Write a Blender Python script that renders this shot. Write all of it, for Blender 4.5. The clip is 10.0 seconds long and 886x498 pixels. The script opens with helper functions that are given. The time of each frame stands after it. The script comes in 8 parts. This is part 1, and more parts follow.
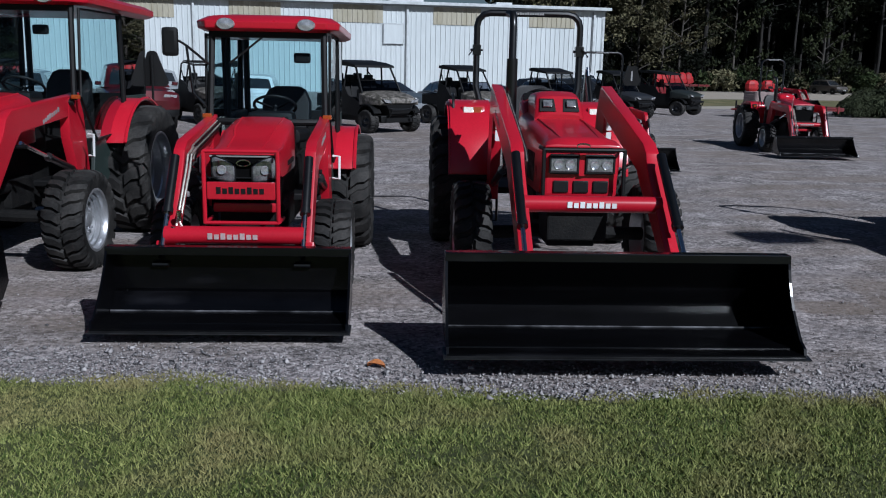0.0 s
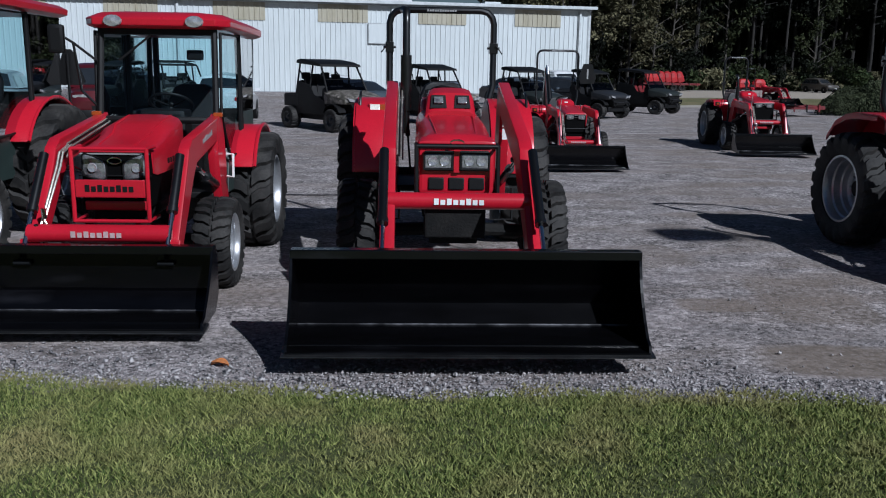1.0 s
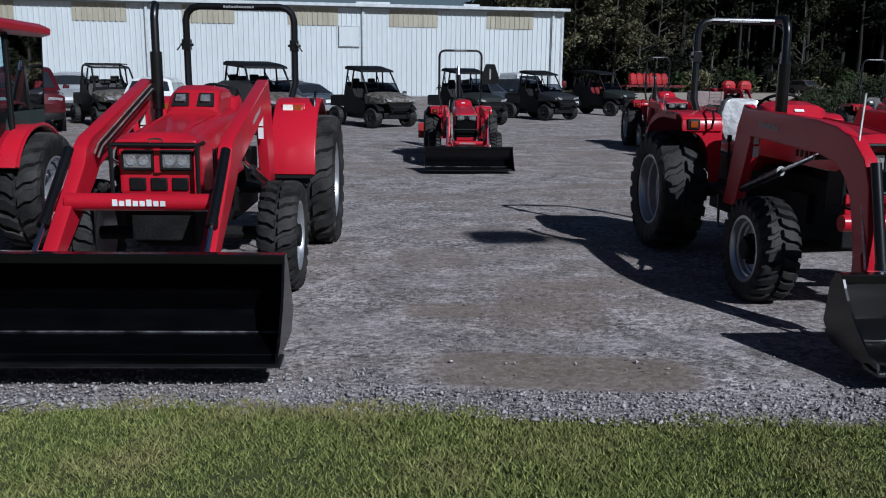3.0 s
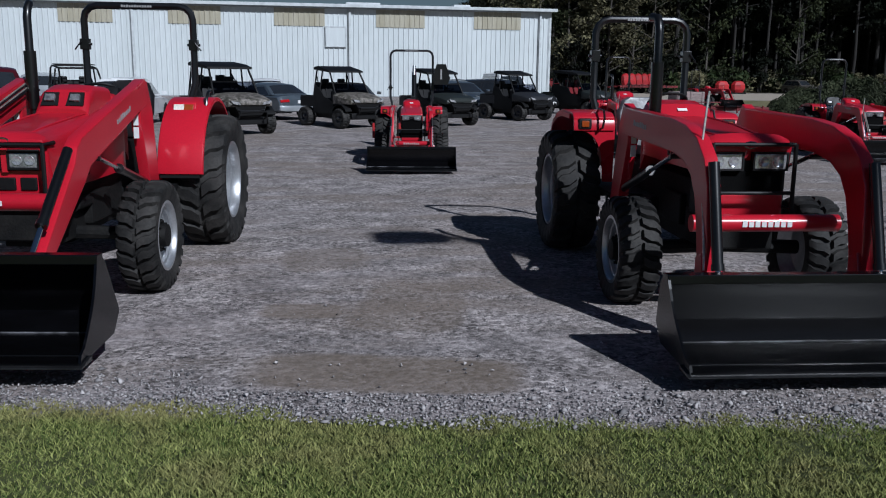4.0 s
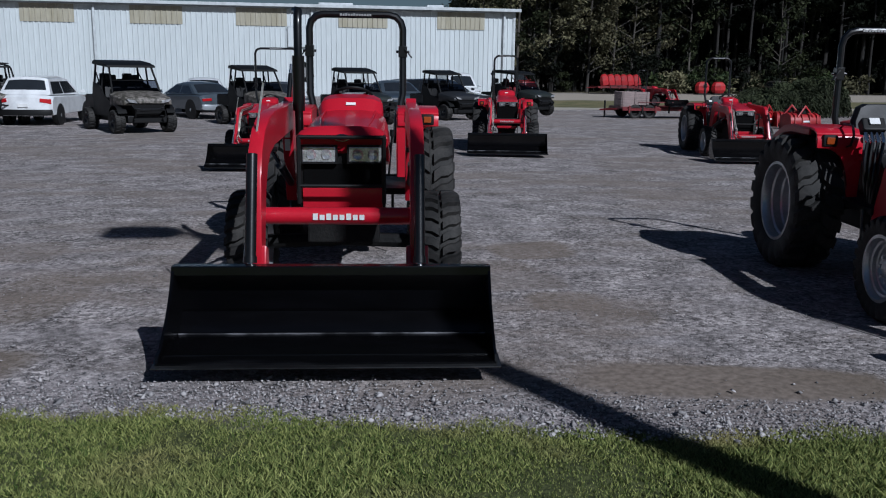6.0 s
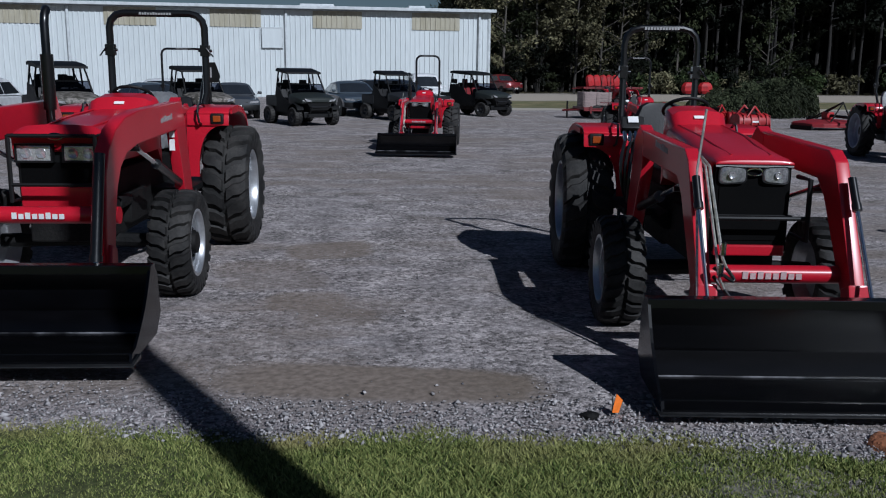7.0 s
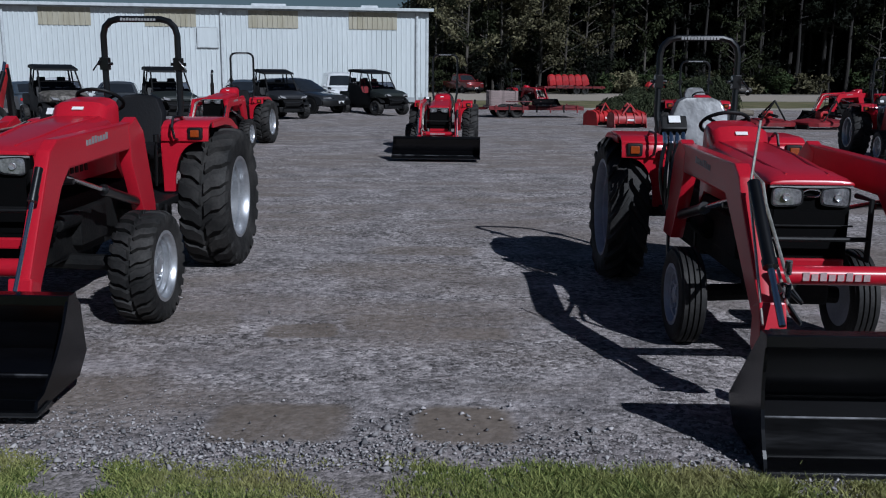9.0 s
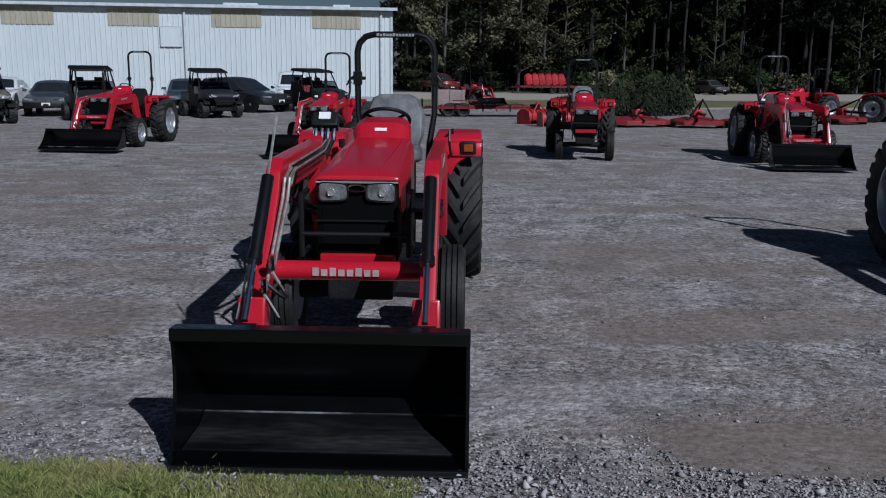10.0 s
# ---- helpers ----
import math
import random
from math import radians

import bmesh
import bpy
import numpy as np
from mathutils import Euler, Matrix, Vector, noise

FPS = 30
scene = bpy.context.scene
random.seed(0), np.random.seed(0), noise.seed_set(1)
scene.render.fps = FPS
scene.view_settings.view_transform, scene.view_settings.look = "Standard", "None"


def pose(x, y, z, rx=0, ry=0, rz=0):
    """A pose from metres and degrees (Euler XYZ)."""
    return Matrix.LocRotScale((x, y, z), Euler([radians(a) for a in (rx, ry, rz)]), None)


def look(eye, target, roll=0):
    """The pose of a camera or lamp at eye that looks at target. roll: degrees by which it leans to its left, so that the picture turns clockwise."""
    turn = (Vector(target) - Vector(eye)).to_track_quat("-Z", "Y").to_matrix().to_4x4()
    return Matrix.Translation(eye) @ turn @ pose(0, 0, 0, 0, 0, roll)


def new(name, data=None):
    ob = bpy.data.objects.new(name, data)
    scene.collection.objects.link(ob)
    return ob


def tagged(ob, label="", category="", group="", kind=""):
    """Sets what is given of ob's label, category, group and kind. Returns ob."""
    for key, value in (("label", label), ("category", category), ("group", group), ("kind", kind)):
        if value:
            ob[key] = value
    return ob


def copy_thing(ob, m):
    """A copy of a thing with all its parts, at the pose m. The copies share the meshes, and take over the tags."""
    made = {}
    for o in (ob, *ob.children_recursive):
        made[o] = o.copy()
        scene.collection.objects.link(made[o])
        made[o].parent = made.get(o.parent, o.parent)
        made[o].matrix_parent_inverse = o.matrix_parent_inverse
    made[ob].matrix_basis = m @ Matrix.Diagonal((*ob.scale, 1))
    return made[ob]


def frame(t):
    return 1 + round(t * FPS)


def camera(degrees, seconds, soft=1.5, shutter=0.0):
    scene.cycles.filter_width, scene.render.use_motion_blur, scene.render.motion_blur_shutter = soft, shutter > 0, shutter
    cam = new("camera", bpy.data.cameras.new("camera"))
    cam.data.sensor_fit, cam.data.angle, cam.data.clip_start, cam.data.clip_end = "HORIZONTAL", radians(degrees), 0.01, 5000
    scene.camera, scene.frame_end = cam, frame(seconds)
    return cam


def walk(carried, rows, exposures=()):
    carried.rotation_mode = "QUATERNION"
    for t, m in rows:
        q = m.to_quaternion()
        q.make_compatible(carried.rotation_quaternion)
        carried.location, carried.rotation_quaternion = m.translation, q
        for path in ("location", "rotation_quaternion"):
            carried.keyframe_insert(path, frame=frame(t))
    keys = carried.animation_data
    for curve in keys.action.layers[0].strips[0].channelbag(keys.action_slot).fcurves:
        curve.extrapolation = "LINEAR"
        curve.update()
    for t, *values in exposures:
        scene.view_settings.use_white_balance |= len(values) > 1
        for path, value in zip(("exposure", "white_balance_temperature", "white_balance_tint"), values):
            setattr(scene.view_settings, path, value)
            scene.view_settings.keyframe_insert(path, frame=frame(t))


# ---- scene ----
cam = camera(53.1, 10.0, 1.1)
PATH = [
    (0, (-2.257, 0.867, 1.801), (-1.881, 2.789, 1.399), 1.1),
    (0.5, (-1.787, 0.796, 1.794), (-1.415, 2.719, 1.39), 1.0),
    (1, (-1.315, 0.749, 1.786), (-0.942, 2.672, 1.384), 0.9),
    (1.5, (-0.799, 0.722, 1.783), (-0.427, 2.646, 1.382), 0.9),
    (2, (-0.256, 0.693, 1.784), (0.111, 2.618, 1.384), 0.8),
    (2.5, (0.324, 0.662, 1.762), (0.685, 2.588, 1.365), 0.7),
    (4, (1.971, 0.489, 1.75), (2.317, 2.419, 1.357), 0.6),
    (4.5, (2.553, 0.369, 1.748), (2.892, 2.3, 1.354), 0.5),
    (5, (3.215, 0.237, 1.742), (3.551, 2.17, 1.349), 0.5),
    (6.5, (5.938, -0.139, 1.717), (6.25, 1.797, 1.327), 0.7),
    (7, (7.002, -0.28, 1.722), (7.305, 1.659, 1.333), 0.6),
    (7.5, (8.148, -0.414, 1.709), (8.441, 1.526, 1.32), 0.5),
    (8, (9.335, -0.549, 1.697), (9.621, 1.392, 1.308), 0.6),
    (8.5, (10.541, -0.663, 1.687), (10.819, 1.279, 1.299), 0.6),
    (9, (11.772, -0.824, 1.689), (12.043, 1.119, 1.301), 0.5),
    (9.5, (13.055, -0.998, 1.689), (13.321, 0.946, 1.301), 0.5),
    (10, (14.34, -1.176, 1.687), (14.599, 0.768, 1.298), 0.5),
]
walk(cam, [(t, look(eye, target, roll)) for t, eye, target, roll in PATH], [(0.0, -0.36, 5385.0, 10.0), (4.0, -0.42, 5430.0, 10.0), (4.6, -0.52, 5420.0, 10.0), (7.0, -0.54, 5385.0, 10.0), (8.5, -0.61, 5360.0, 10.0), (10.0, -0.63, 5340.0, 10.0)])

# ---- world, sun, exposure ----
SUN_DIR = Vector((0.35, -0.725, 0.595)).normalized()
world = bpy.data.worlds.new("sky")
scene.world = world
world.use_nodes = True
wn = world.node_tree
sky = wn.nodes.new("ShaderNodeTexSky")
sky.sky_type = "NISHITA"
sky.sun_disc = False
sky.sun_elevation = math.asin(SUN_DIR.z)
sky.sun_rotation = math.atan2(SUN_DIR.x, SUN_DIR.y)
sky.air_density, sky.dust_density, sky.ozone_density = 1.0, 0.5, 3.0
bg = wn.nodes["Background"]
bg.inputs["Strength"].default_value = 0.0265
wn.links.new(sky.outputs[0], bg.inputs["Color"])
sun = new("sun", bpy.data.lights.new("sun", "SUN"))
sun.data.energy, sun.data.angle, sun.data.color = 5.85, radians(0.53), (1.0, 0.955, 0.89)
sun.matrix_world = look(SUN_DIR * 50, (0, 0, 0))

# ---- mesh helpers ----


class Geo:
    """A growing mesh: vertices and faces."""

    def __init__(self):
        self.v, self.f = [], []

    def add(self, verts, faces):
        n = len(self.v)
        self.v += [tuple(p) for p in verts]
        self.f += [tuple(i + n for i in q) for q in faces]
        return self

    def box(self, x0, x1, y0, y1, z0, z1):
        vs = [(x, y, z) for x in (x0, x1) for y in (y0, y1) for z in (z0, z1)]
        return self.add(vs, [(0, 1, 3, 2), (4, 6, 7, 5), (0, 4, 5, 1), (2, 3, 7, 6), (0, 2, 6, 4), (1, 5, 7, 3)])

    def cbox(self, c, s, m=None):
        g = Geo().box(-s[0] / 2, s[0] / 2, -s[1] / 2, s[1] / 2, -s[2] / 2, s[2] / 2)
        mm = Matrix.Translation(c) @ (m or Matrix())
        return self.add([mm @ Vector(p) for p in g.v], g.f)

    def slab(self, poly, x0, x1):
        """A side outline of (forward, z) points, as thick as from x0 to x1."""
        n = len(poly)
        vs = [(x0, -a, b) for a, b in poly] + [(x1, -a, b) for a, b in poly]
        fs = [tuple(range(n)), tuple(range(2 * n - 1, n - 1, -1))]
        fs += [(i, i + n, (i + 1) % n + n, (i + 1) % n) for i in range(n)]
        return self.add(vs, fs)

    def strip(self, line, x0, x1, thick):
        """A bent plate that follows (forward, z) points, from x0 to x1."""
        up = []
        for i, p in enumerate(line):
            a, b = line[max(i - 1, 0)], line[min(i + 1, len(line) - 1)]
            d = Vector((b[0] - a[0], b[1] - a[1])).normalized()
            up.append((p[0] - d.y * thick, p[1] + d.x * thick))
        return self.slab(list(line) + up[::-1], x0, x1)

    def tube(self, pts, r, n=8, closed=False):
        pts = [Vector(p) for p in pts]
        k = len(pts)
        rs = r if isinstance(r, (list, tuple)) else [r] * k
        side = None
        vs = []
        for i, p in enumerate(pts):
            a = pts[i - 1] if (i > 0 or closed) else p
            b = pts[(i + 1) % k] if (i < k - 1 or closed) else p
            d = (b - a).normalized()
            if side is None:
                side = d.orthogonal().normalized()
            side = (side - d * side.dot(d)).normalized()
            up = d.cross(side)
            for j in range(n):
                w = 2 * math.pi * j / n
                vs.append(p + (side * math.cos(w) + up * math.sin(w)) * rs[i])
        fs = []
        for i in range(k if closed else k - 1):
            for j in range(n):
                a, b = i * n + j, i * n + (j + 1) % n
                c, d = ((i + 1) % k) * n + (j + 1) % n, ((i + 1) % k) * n + j
                fs.append((a, b, c, d))
        if not closed:
            fs += [tuple(range(n))[::-1], tuple(range((k - 1) * n, k * n))]
        return self.add(vs, fs)

    def lathe(self, prof, n, c=(0, 0, 0), closed=True):
        """A profile of (radius, x) points turned about the x axis through c."""
        k = len(prof)
        vs = [(c[0] + x, c[1] + r * math.sin(2 * math.pi * i / n), c[2] + r * math.cos(2 * math.pi * i / n)) for i in range(n) for r, x in prof]
        fs = []
        for i in range(n):
            for j in range(k if closed else k - 1):
                fs.append((i * k + j, i * k + (j + 1) % k, ((i + 1) % n) * k + (j + 1) % k, ((i + 1) % n) * k + j))
        return self.add(vs, fs)

    def loft(self, rings, caps=True):
        n = len(rings[0])
        vs = [p for ring in rings for p in ring]
        fs = []
        for i in range(len(rings) - 1):
            for j in range(n):
                fs.append((i * n + j, i * n + (j + 1) % n, (i + 1) * n + (j + 1) % n, (i + 1) * n + j))
        if caps:
            fs += [tuple(range(n))[::-1], tuple(range((len(rings) - 1) * n, len(rings) * n))]
        return self.add(vs, fs)


def mesh_of(name, geo, material, bevel=0.0, smooth=True, sharp=35):
    me = bpy.data.meshes.new(name)
    me.from_pydata(geo.v, [], geo.f)
    bm = bmesh.new()
    bm.from_mesh(me)
    flat = []
    bmesh.ops.recalc_face_normals(bm, faces=bm.faces)
    if bevel:
        es = [e for e in bm.edges if len(e.link_faces) == 2 and e.calc_face_angle(0) > 0.5]
        made = set(bmesh.ops.bevel(bm, geom=es, offset=bevel, segments=2, affect="EDGES", profile=0.6, clamp_overlap=True)["faces"])
        bm.faces.index_update()
        flat = [f.index for f in bm.faces if f not in made and (len(f.verts) > 4 or all(any(q in made for q in e.link_faces) for e in f.edges))]
    bm.to_mesh(me)
    bm.free()
    me.materials.append(material)
    if smooth:
        me.shade_smooth()
        me.set_sharp_from_angle(angle=radians(sharp))
        for i in flat:
            me.polygons[i].use_smooth = False
    return me


def part(name, geo, material, parent, label="", bevel=0.0, smooth=True, at=None):
    data = geo if isinstance(geo, bpy.types.Mesh) else mesh_of(name, geo, material, bevel, smooth)
    ob = new(name, data)
    ob.parent = parent
    if at is not None:
        ob.matrix_basis = at
    return tagged(ob, label)


def thing(name, m, label, category, group="", kind=""):
    ob = new(name)
    ob.empty_display_size = 0.2
    ob.matrix_basis = m
    return tagged(ob, label, category, group, kind)


def solid(name, geo, material, label, category="", group="", kind="", bevel=0.0, smooth=True, m=None):
    ob = new(name, mesh_of(name, geo, material, bevel, smooth))
    if m is not None:
        ob.matrix_basis = m
    return tagged(ob, label, category, group, kind)


def bow(p, q, via, n=8):
    """Points on a bent line from p to q, pulled towards via."""
    p, q, via = Vector(p), Vector(q), Vector(via)
    return [p * (1 - t) ** 2 + via * 2 * t * (1 - t) + q * t * t for t in (i / n for i in range(n + 1))]


# ---- materials ----


def surface(name, colour, rough=0.6, metal=0.0, second=None, scale=3.0, grain=40.0, bump=0.0, coat=0.0, vary=0.0, stretch=(1, 1, 1), spread=(0.4, 0.65), grit=0.25, spec=0.5):
    """A surface with variation at two scales: patches towards a second colour, fine grain, and relief."""
    m = bpy.data.materials.new(name)
    m.use_nodes = True
    t = m.node_tree
    b = t.nodes["Principled BSDF"]
    L = t.links.new
    co = t.nodes.new("ShaderNodeTexCoord")
    mp = t.nodes.new("ShaderNodeMapping")
    mp.inputs["Scale"].default_value = stretch
    L(co.outputs["Object"], mp.inputs["Vector"])
    big, fine = t.nodes.new("ShaderNodeTexNoise"), t.nodes.new("ShaderNodeTexNoise")
    big.inputs["Scale"].default_value, big.inputs["Detail"].default_value = scale, 5
    fine.inputs["Scale"].default_value, fine.inputs["Detail"].default_value = grain, 4
    L(mp.outputs[0], big.inputs["Vector"])
    L(mp.outputs[0], fine.inputs["Vector"])
    ramp = t.nodes.new("ShaderNodeMapRange")
    ramp.inputs["From Min"].default_value, ramp.inputs["From Max"].default_value = spread
    L(big.outputs["Fac"], ramp.inputs["Value"])
    mix = t.nodes.new("ShaderNodeMix")
    mix.data_type = "RGBA"
    second = second or tuple(c * 0.8 for c in colour)
    mix.inputs["A"].default_value, mix.inputs["B"].default_value = (*colour, 1), (*second, 1)
    L(ramp.outputs[0], mix.inputs["Factor"])
    hsv = t.nodes.new("ShaderNodeHueSaturation")
    L(mix.outputs["Result"], hsv.inputs["Color"])
    val = t.nodes.new("ShaderNodeMapRange")
    val.inputs["To Min"].default_value, val.inputs["To Max"].default_value = 1 - grit, 1 + grit
    val.inputs["From Min"].default_value, val.inputs["From Max"].default_value = 0.3, 0.7
    L(fine.outputs["Fac"], val.inputs["Value"])
    last = val.outputs[0]
    if vary:
        info = t.nodes.new("ShaderNodeObjectInfo")
        rv = t.nodes.new("ShaderNodeMapRange")
        rv.inputs["To Min"].default_value, rv.inputs["To Max"].default_value = 1 - vary, 1 + vary
        L(info.outputs["Random"], rv.inputs["Value"])
        mul = t.nodes.new("ShaderNodeMath")
        mul.operation = "MULTIPLY"
        L(last, mul.inputs[0])
        L(rv.outputs[0], mul.inputs[1])
        last = mul.outputs[0]
    L(last, hsv.inputs["Value"])
    L(hsv.outputs[0], b.inputs["Base Color"])
    rr = t.nodes.new("ShaderNodeMapRange")
    rr.inputs["To Min"].default_value, rr.inputs["To Max"].default_value = rough * 0.85, min(1, rough * 1.2)
    L(big.outputs["Fac"], rr.inputs["Value"])
    L(rr.outputs[0], b.inputs["Roughness"])
    b.inputs["Metallic"].default_value = metal
    b.inputs["Specular IOR Level"].default_value = spec
    b.inputs["Coat Weight"].default_value = coat
    b.inputs["Coat Roughness"].default_value = 0.08
    if bump:
        bp = t.nodes.new("ShaderNodeBump")
        bp.inputs["Strength"].default_value, bp.inputs["Distance"].default_value = bump, 0.02
        L(fine.outputs["Fac"], bp.inputs["Height"])
        L(bp.outputs[0], b.inputs["Normal"])
    return m


def glass(name, tint, rough=0.02, clear=0.7):
    """Thin tinted glass: mostly lets light through, with a mirror gloss."""
    m = bpy.data.materials.new(name)
    m.use_nodes = True
    t = m.node_tree
    t.nodes.remove(t.nodes["Principled BSDF"])
    out = t.nodes["Material Output"]
    tr, gl, mx, fr = (t.nodes.new("ShaderNode" + k) for k in ("BsdfTransparent", "BsdfGlossy", "MixShader", "Fresnel"))
    tr.inputs["Color"].default_value = (*[c * clear for c in tint], 1)
    gl.inputs["Roughness"].default_value = rough
    fr.inputs["IOR"].default_value = 1.33
    t.links.new(fr.outputs[0], mx.inputs[0])
    t.links.new(tr.outputs[0], mx.inputs[1])
    t.links.new(gl.outputs[0], mx.inputs[2])
    t.links.new(mx.outputs[0], out.inputs["Surface"])
    return m


RED = surface("red_paint", (0.45, 0.0095, 0.024), 0.28, second=(0.39, 0.008, 0.02), scale=1.2, grain=60, coat=0.28, grit=0.06, vary=0.06, spec=0.4)
DULL_RED = surface("weathered_red_paint", (0.36, 0.013, 0.016), 0.5, second=(0.24, 0.011, 0.014), scale=2.5, grain=30, grit=0.15, vary=0.15)
BLACK = surface("black_enamel", (0.0035, 0.0035, 0.0038), 0.3, second=(0.006, 0.006, 0.0065), scale=2.0, grain=30, coat=0.25, grit=0.2, bump=0.02)
MATT_BLACK = surface("black_plastic", (0.005, 0.005, 0.0054), 0.55, spec=0.28, grain=80, bump=0.05)
BUCKET_BLACK = surface("black_bucket_paint", (0.0016, 0.0016, 0.0021), 0.2, spec=0.42, second=(0.022, 0.022, 0.026), scale=2.4, grain=14, stretch=(0.25, 1, 1), grit=0.35, bump=0.02, spread=(0.6, 0.85))
# pale patches for scuffs and for painted highlights along the bucket's crease
SCUFF_GLINT = surface("scuffed_glinting_crease", (0.008, 0.008, 0.0095), 0.42, second=(0.12, 0.12, 0.13), scale=7.0, grain=30, stretch=(0.6, 1, 1), grit=0.5, bump=0.05, spread=(0.45, 0.62))
BRIGHT_STEEL = surface("worn_steel", (0.5, 0.5, 0.5), 0.35, 0.9, second=(0.12, 0.12, 0.12), scale=5, grain=60, stretch=(0.2, 1, 1), grit=0.2, spread=(0.5, 0.7))
RUBBER = surface("tyre_rubber", (0.013, 0.0127, 0.0125), 0.65, spec=0.22, second=(0.036, 0.034, 0.032), scale=4, grain=50, bump=0.15, grit=0.25)
RIM = surface("silver_rim_paint", (0.52, 0.53, 0.55), 0.33, 0.75, second=(0.4, 0.41, 0.43), scale=6, grain=60, grit=0.08)
WHITE_RIM = surface("pale_rim_paint", (0.36, 0.38, 0.45), 0.5, 0.1, scale=6, grain=60, grit=0.08)
CHROME = surface("chrome", (0.75, 0.75, 0.76), 0.14, 1.0, grain=60, grit=0.05)
CAST = surface("dark_cast_iron", (0.005, 0.005, 0.0052), 0.65, spec=0.2, second=(0.01, 0.0095, 0.009), scale=6, grain=50, bump=0.2)
SEAT_BLACK = surface("black_vinyl", (0.006, 0.006, 0.007), 0.5, spec=0.3, grain=60, bump=0.08)
PALE_VINYL = surface("grey_plastic_wrap", (0.153, 0.156, 0.162), 0.4, second=(0.09, 0.09, 0.095), scale=5, grain=16, bump=0.2, coat=0.2)
GUNMETAL = surface("grey_green_panel", (0.024, 0.038, 0.035), 0.5, grain=50, grit=0.08)
LENS = surface("clear_lens", (0.32, 0.32, 0.33), 0.12, 0.5, second=(0.13, 0.13, 0.14), scale=14, grain=90, coat=1.0, grit=0.3)
LENS_BRIGHT = surface("bright_lens", (0.55, 0.55, 0.56), 0.12, 0.5, second=(0.32, 0.32, 0.33), scale=12, grain=90, coat=1.0, grit=0.3)
AMBER = surface("amber_lens", (0.3, 0.055, 0.008), 0.2, coat=0.8, grain=90, grit=0.15)
WHITE_LENS = surface("white_lens", (0.75, 0.7, 0.62), 0.2, coat=0.8, grain=90, grit=0.15)
TAIL_RED = surface("red_lens", (0.45, 0.01, 0.015), 0.2, coat=0.8, grain=90, grit=0.1)
PIPE = surface("zinc_pipe", (0.72, 0.7, 0.62), 0.3, 0.75, second=(0.4, 0.39, 0.34), scale=8, grain=40)
GRILLE = surface("black_grille_mesh", (0.0025, 0.0025, 0.0027), 0.7, spec=0.06, grain=120, grit=0.3)
EDGE = surface("worn_cutting_edge", (0.09, 0.09, 0.092), 0.24, 0.85, second=(0.03, 0.03, 0.032), scale=2.5, grain=30, stretch=(0.3, 1, 1), grit=0.3, spread=(0.45, 0.75))
DUSTY_STEEL = surface("dusty_black_steel", (0.003, 0.003, 0.0034), 0.4, second=(0.028, 0.028, 0.03), scale=2.6, grain=24, stretch=(0.4, 1.4, 1), grit=0.5, spread=(0.42, 0.75))
# reflective vinyl: a medium tone between its bright and dull sheen is painted in
GHOST = surface("dulled_sheen_decal", (0.42, 0.3, 0.3), 0.5, grain=60, grit=0.15)
STICKER = surface("white_decal", (0.75, 0.75, 0.74), 0.45, grain=60, grit=0.05)
GREY_MARK = surface("grey_decal", (0.3, 0.3, 0.3), 0.5, grain=60, grit=0.08)
CAB_GLASS = glass("tinted_cab_glass", (0.76, 0.93, 0.97), clear=0.93)
CAR_GLASS = surface("dark_car_glass", (0.02, 0.023, 0.027), 0.05, coat=0.8, grain=30, grit=0.05)
CLEAR_GLASS = glass("clear_screen", (0.93, 0.96, 0.96), clear=0.98)

LOT_Y = 16.0


def ground_z(y, x=0.0):
    """The lot is level, then climbs a little towards the building; beside the building it dips to the road."""
    k = min(1.0, max(0.0, (x - 12) / 6))
    k = k * k * (3 - 2 * k)
    return 0.0045 * min(max(0.0, y - LOT_Y), 94) * (1 - k) + float(np.interp(y, (24, 40, 55, 80), (0, -0.2, -0.2, 0))) * k


def lawn_edge(x):
    return 5.32 - 0.213 * x + 0.07 * math.sin(1.7 * x) + 0.05 * math.sin(4.3 * x + 1)

# ---- ground ----


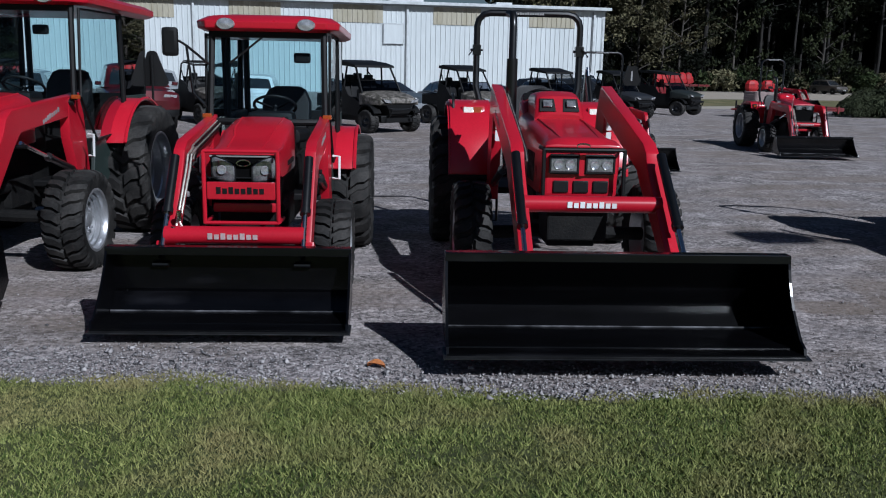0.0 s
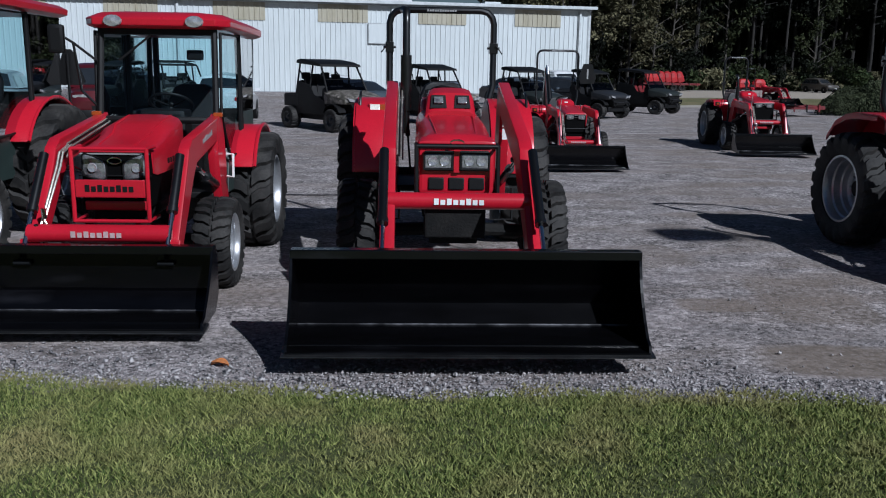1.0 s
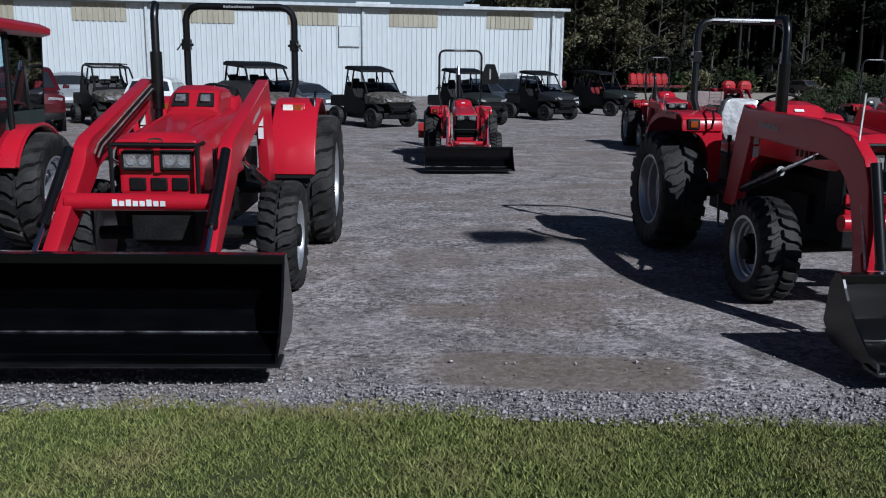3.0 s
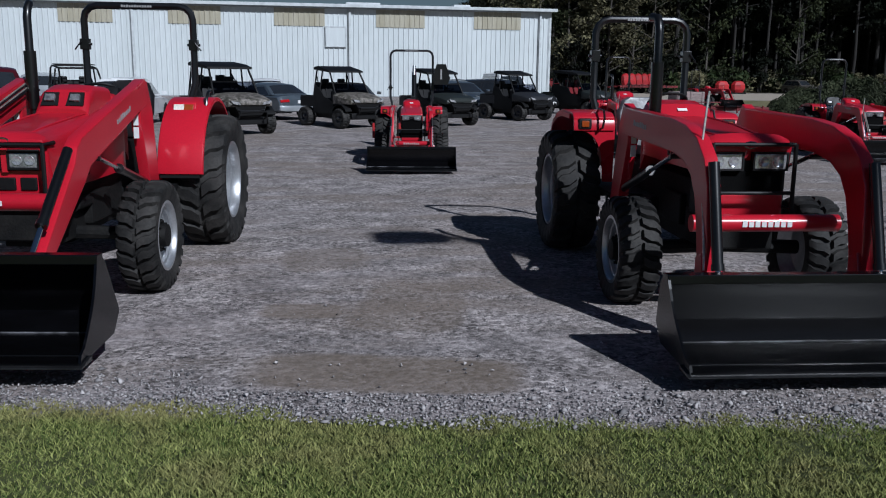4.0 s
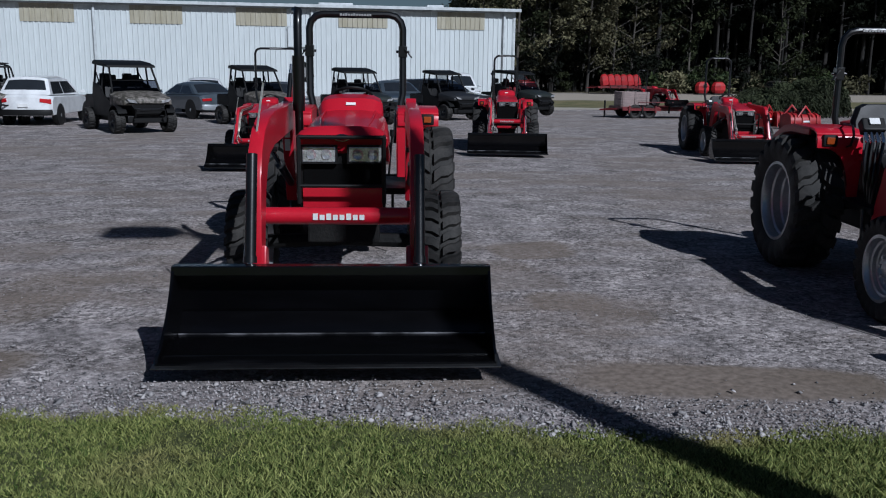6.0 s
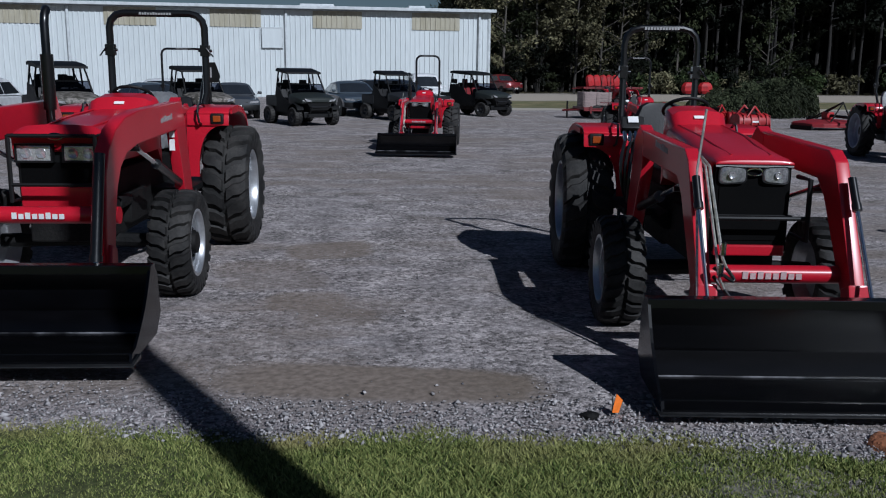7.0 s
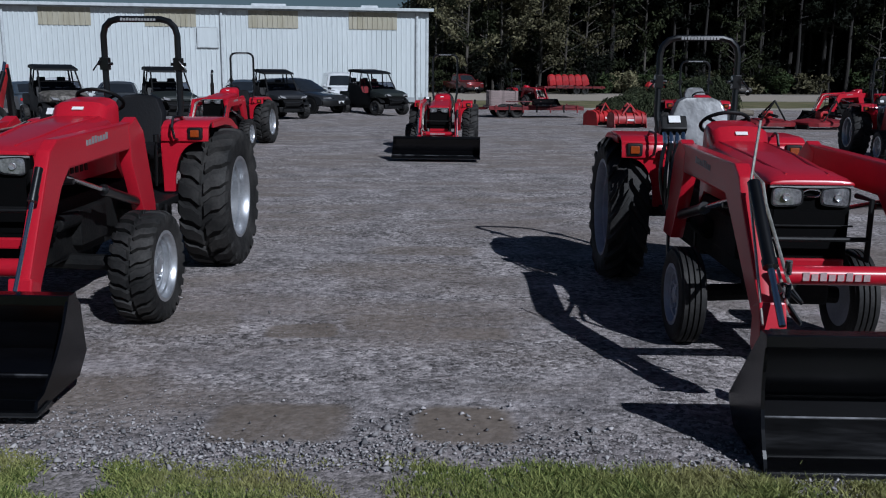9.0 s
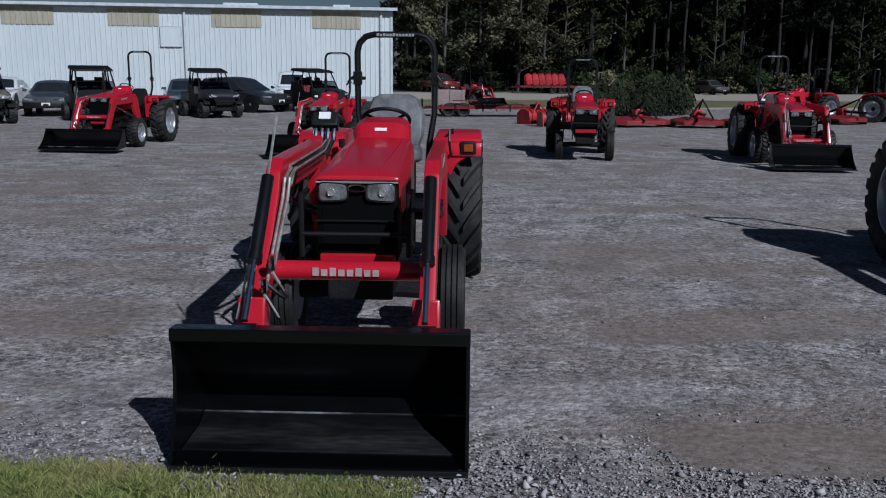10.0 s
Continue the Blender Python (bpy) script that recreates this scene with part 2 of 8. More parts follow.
def ground_material():
    """Crushed grey stone with tyre-worn pale tracks and brown damp patches; turf beyond the edges of the lot."""
    m = bpy.data.materials.new("gravel_and_turf")
    m.use_nodes = True
    t = m.node_tree
    L, N = t.links.new, t.nodes.new
    b = t.nodes["Principled BSDF"]
    b.inputs["Roughness"].default_value = 0.95
    b.inputs["Specular IOR Level"].default_value = 0.2
    pos = N("ShaderNodeNewGeometry").outputs["Position"]
    sep = N("ShaderNodeSeparateXYZ")
    L(pos, sep.inputs[0])
    X, Y = sep.outputs[0], sep.outputs[1]

    def num(op, a, c=None, d=None, clamp=False):
        n = N("ShaderNodeMath")
        n.operation, n.use_clamp = op, clamp
        for i, v in enumerate((a, c, d)):
            if v is None:
                continue
            if isinstance(v, (int, float)):
                n.inputs[i].default_value = v
            else:
                L(v, n.inputs[i])
        return n.outputs[0]

    def tex(kind, scale, detail=3, stretch=None):
        n = N("ShaderNodeTex" + kind)
        n.inputs["Scale"].default_value = scale
        if kind == "Noise":
            n.inputs["Detail"].default_value = detail
        if stretch:
            mp = N("ShaderNodeMapping")
            mp.inputs["Scale"].default_value = stretch
            mp.inputs["Rotation"].default_value = (0, 0, radians(12))
            L(pos, mp.inputs["Vector"])
            L(mp.outputs[0], n.inputs["Vector"])
        else:
            L(pos, n.inputs["Vector"])
        return n

    def ramp(v, lo, hi, a=0.0, c=1.0):
        n = N("ShaderNodeMapRange")
        for k, w in zip(("From Min", "From Max", "To Min", "To Max"), (lo, hi, a, c)):
            n.inputs[k].default_value = w
        L(v, n.inputs["Value"])
        return n.outputs[0]

    def mix(f, a, c):
        n = N("ShaderNodeMix")
        n.data_type = "RGBA"
        L(f, n.inputs["Factor"])
        for k, v in (("A", a), ("B", c)):
            if isinstance(v, tuple):
                n.inputs[k].default_value = (*v, 1)
            else:
                L(v, n.inputs[k])
        return n.outputs["Result"]

    stones = tex("Voronoi", 34)
    small = tex("Voronoi", 110)
    mid = tex("Noise", 1.3, 6)
    broad = tex("Noise", 0.33, 4)
    soft = tex("Noise", 2.6, 3)
    tracks = tex("Noise", 0.9, 6, (0.6, 1.7, 1))
    grit = tex("Noise", 22, 6)
    s1 = N("ShaderNodeSeparateColor")
    L(stones.outputs["Color"], s1.inputs[0])
    s2 = N("ShaderNodeSeparateColor")
    L(small.outputs["Color"], s2.inputs[0])
    tone = num("ADD", num("MULTIPLY", s1.outputs[0], 0.62), num("MULTIPLY", s2.outputs[1], 0.38))
    col = mix(ramp(tone, 0.1, 0.95), (0.045, 0.044, 0.044), (0.4, 0.395, 0.395))
    fines = mix(ramp(grit.outputs["Fac"], 0.3, 0.7), (0.12, 0.119, 0.122), (0.265, 0.263, 0.27))
    cover = num("ADD", num("MULTIPLY", mid.outputs["Fac"], 0.6), num("MULTIPLY", tracks.outputs["Fac"], 0.6))
    col = mix(ramp(cover, 0.56, 0.8), col, fines)
    pale = ramp(num("ADD", num("MULTIPLY", tracks.outputs["Fac"], 0.6), num("MULTIPLY", grit.outputs["Fac"], 0.4)), 0.5, 0.66, 0, 0.38)
    col = mix(pale, col, (0.34, 0.337, 0.34))
    fleck = tex("Noise", 13, 9)
    fleck.inputs["Roughness"].default_value = 0.72
    streak = tex("Noise", 1.9, 9)
    streak.inputs["Roughness"].default_value = 0.7
    lum = num("MULTIPLY", ramp(fleck.outputs["Fac"], 0.34, 0.66, 0.6, 1.44), num("MULTIPLY", ramp(streak.outputs["Fac"], 0.36, 0.64, 0.7, 1.32), ramp(soft.outputs["Fac"], 0.34, 0.66, 0.8, 1.2)))
    shade = N("ShaderNodeHueSaturation")
    L(col, shade.inputs["Color"])
    L(lum, shade.inputs["Value"])
    col = shade.outputs[0]
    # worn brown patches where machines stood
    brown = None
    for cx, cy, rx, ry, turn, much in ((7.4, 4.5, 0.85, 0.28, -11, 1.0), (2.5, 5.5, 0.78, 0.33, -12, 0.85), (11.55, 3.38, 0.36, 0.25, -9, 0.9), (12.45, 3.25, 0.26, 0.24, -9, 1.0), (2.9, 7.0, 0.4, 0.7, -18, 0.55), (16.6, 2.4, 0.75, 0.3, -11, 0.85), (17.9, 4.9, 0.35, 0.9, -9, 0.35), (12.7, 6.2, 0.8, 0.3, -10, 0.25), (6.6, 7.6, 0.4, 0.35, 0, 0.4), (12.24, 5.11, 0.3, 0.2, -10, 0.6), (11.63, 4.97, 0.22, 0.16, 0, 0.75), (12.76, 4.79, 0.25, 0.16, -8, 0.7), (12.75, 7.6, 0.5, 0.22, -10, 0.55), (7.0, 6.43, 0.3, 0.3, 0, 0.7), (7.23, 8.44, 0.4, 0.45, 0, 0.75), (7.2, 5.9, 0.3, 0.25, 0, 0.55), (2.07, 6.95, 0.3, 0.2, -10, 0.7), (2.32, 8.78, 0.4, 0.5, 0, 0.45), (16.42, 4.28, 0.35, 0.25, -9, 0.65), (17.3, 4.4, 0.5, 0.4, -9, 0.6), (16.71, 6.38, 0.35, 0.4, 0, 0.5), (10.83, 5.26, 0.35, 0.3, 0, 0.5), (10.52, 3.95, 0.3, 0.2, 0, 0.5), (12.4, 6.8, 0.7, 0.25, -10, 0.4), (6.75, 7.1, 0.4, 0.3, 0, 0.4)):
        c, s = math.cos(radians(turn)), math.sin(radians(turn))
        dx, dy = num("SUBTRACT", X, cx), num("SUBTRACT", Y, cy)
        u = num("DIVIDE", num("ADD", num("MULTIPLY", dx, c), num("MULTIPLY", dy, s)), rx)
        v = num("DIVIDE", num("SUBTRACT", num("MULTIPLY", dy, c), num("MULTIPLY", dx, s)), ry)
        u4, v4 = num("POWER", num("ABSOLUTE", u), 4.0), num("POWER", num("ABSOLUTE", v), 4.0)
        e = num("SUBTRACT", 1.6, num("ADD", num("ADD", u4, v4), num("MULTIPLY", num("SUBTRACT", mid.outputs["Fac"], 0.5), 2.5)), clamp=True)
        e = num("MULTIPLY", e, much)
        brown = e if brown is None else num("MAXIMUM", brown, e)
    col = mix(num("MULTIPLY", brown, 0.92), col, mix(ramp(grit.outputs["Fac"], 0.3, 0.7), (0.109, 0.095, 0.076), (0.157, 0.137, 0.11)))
    blot = ramp(num("ADD", num("MULTIPLY", broad.outputs["Fac"], 0.5), num("MULTIPLY", tex("Noise", 1.1, 8, (0.45, 1.6, 1)).outputs["Fac"], 0.5)), 0.47, 0.6, 0, 0.68)
    col = mix(blot, col, mix(ramp(grit.outputs["Fac"], 0.3, 0.7), (0.105, 0.093, 0.08), (0.235, 0.211, 0.184)))
    # clean pale stones along the lawn's edge
    edge = num("SUBTRACT", Y, num("SUBTRACT", 5.32, num("MULTIPLY", X, 0.213)))
    rim = ramp(num("ADD", edge, num("MULTIPLY", mid.outputs["Fac"], 0.5)), 0.15, 0.9, 1, 0)
    rim = num("MULTIPLY", rim, num("SUBTRACT", 1.0, num("MULTIPLY", brown, 0.75)))
    col = mix(num("MULTIPLY", rim, 0.7), col, mix(ramp(tone, 0.1, 0.9), (0.07, 0.068, 0.07), (0.37, 0.355, 0.365)))
    warm = N("ShaderNodeMix")
    warm.data_type, warm.blend_type = "RGBA", "MULTIPLY"
    warm.inputs["Factor"].default_value = 1.0
    L(col, warm.inputs["A"])
    warm.inputs["B"].default_value = (1.13, 1.035, 1.01, 1)
    col = warm.outputs["Result"]
    # soil under the near lawn, and far verge
    wob = num("MULTIPLY", num("SUBTRACT", tex("Noise", 2.5, 5).outputs["Fac"], 0.5), 0.5)
    lawn = ramp(num("ADD", edge, wob), -0.1, 0.0, 1, 0)
    lawn = num("MULTIPLY", lawn, ramp(num("ADD", X, num("MULTIPLY", wob, 2.0)), 14.3, 14.7, 1, 0))
    lawn = num("MULTIPLY", lawn, num("MAXIMUM", ramp(X, 8.2, 9.4, 1.0, 0.15), ramp(edge, -1.7, -1.2, 1.0, 0.0)))
    soil = mix(ramp(grit.outputs["Fac"], 0.35, 0.65), (0.035, 0.042, 0.016), (0.085, 0.095, 0.036))
    soil = mix(ramp(edge, -2.4, -1.6, 1.0, 0.0), soil, mix(ramp(fleck.outputs["Fac"], 0.35, 0.65), (0.06, 0.085, 0.024), (0.16, 0.18, 0.062)))
    col = mix(lawn, col, soil)
    wob2 = num("MULTIPLY", num("SUBTRACT", broad.outputs["Fac"], 0.5), 4.0)
    yy = num("ADD", Y, wob2)
    turf = mix(ramp(tex("Noise", 0.7, 6).outputs["Fac"], 0.35, 0.7), (0.095, 0.098, 0.045), (0.2, 0.17, 0.095))
    verge = num("MULTIPLY", ramp(yy, 50.0, 50.6), ramp(yy, 61.5, 63.5, 1, 0))
    col = mix(num("MULTIPLY", verge, ramp(X, 17.5, 18.5)), col, turf)
    road = num("MULTIPLY", ramp(yy, 62.0, 63.5), ramp(yy, 77.0, 80.0, 1, 0))
    col = mix(num("MULTIPLY", road, ramp(X, 17.5, 18.5)), col, (0.33, 0.29, 0.24))
    col = mix(num("MULTIPLY", ramp(yy, 47.2, 47.7), num("MULTIPLY", ramp(yy, 50.2, 50.6, 1, 0), ramp(X, 17.5, 18.5))), col, (0.36, 0.33, 0.28))
    wood = ramp(yy, 78.0, 82.0)
    col = mix(wood, col, mix(ramp(grit.outputs["Fac"], 0.3, 0.7), (0.03, 0.035, 0.015), (0.1, 0.08, 0.045)))
    L(col, b.inputs["Base Color"])
    h = num("ADD", num("MULTIPLY", stones.outputs["Distance"], -0.7), num("MULTIPLY", small.outputs["Distance"], -0.35))
    h = num("ADD", h, num("MULTIPLY", grit.outputs["Fac"], 0.5))
    h = num("MULTIPLY", h, ramp(brown, 0.0, 1.0, 1.0, 0.25))
    bp = N("ShaderNodeBump")
    bp.inputs["Strength"].default_value, bp.inputs["Distance"].default_value = 0.55, 0.02
    L(h, bp.inputs["Height"])
    L(bp.outputs[0], b.inputs["Normal"])
    return m


def build_ground():
    xs = [-1500, -400, -120, -60] + list(np.arange(-30, 50.1, 0.4)) + [80, 140, 400, 1500]
    ys = [-1500, -300, -60, -20] + list(np.arange(-6, 36.1, 0.4)) + [40, 45, 50, 55, 60, 70, 80, 110, 200, 500, 2500]
    g = Geo()
    for y in ys:
        for x in xs:
            dz = 0.012 * noise.noise((x * 0.8, y * 0.8, 0)) + 0.01 * noise.noise((x * 2.1, y * 2.1, 5)) if -6 <= y <= 36 and -30 <= x <= 50 else 0
            g.v.append((x, y, ground_z(y, x) + dz - 0.008))
    n = len(xs)
    g.f = [(j * n + i, j * n + i + 1, (j + 1) * n + i + 1, (j + 1) * n + i) for j in range(len(ys) - 1) for i in range(n - 1)]
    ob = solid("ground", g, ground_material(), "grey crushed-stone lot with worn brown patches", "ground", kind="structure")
    return ob


build_ground()

# ---- the metal building behind the lot ----
SIDING = surface("pale_metal_siding", (0.535, 0.57, 0.575), 0.5, 0.0, second=(0.49, 0.525, 0.53), scale=0.5, grain=8, stretch=(1, 1, 0.15), grit=0.05)
TRIM = surface("pale_metal_trim", (0.52, 0.55, 0.56), 0.5, grain=20, grit=0.05)
# darker copy of the trim, with shade put into its colour
TRIM_SHADE = surface("shaded_trim_metal", (0.3, 0.32, 0.33), 0.5, grain=20, grit=0.08)
SKYLIGHT = surface("yellowed_skylight_sheet", (0.36, 0.335, 0.26), 0.5, second=(0.3, 0.275, 0.2), scale=0.8, grain=9, stretch=(3, 1, 0.3), grit=0.1)
ROOF_METAL = surface("pale_roof_metal", (0.62, 0.64, 0.66), 0.45, grain=10, grit=0.05)
WALL_Y, WALL_X0, WALL_X1, EAVE, BASE = 55.8, -62.0, 18.6, 5.5, -0.1


def ribbed(x0, x1, z0, z1, y, depth=0.035, pitch=0.305):
    """A sheet of trapezoid ribs that stands in front of y."""
    g = Geo()
    prof = []
    x = x0
    while x < x1 - 0.01:
        for dx, d in ((0, 0), (0.215, 0), (0.24, depth), (0.28, depth)):
            if x + dx <= x1:
                prof.append((x + dx, y - d))
        x += pitch
    prof.append((x1, y))
    k = len(prof)
    g.add([(a, c, z) for z in (z0, z1) for a, c in prof], [(i, i + 1, i + 1 + k, i + k) for i in range(k - 1)])
    return g


def building():
    house = thing("metal_building", Matrix(), "long pale ribbed-metal warehouse with yellowed skylight strips", "building")
    core = Geo().box(WALL_X0, WALL_X1, WALL_Y + 0.02, WALL_Y + 0.25, BASE, EAVE)
    core.box(WALL_X0, WALL_X0 + 0.2, WALL_Y + 0.25, WALL_Y + 30, BASE, EAVE)
    core.box(WALL_X1 - 0.2, WALL_X1, WALL_Y + 0.25, WALL_Y + 30, BASE, EAVE)
    core.box(WALL_X0, WALL_X1, WALL_Y + 29.8, WALL_Y + 30, BASE, EAVE)
    part("wall", core, SIDING, house)
    part("ribbed_siding", ribbed(WALL_X0, WALL_X1, BASE, EAVE, WALL_Y), SIDING, house, smooth=False)
    roof = Geo().slab([(-(WALL_Y - 0.35), EAVE + 0.02), (-(WALL_Y + 15), EAVE + 0.8), (-(WALL_Y + 30.3), EAVE + 0.02), (-(WALL_Y + 30.3), EAVE + 0.12), (-(WALL_Y + 15), EAVE + 0.92), (-(WALL_Y - 0.35), EAVE + 0.12)], WALL_X0 - 0.2, WALL_X1 + 0.25)
    rf = part("roof", roof, ROOF_METAL, house)
    part("gutter", Geo().box(WALL_X0 - 0.2, WALL_X1 + 0.3, WALL_Y - 0.5, WALL_Y - 0.36, EAVE - 0.06, EAVE + 0.12), TRIM, rf, "pale eave gutter", bevel=0.015)
    # strip under the eave, its grey stands in for the eave's shade
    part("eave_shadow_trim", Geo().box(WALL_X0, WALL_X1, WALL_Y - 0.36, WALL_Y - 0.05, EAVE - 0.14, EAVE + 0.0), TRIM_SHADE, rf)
    for x, w in ((-19.5, 2.6), (6.8, 2.6), (15.1, 1.3)):
        part("ridge_vent", Geo().box(x, x + w, WALL_Y + 14.2, WALL_Y + 15.6, EAVE + 0.7, EAVE + 1.3), TRIM, rf, bevel=0.05)
    x = 13.68
    while x > WALL_X0:
        g = ribbed(x, x + 2.98, 4.33, 5.36, WALL_Y - 0.045)
        part("skylight_strip", g, SKYLIGHT, house, "yellowed translucent skylight strip", smooth=False)
        x -= 6.07
    for x in (-43, -31, -18.7, -6.6, 5.95, 17.85):
        d = part("downspout", Geo().box(x, x + 0.13, WALL_Y - 0.16, WALL_Y - 0.05, BASE, EAVE - 0.1), TRIM, house, bevel=0.01)
        part("seam", Geo().box(x - 0.05, x - 0.012, WALL_Y - 0.09, WALL_Y - 0.04, BASE, EAVE - 0.14), TRIM_SHADE, d)
    v = part("wall_vent", Geo().box(4.6, 5.76, WALL_Y - 0.12, WALL_Y - 0.05, 3.17, 4.31), SIDING, house, "white square wall vent", bevel=0.02)
    f = Geo()
    for a, c, d, e in ((4.55, 5.81, 3.12, 3.18), (4.55, 5.81, 4.29, 4.34), (4.55, 4.61, 3.18, 4.29), (5.75, 5.81, 3.18, 4.29)):
        f.box(a, c, WALL_Y - 0.14, WALL_Y - 0.06, d, e)
    part("vent_frame", f, TRIM, v)
    part("corner_trim", Geo().box(WALL_X1 - 0.1, WALL_X1 + 0.03, WALL_Y - 0.07, WALL_Y + 0.05, BASE, EAVE), TRIM, house)
    part("base_trim", Geo().box(WALL_X0, WALL_X1 + 0.04, WALL_Y - 0.08, WALL_Y - 0.045, BASE, BASE + 0.3), TRIM_SHADE, house)


building()

# ---- tractors: x across, forward is -y, the origin lies on the ground under the rear axle ----
TYRES, RIMS = {}, {}


def tyre_mesh(r, w, rb, kind):
    key = (r, w, rb, kind)
    if key in TYRES:
        return TYRES[key]
    g = Geo()
    h = r - rb
    deep = {"bar": 0.045, "block": 0.04}.get(kind, 0.024) * min(1.0, r / 0.5)
    base = r - deep
    if kind == "rib":
        half = [(rb, 0.38 * w), (rb + 0.12 * h, 0.45 * w), (rb + 0.45 * h, 0.5 * w), (base - 0.22 * h, 0.495 * w), (base - 0.06 * h, 0.45 * w), (base, 0.36 * w)]
        crown = []
        for c in (0.3, 0.1, -0.1, -0.3):
            crown += [(base, (c + 0.085) * w), (r, (c + 0.07) * w), (r, (c - 0.07) * w), (base, (c - 0.085) * w)]
        g.lathe([(a, x) for a, x in half] + crown + [(a, -x) for a, x in half[::-1]], 40 if w < 0.19 and r > 0.28 else 30)
    else:
        # moulded lugs: one skin, raised and lowered along a grid that is sheared with the tread
        n, duty, sweep = {"bar": (19, 0.3, (0.0, 0.08, 0.5, 0.9, 1.15, 1.25)), "block": (20 if r > 0.52 else 25, 0.6, (0.0, 0.02, 0.3, 0.36, 0.56, 0.66)), "knob": (18, 0.55, (0.0, 0.0, 0.1, 0.2, 0.3, 0.3))}[kind]
        cols = [(0.025, base, base, 0.025, 0), (0.05, base, r, 0.05, 1), (0.2, base, r, 0.2, 2), (0.36, base - 0.004, r - 0.004, 0.365, 3), (0.45, base - 0.06 * h, r - 0.012 - 0.04 * h, 0.462, 4), (0.49, base - 0.22 * h, r - 0.22 * h, 0.512, 5), (0.5, rb + 0.45 * h, rb + 0.45 * h, 0.5, 5), (0.45, rb + 0.12 * h, rb + 0.12 * h, 0.45, 5), (0.38, rb, rb, 0.38, 5)]
        steps = ((-0.06, 0), (0.03, 1), (duty - 0.03, 1), (duty + 0.06, 0))
        lanes = [(-1, c) for c in cols[::-1]] + [(1, c) for c in cols]
        for side, (u, low, high, uh, k) in lanes:
            for i in range(n):
                for at, up in steps:
                    ang = 2 * math.pi * (i + at + sweep[k] + (0.5 if side > 0 else 0.0)) / n
                    q, x = (high, uh) if up else (low, u)
                    g.v.append((side * x * w, q * math.sin(ang), q * math.cos(ang)))
        m = 4 * n
        g.f = [(j * m + i, j * m + (i + 1) % m, (j + 1) * m + (i + 1) % m, (j + 1) * m + i) for j in range(len(lanes) - 1) for i in range(m)]
    TYRES[key] = mesh_of("tyre", g, RUBBER, sharp=30)
    return TYRES[key]


def rim_mesh(rb, w, style, material):
    """Seen from +x: an outer lip, a barrel, a dished disc with its hub and bolts."""
    key = (rb, w, style)
    if key in RIMS:
        return RIMS[key]
    g = Geo()
    o = 0.40 * w
    disc = o - (0.55 * w if style == "deep" else 0.34 * w if style == "mid" else 0.16 * w)
    prof = [(rb + 0.012, o), (rb + 0.016, o + 0.012), (rb - 0.006, o + 0.014), (rb - 0.022, o - 0.008), (rb - 0.024, o - 0.3 * (o - disc)), (rb - 0.042, o - 0.36 * (o - disc)), (rb - 0.044, o - 0.66 * (o - disc)), (rb - 0.06, o - 0.72 * (o - disc)), (rb - 0.064, disc + 0.01), (rb - 0.085, disc - 0.006), (rb * 0.6, disc - 0.004), (rb * 0.5, disc + 0.015), (rb * 0.4, disc + 0.035), (rb * 0.36, disc + 0.04), (0.0, disc + 0.04), (0.0, disc - 0.04), (rb * 0.5, disc - 0.04), (rb - 0.05, disc - 0.05), (rb + 0.0, -o), (rb + 0.014, -o)]
    g.lathe(prof, 36 if rb > 0.2 and style != "shallow" else 20)
    for k in range(8 if style != "shallow" else 0):
        a = 2 * math.pi * k / 8
        y, z = rb * 0.43 * math.cos(a), rb * 0.43 * math.sin(a)
        g.tube([(disc + 0.02, y, z), (disc + 0.055, y, z)], 0.014, 6)
    RIMS[key] = mesh_of("rim", g, material, sharp=40)
    return RIMS[key]


def wheel(parent, name, lat, fwd, r, w, rb, kind, rim_style, rim_mat, turn=0.0, stub=False):
    m = pose(lat, -fwd, r * 0.97, 0, 0, (0 if lat > 0 else 180) + turn)
    tyre = part(name, tyre_mesh(r, w, rb, kind), RUBBER, parent, at=m)
    rim = part("rim", rim_mesh(rb, w, rim_style, rim_mat), rim_mat, tyre, "pale painted steel rim")
    disc = 0.4 * w - (0.55 * w if rim_style == "deep" else 0.34 * w if rim_style == "mid" else 0.16 * w) + 0.04
    dark = rim_style == "deep" or stub
    key = ("hub", rb, w, rim_style, stub)
    if key not in RIMS:
        if stub:
            hub = Geo().tube([(disc - 0.03, 0, 0), (disc + 0.02, 0, 0), (disc + 0.022, 0, 0), (disc + 0.075, 0, 0), (disc + 0.08, 0, 0)], [rb * 0.5, rb * 0.5, rb * 0.36, rb * 0.34, rb * 0.26], 16)
            for i in range(8):
                q = 2 * math.pi * i / 8
                hub.tube([(disc + 0.0, rb * 0.43 * math.cos(q), rb * 0.43 * math.sin(q)), (disc + 0.045, rb * 0.43 * math.cos(q), rb * 0.43 * math.sin(q))], 0.012, 6)
        else:
            hub = Geo().tube([(disc - 0.02, 0, 0), (disc + 0.07 * w, 0, 0), (disc + 0.1 * w, 0, 0)], [rb * 0.27, rb * 0.25, rb * 0.16], 14)
        RIMS[key] = mesh_of("hub", hub, CAST if dark else rim_mat)
    part("hub", RIMS[key], CAST, rim, "dark wheel hub" if dark else "")
    return tyre


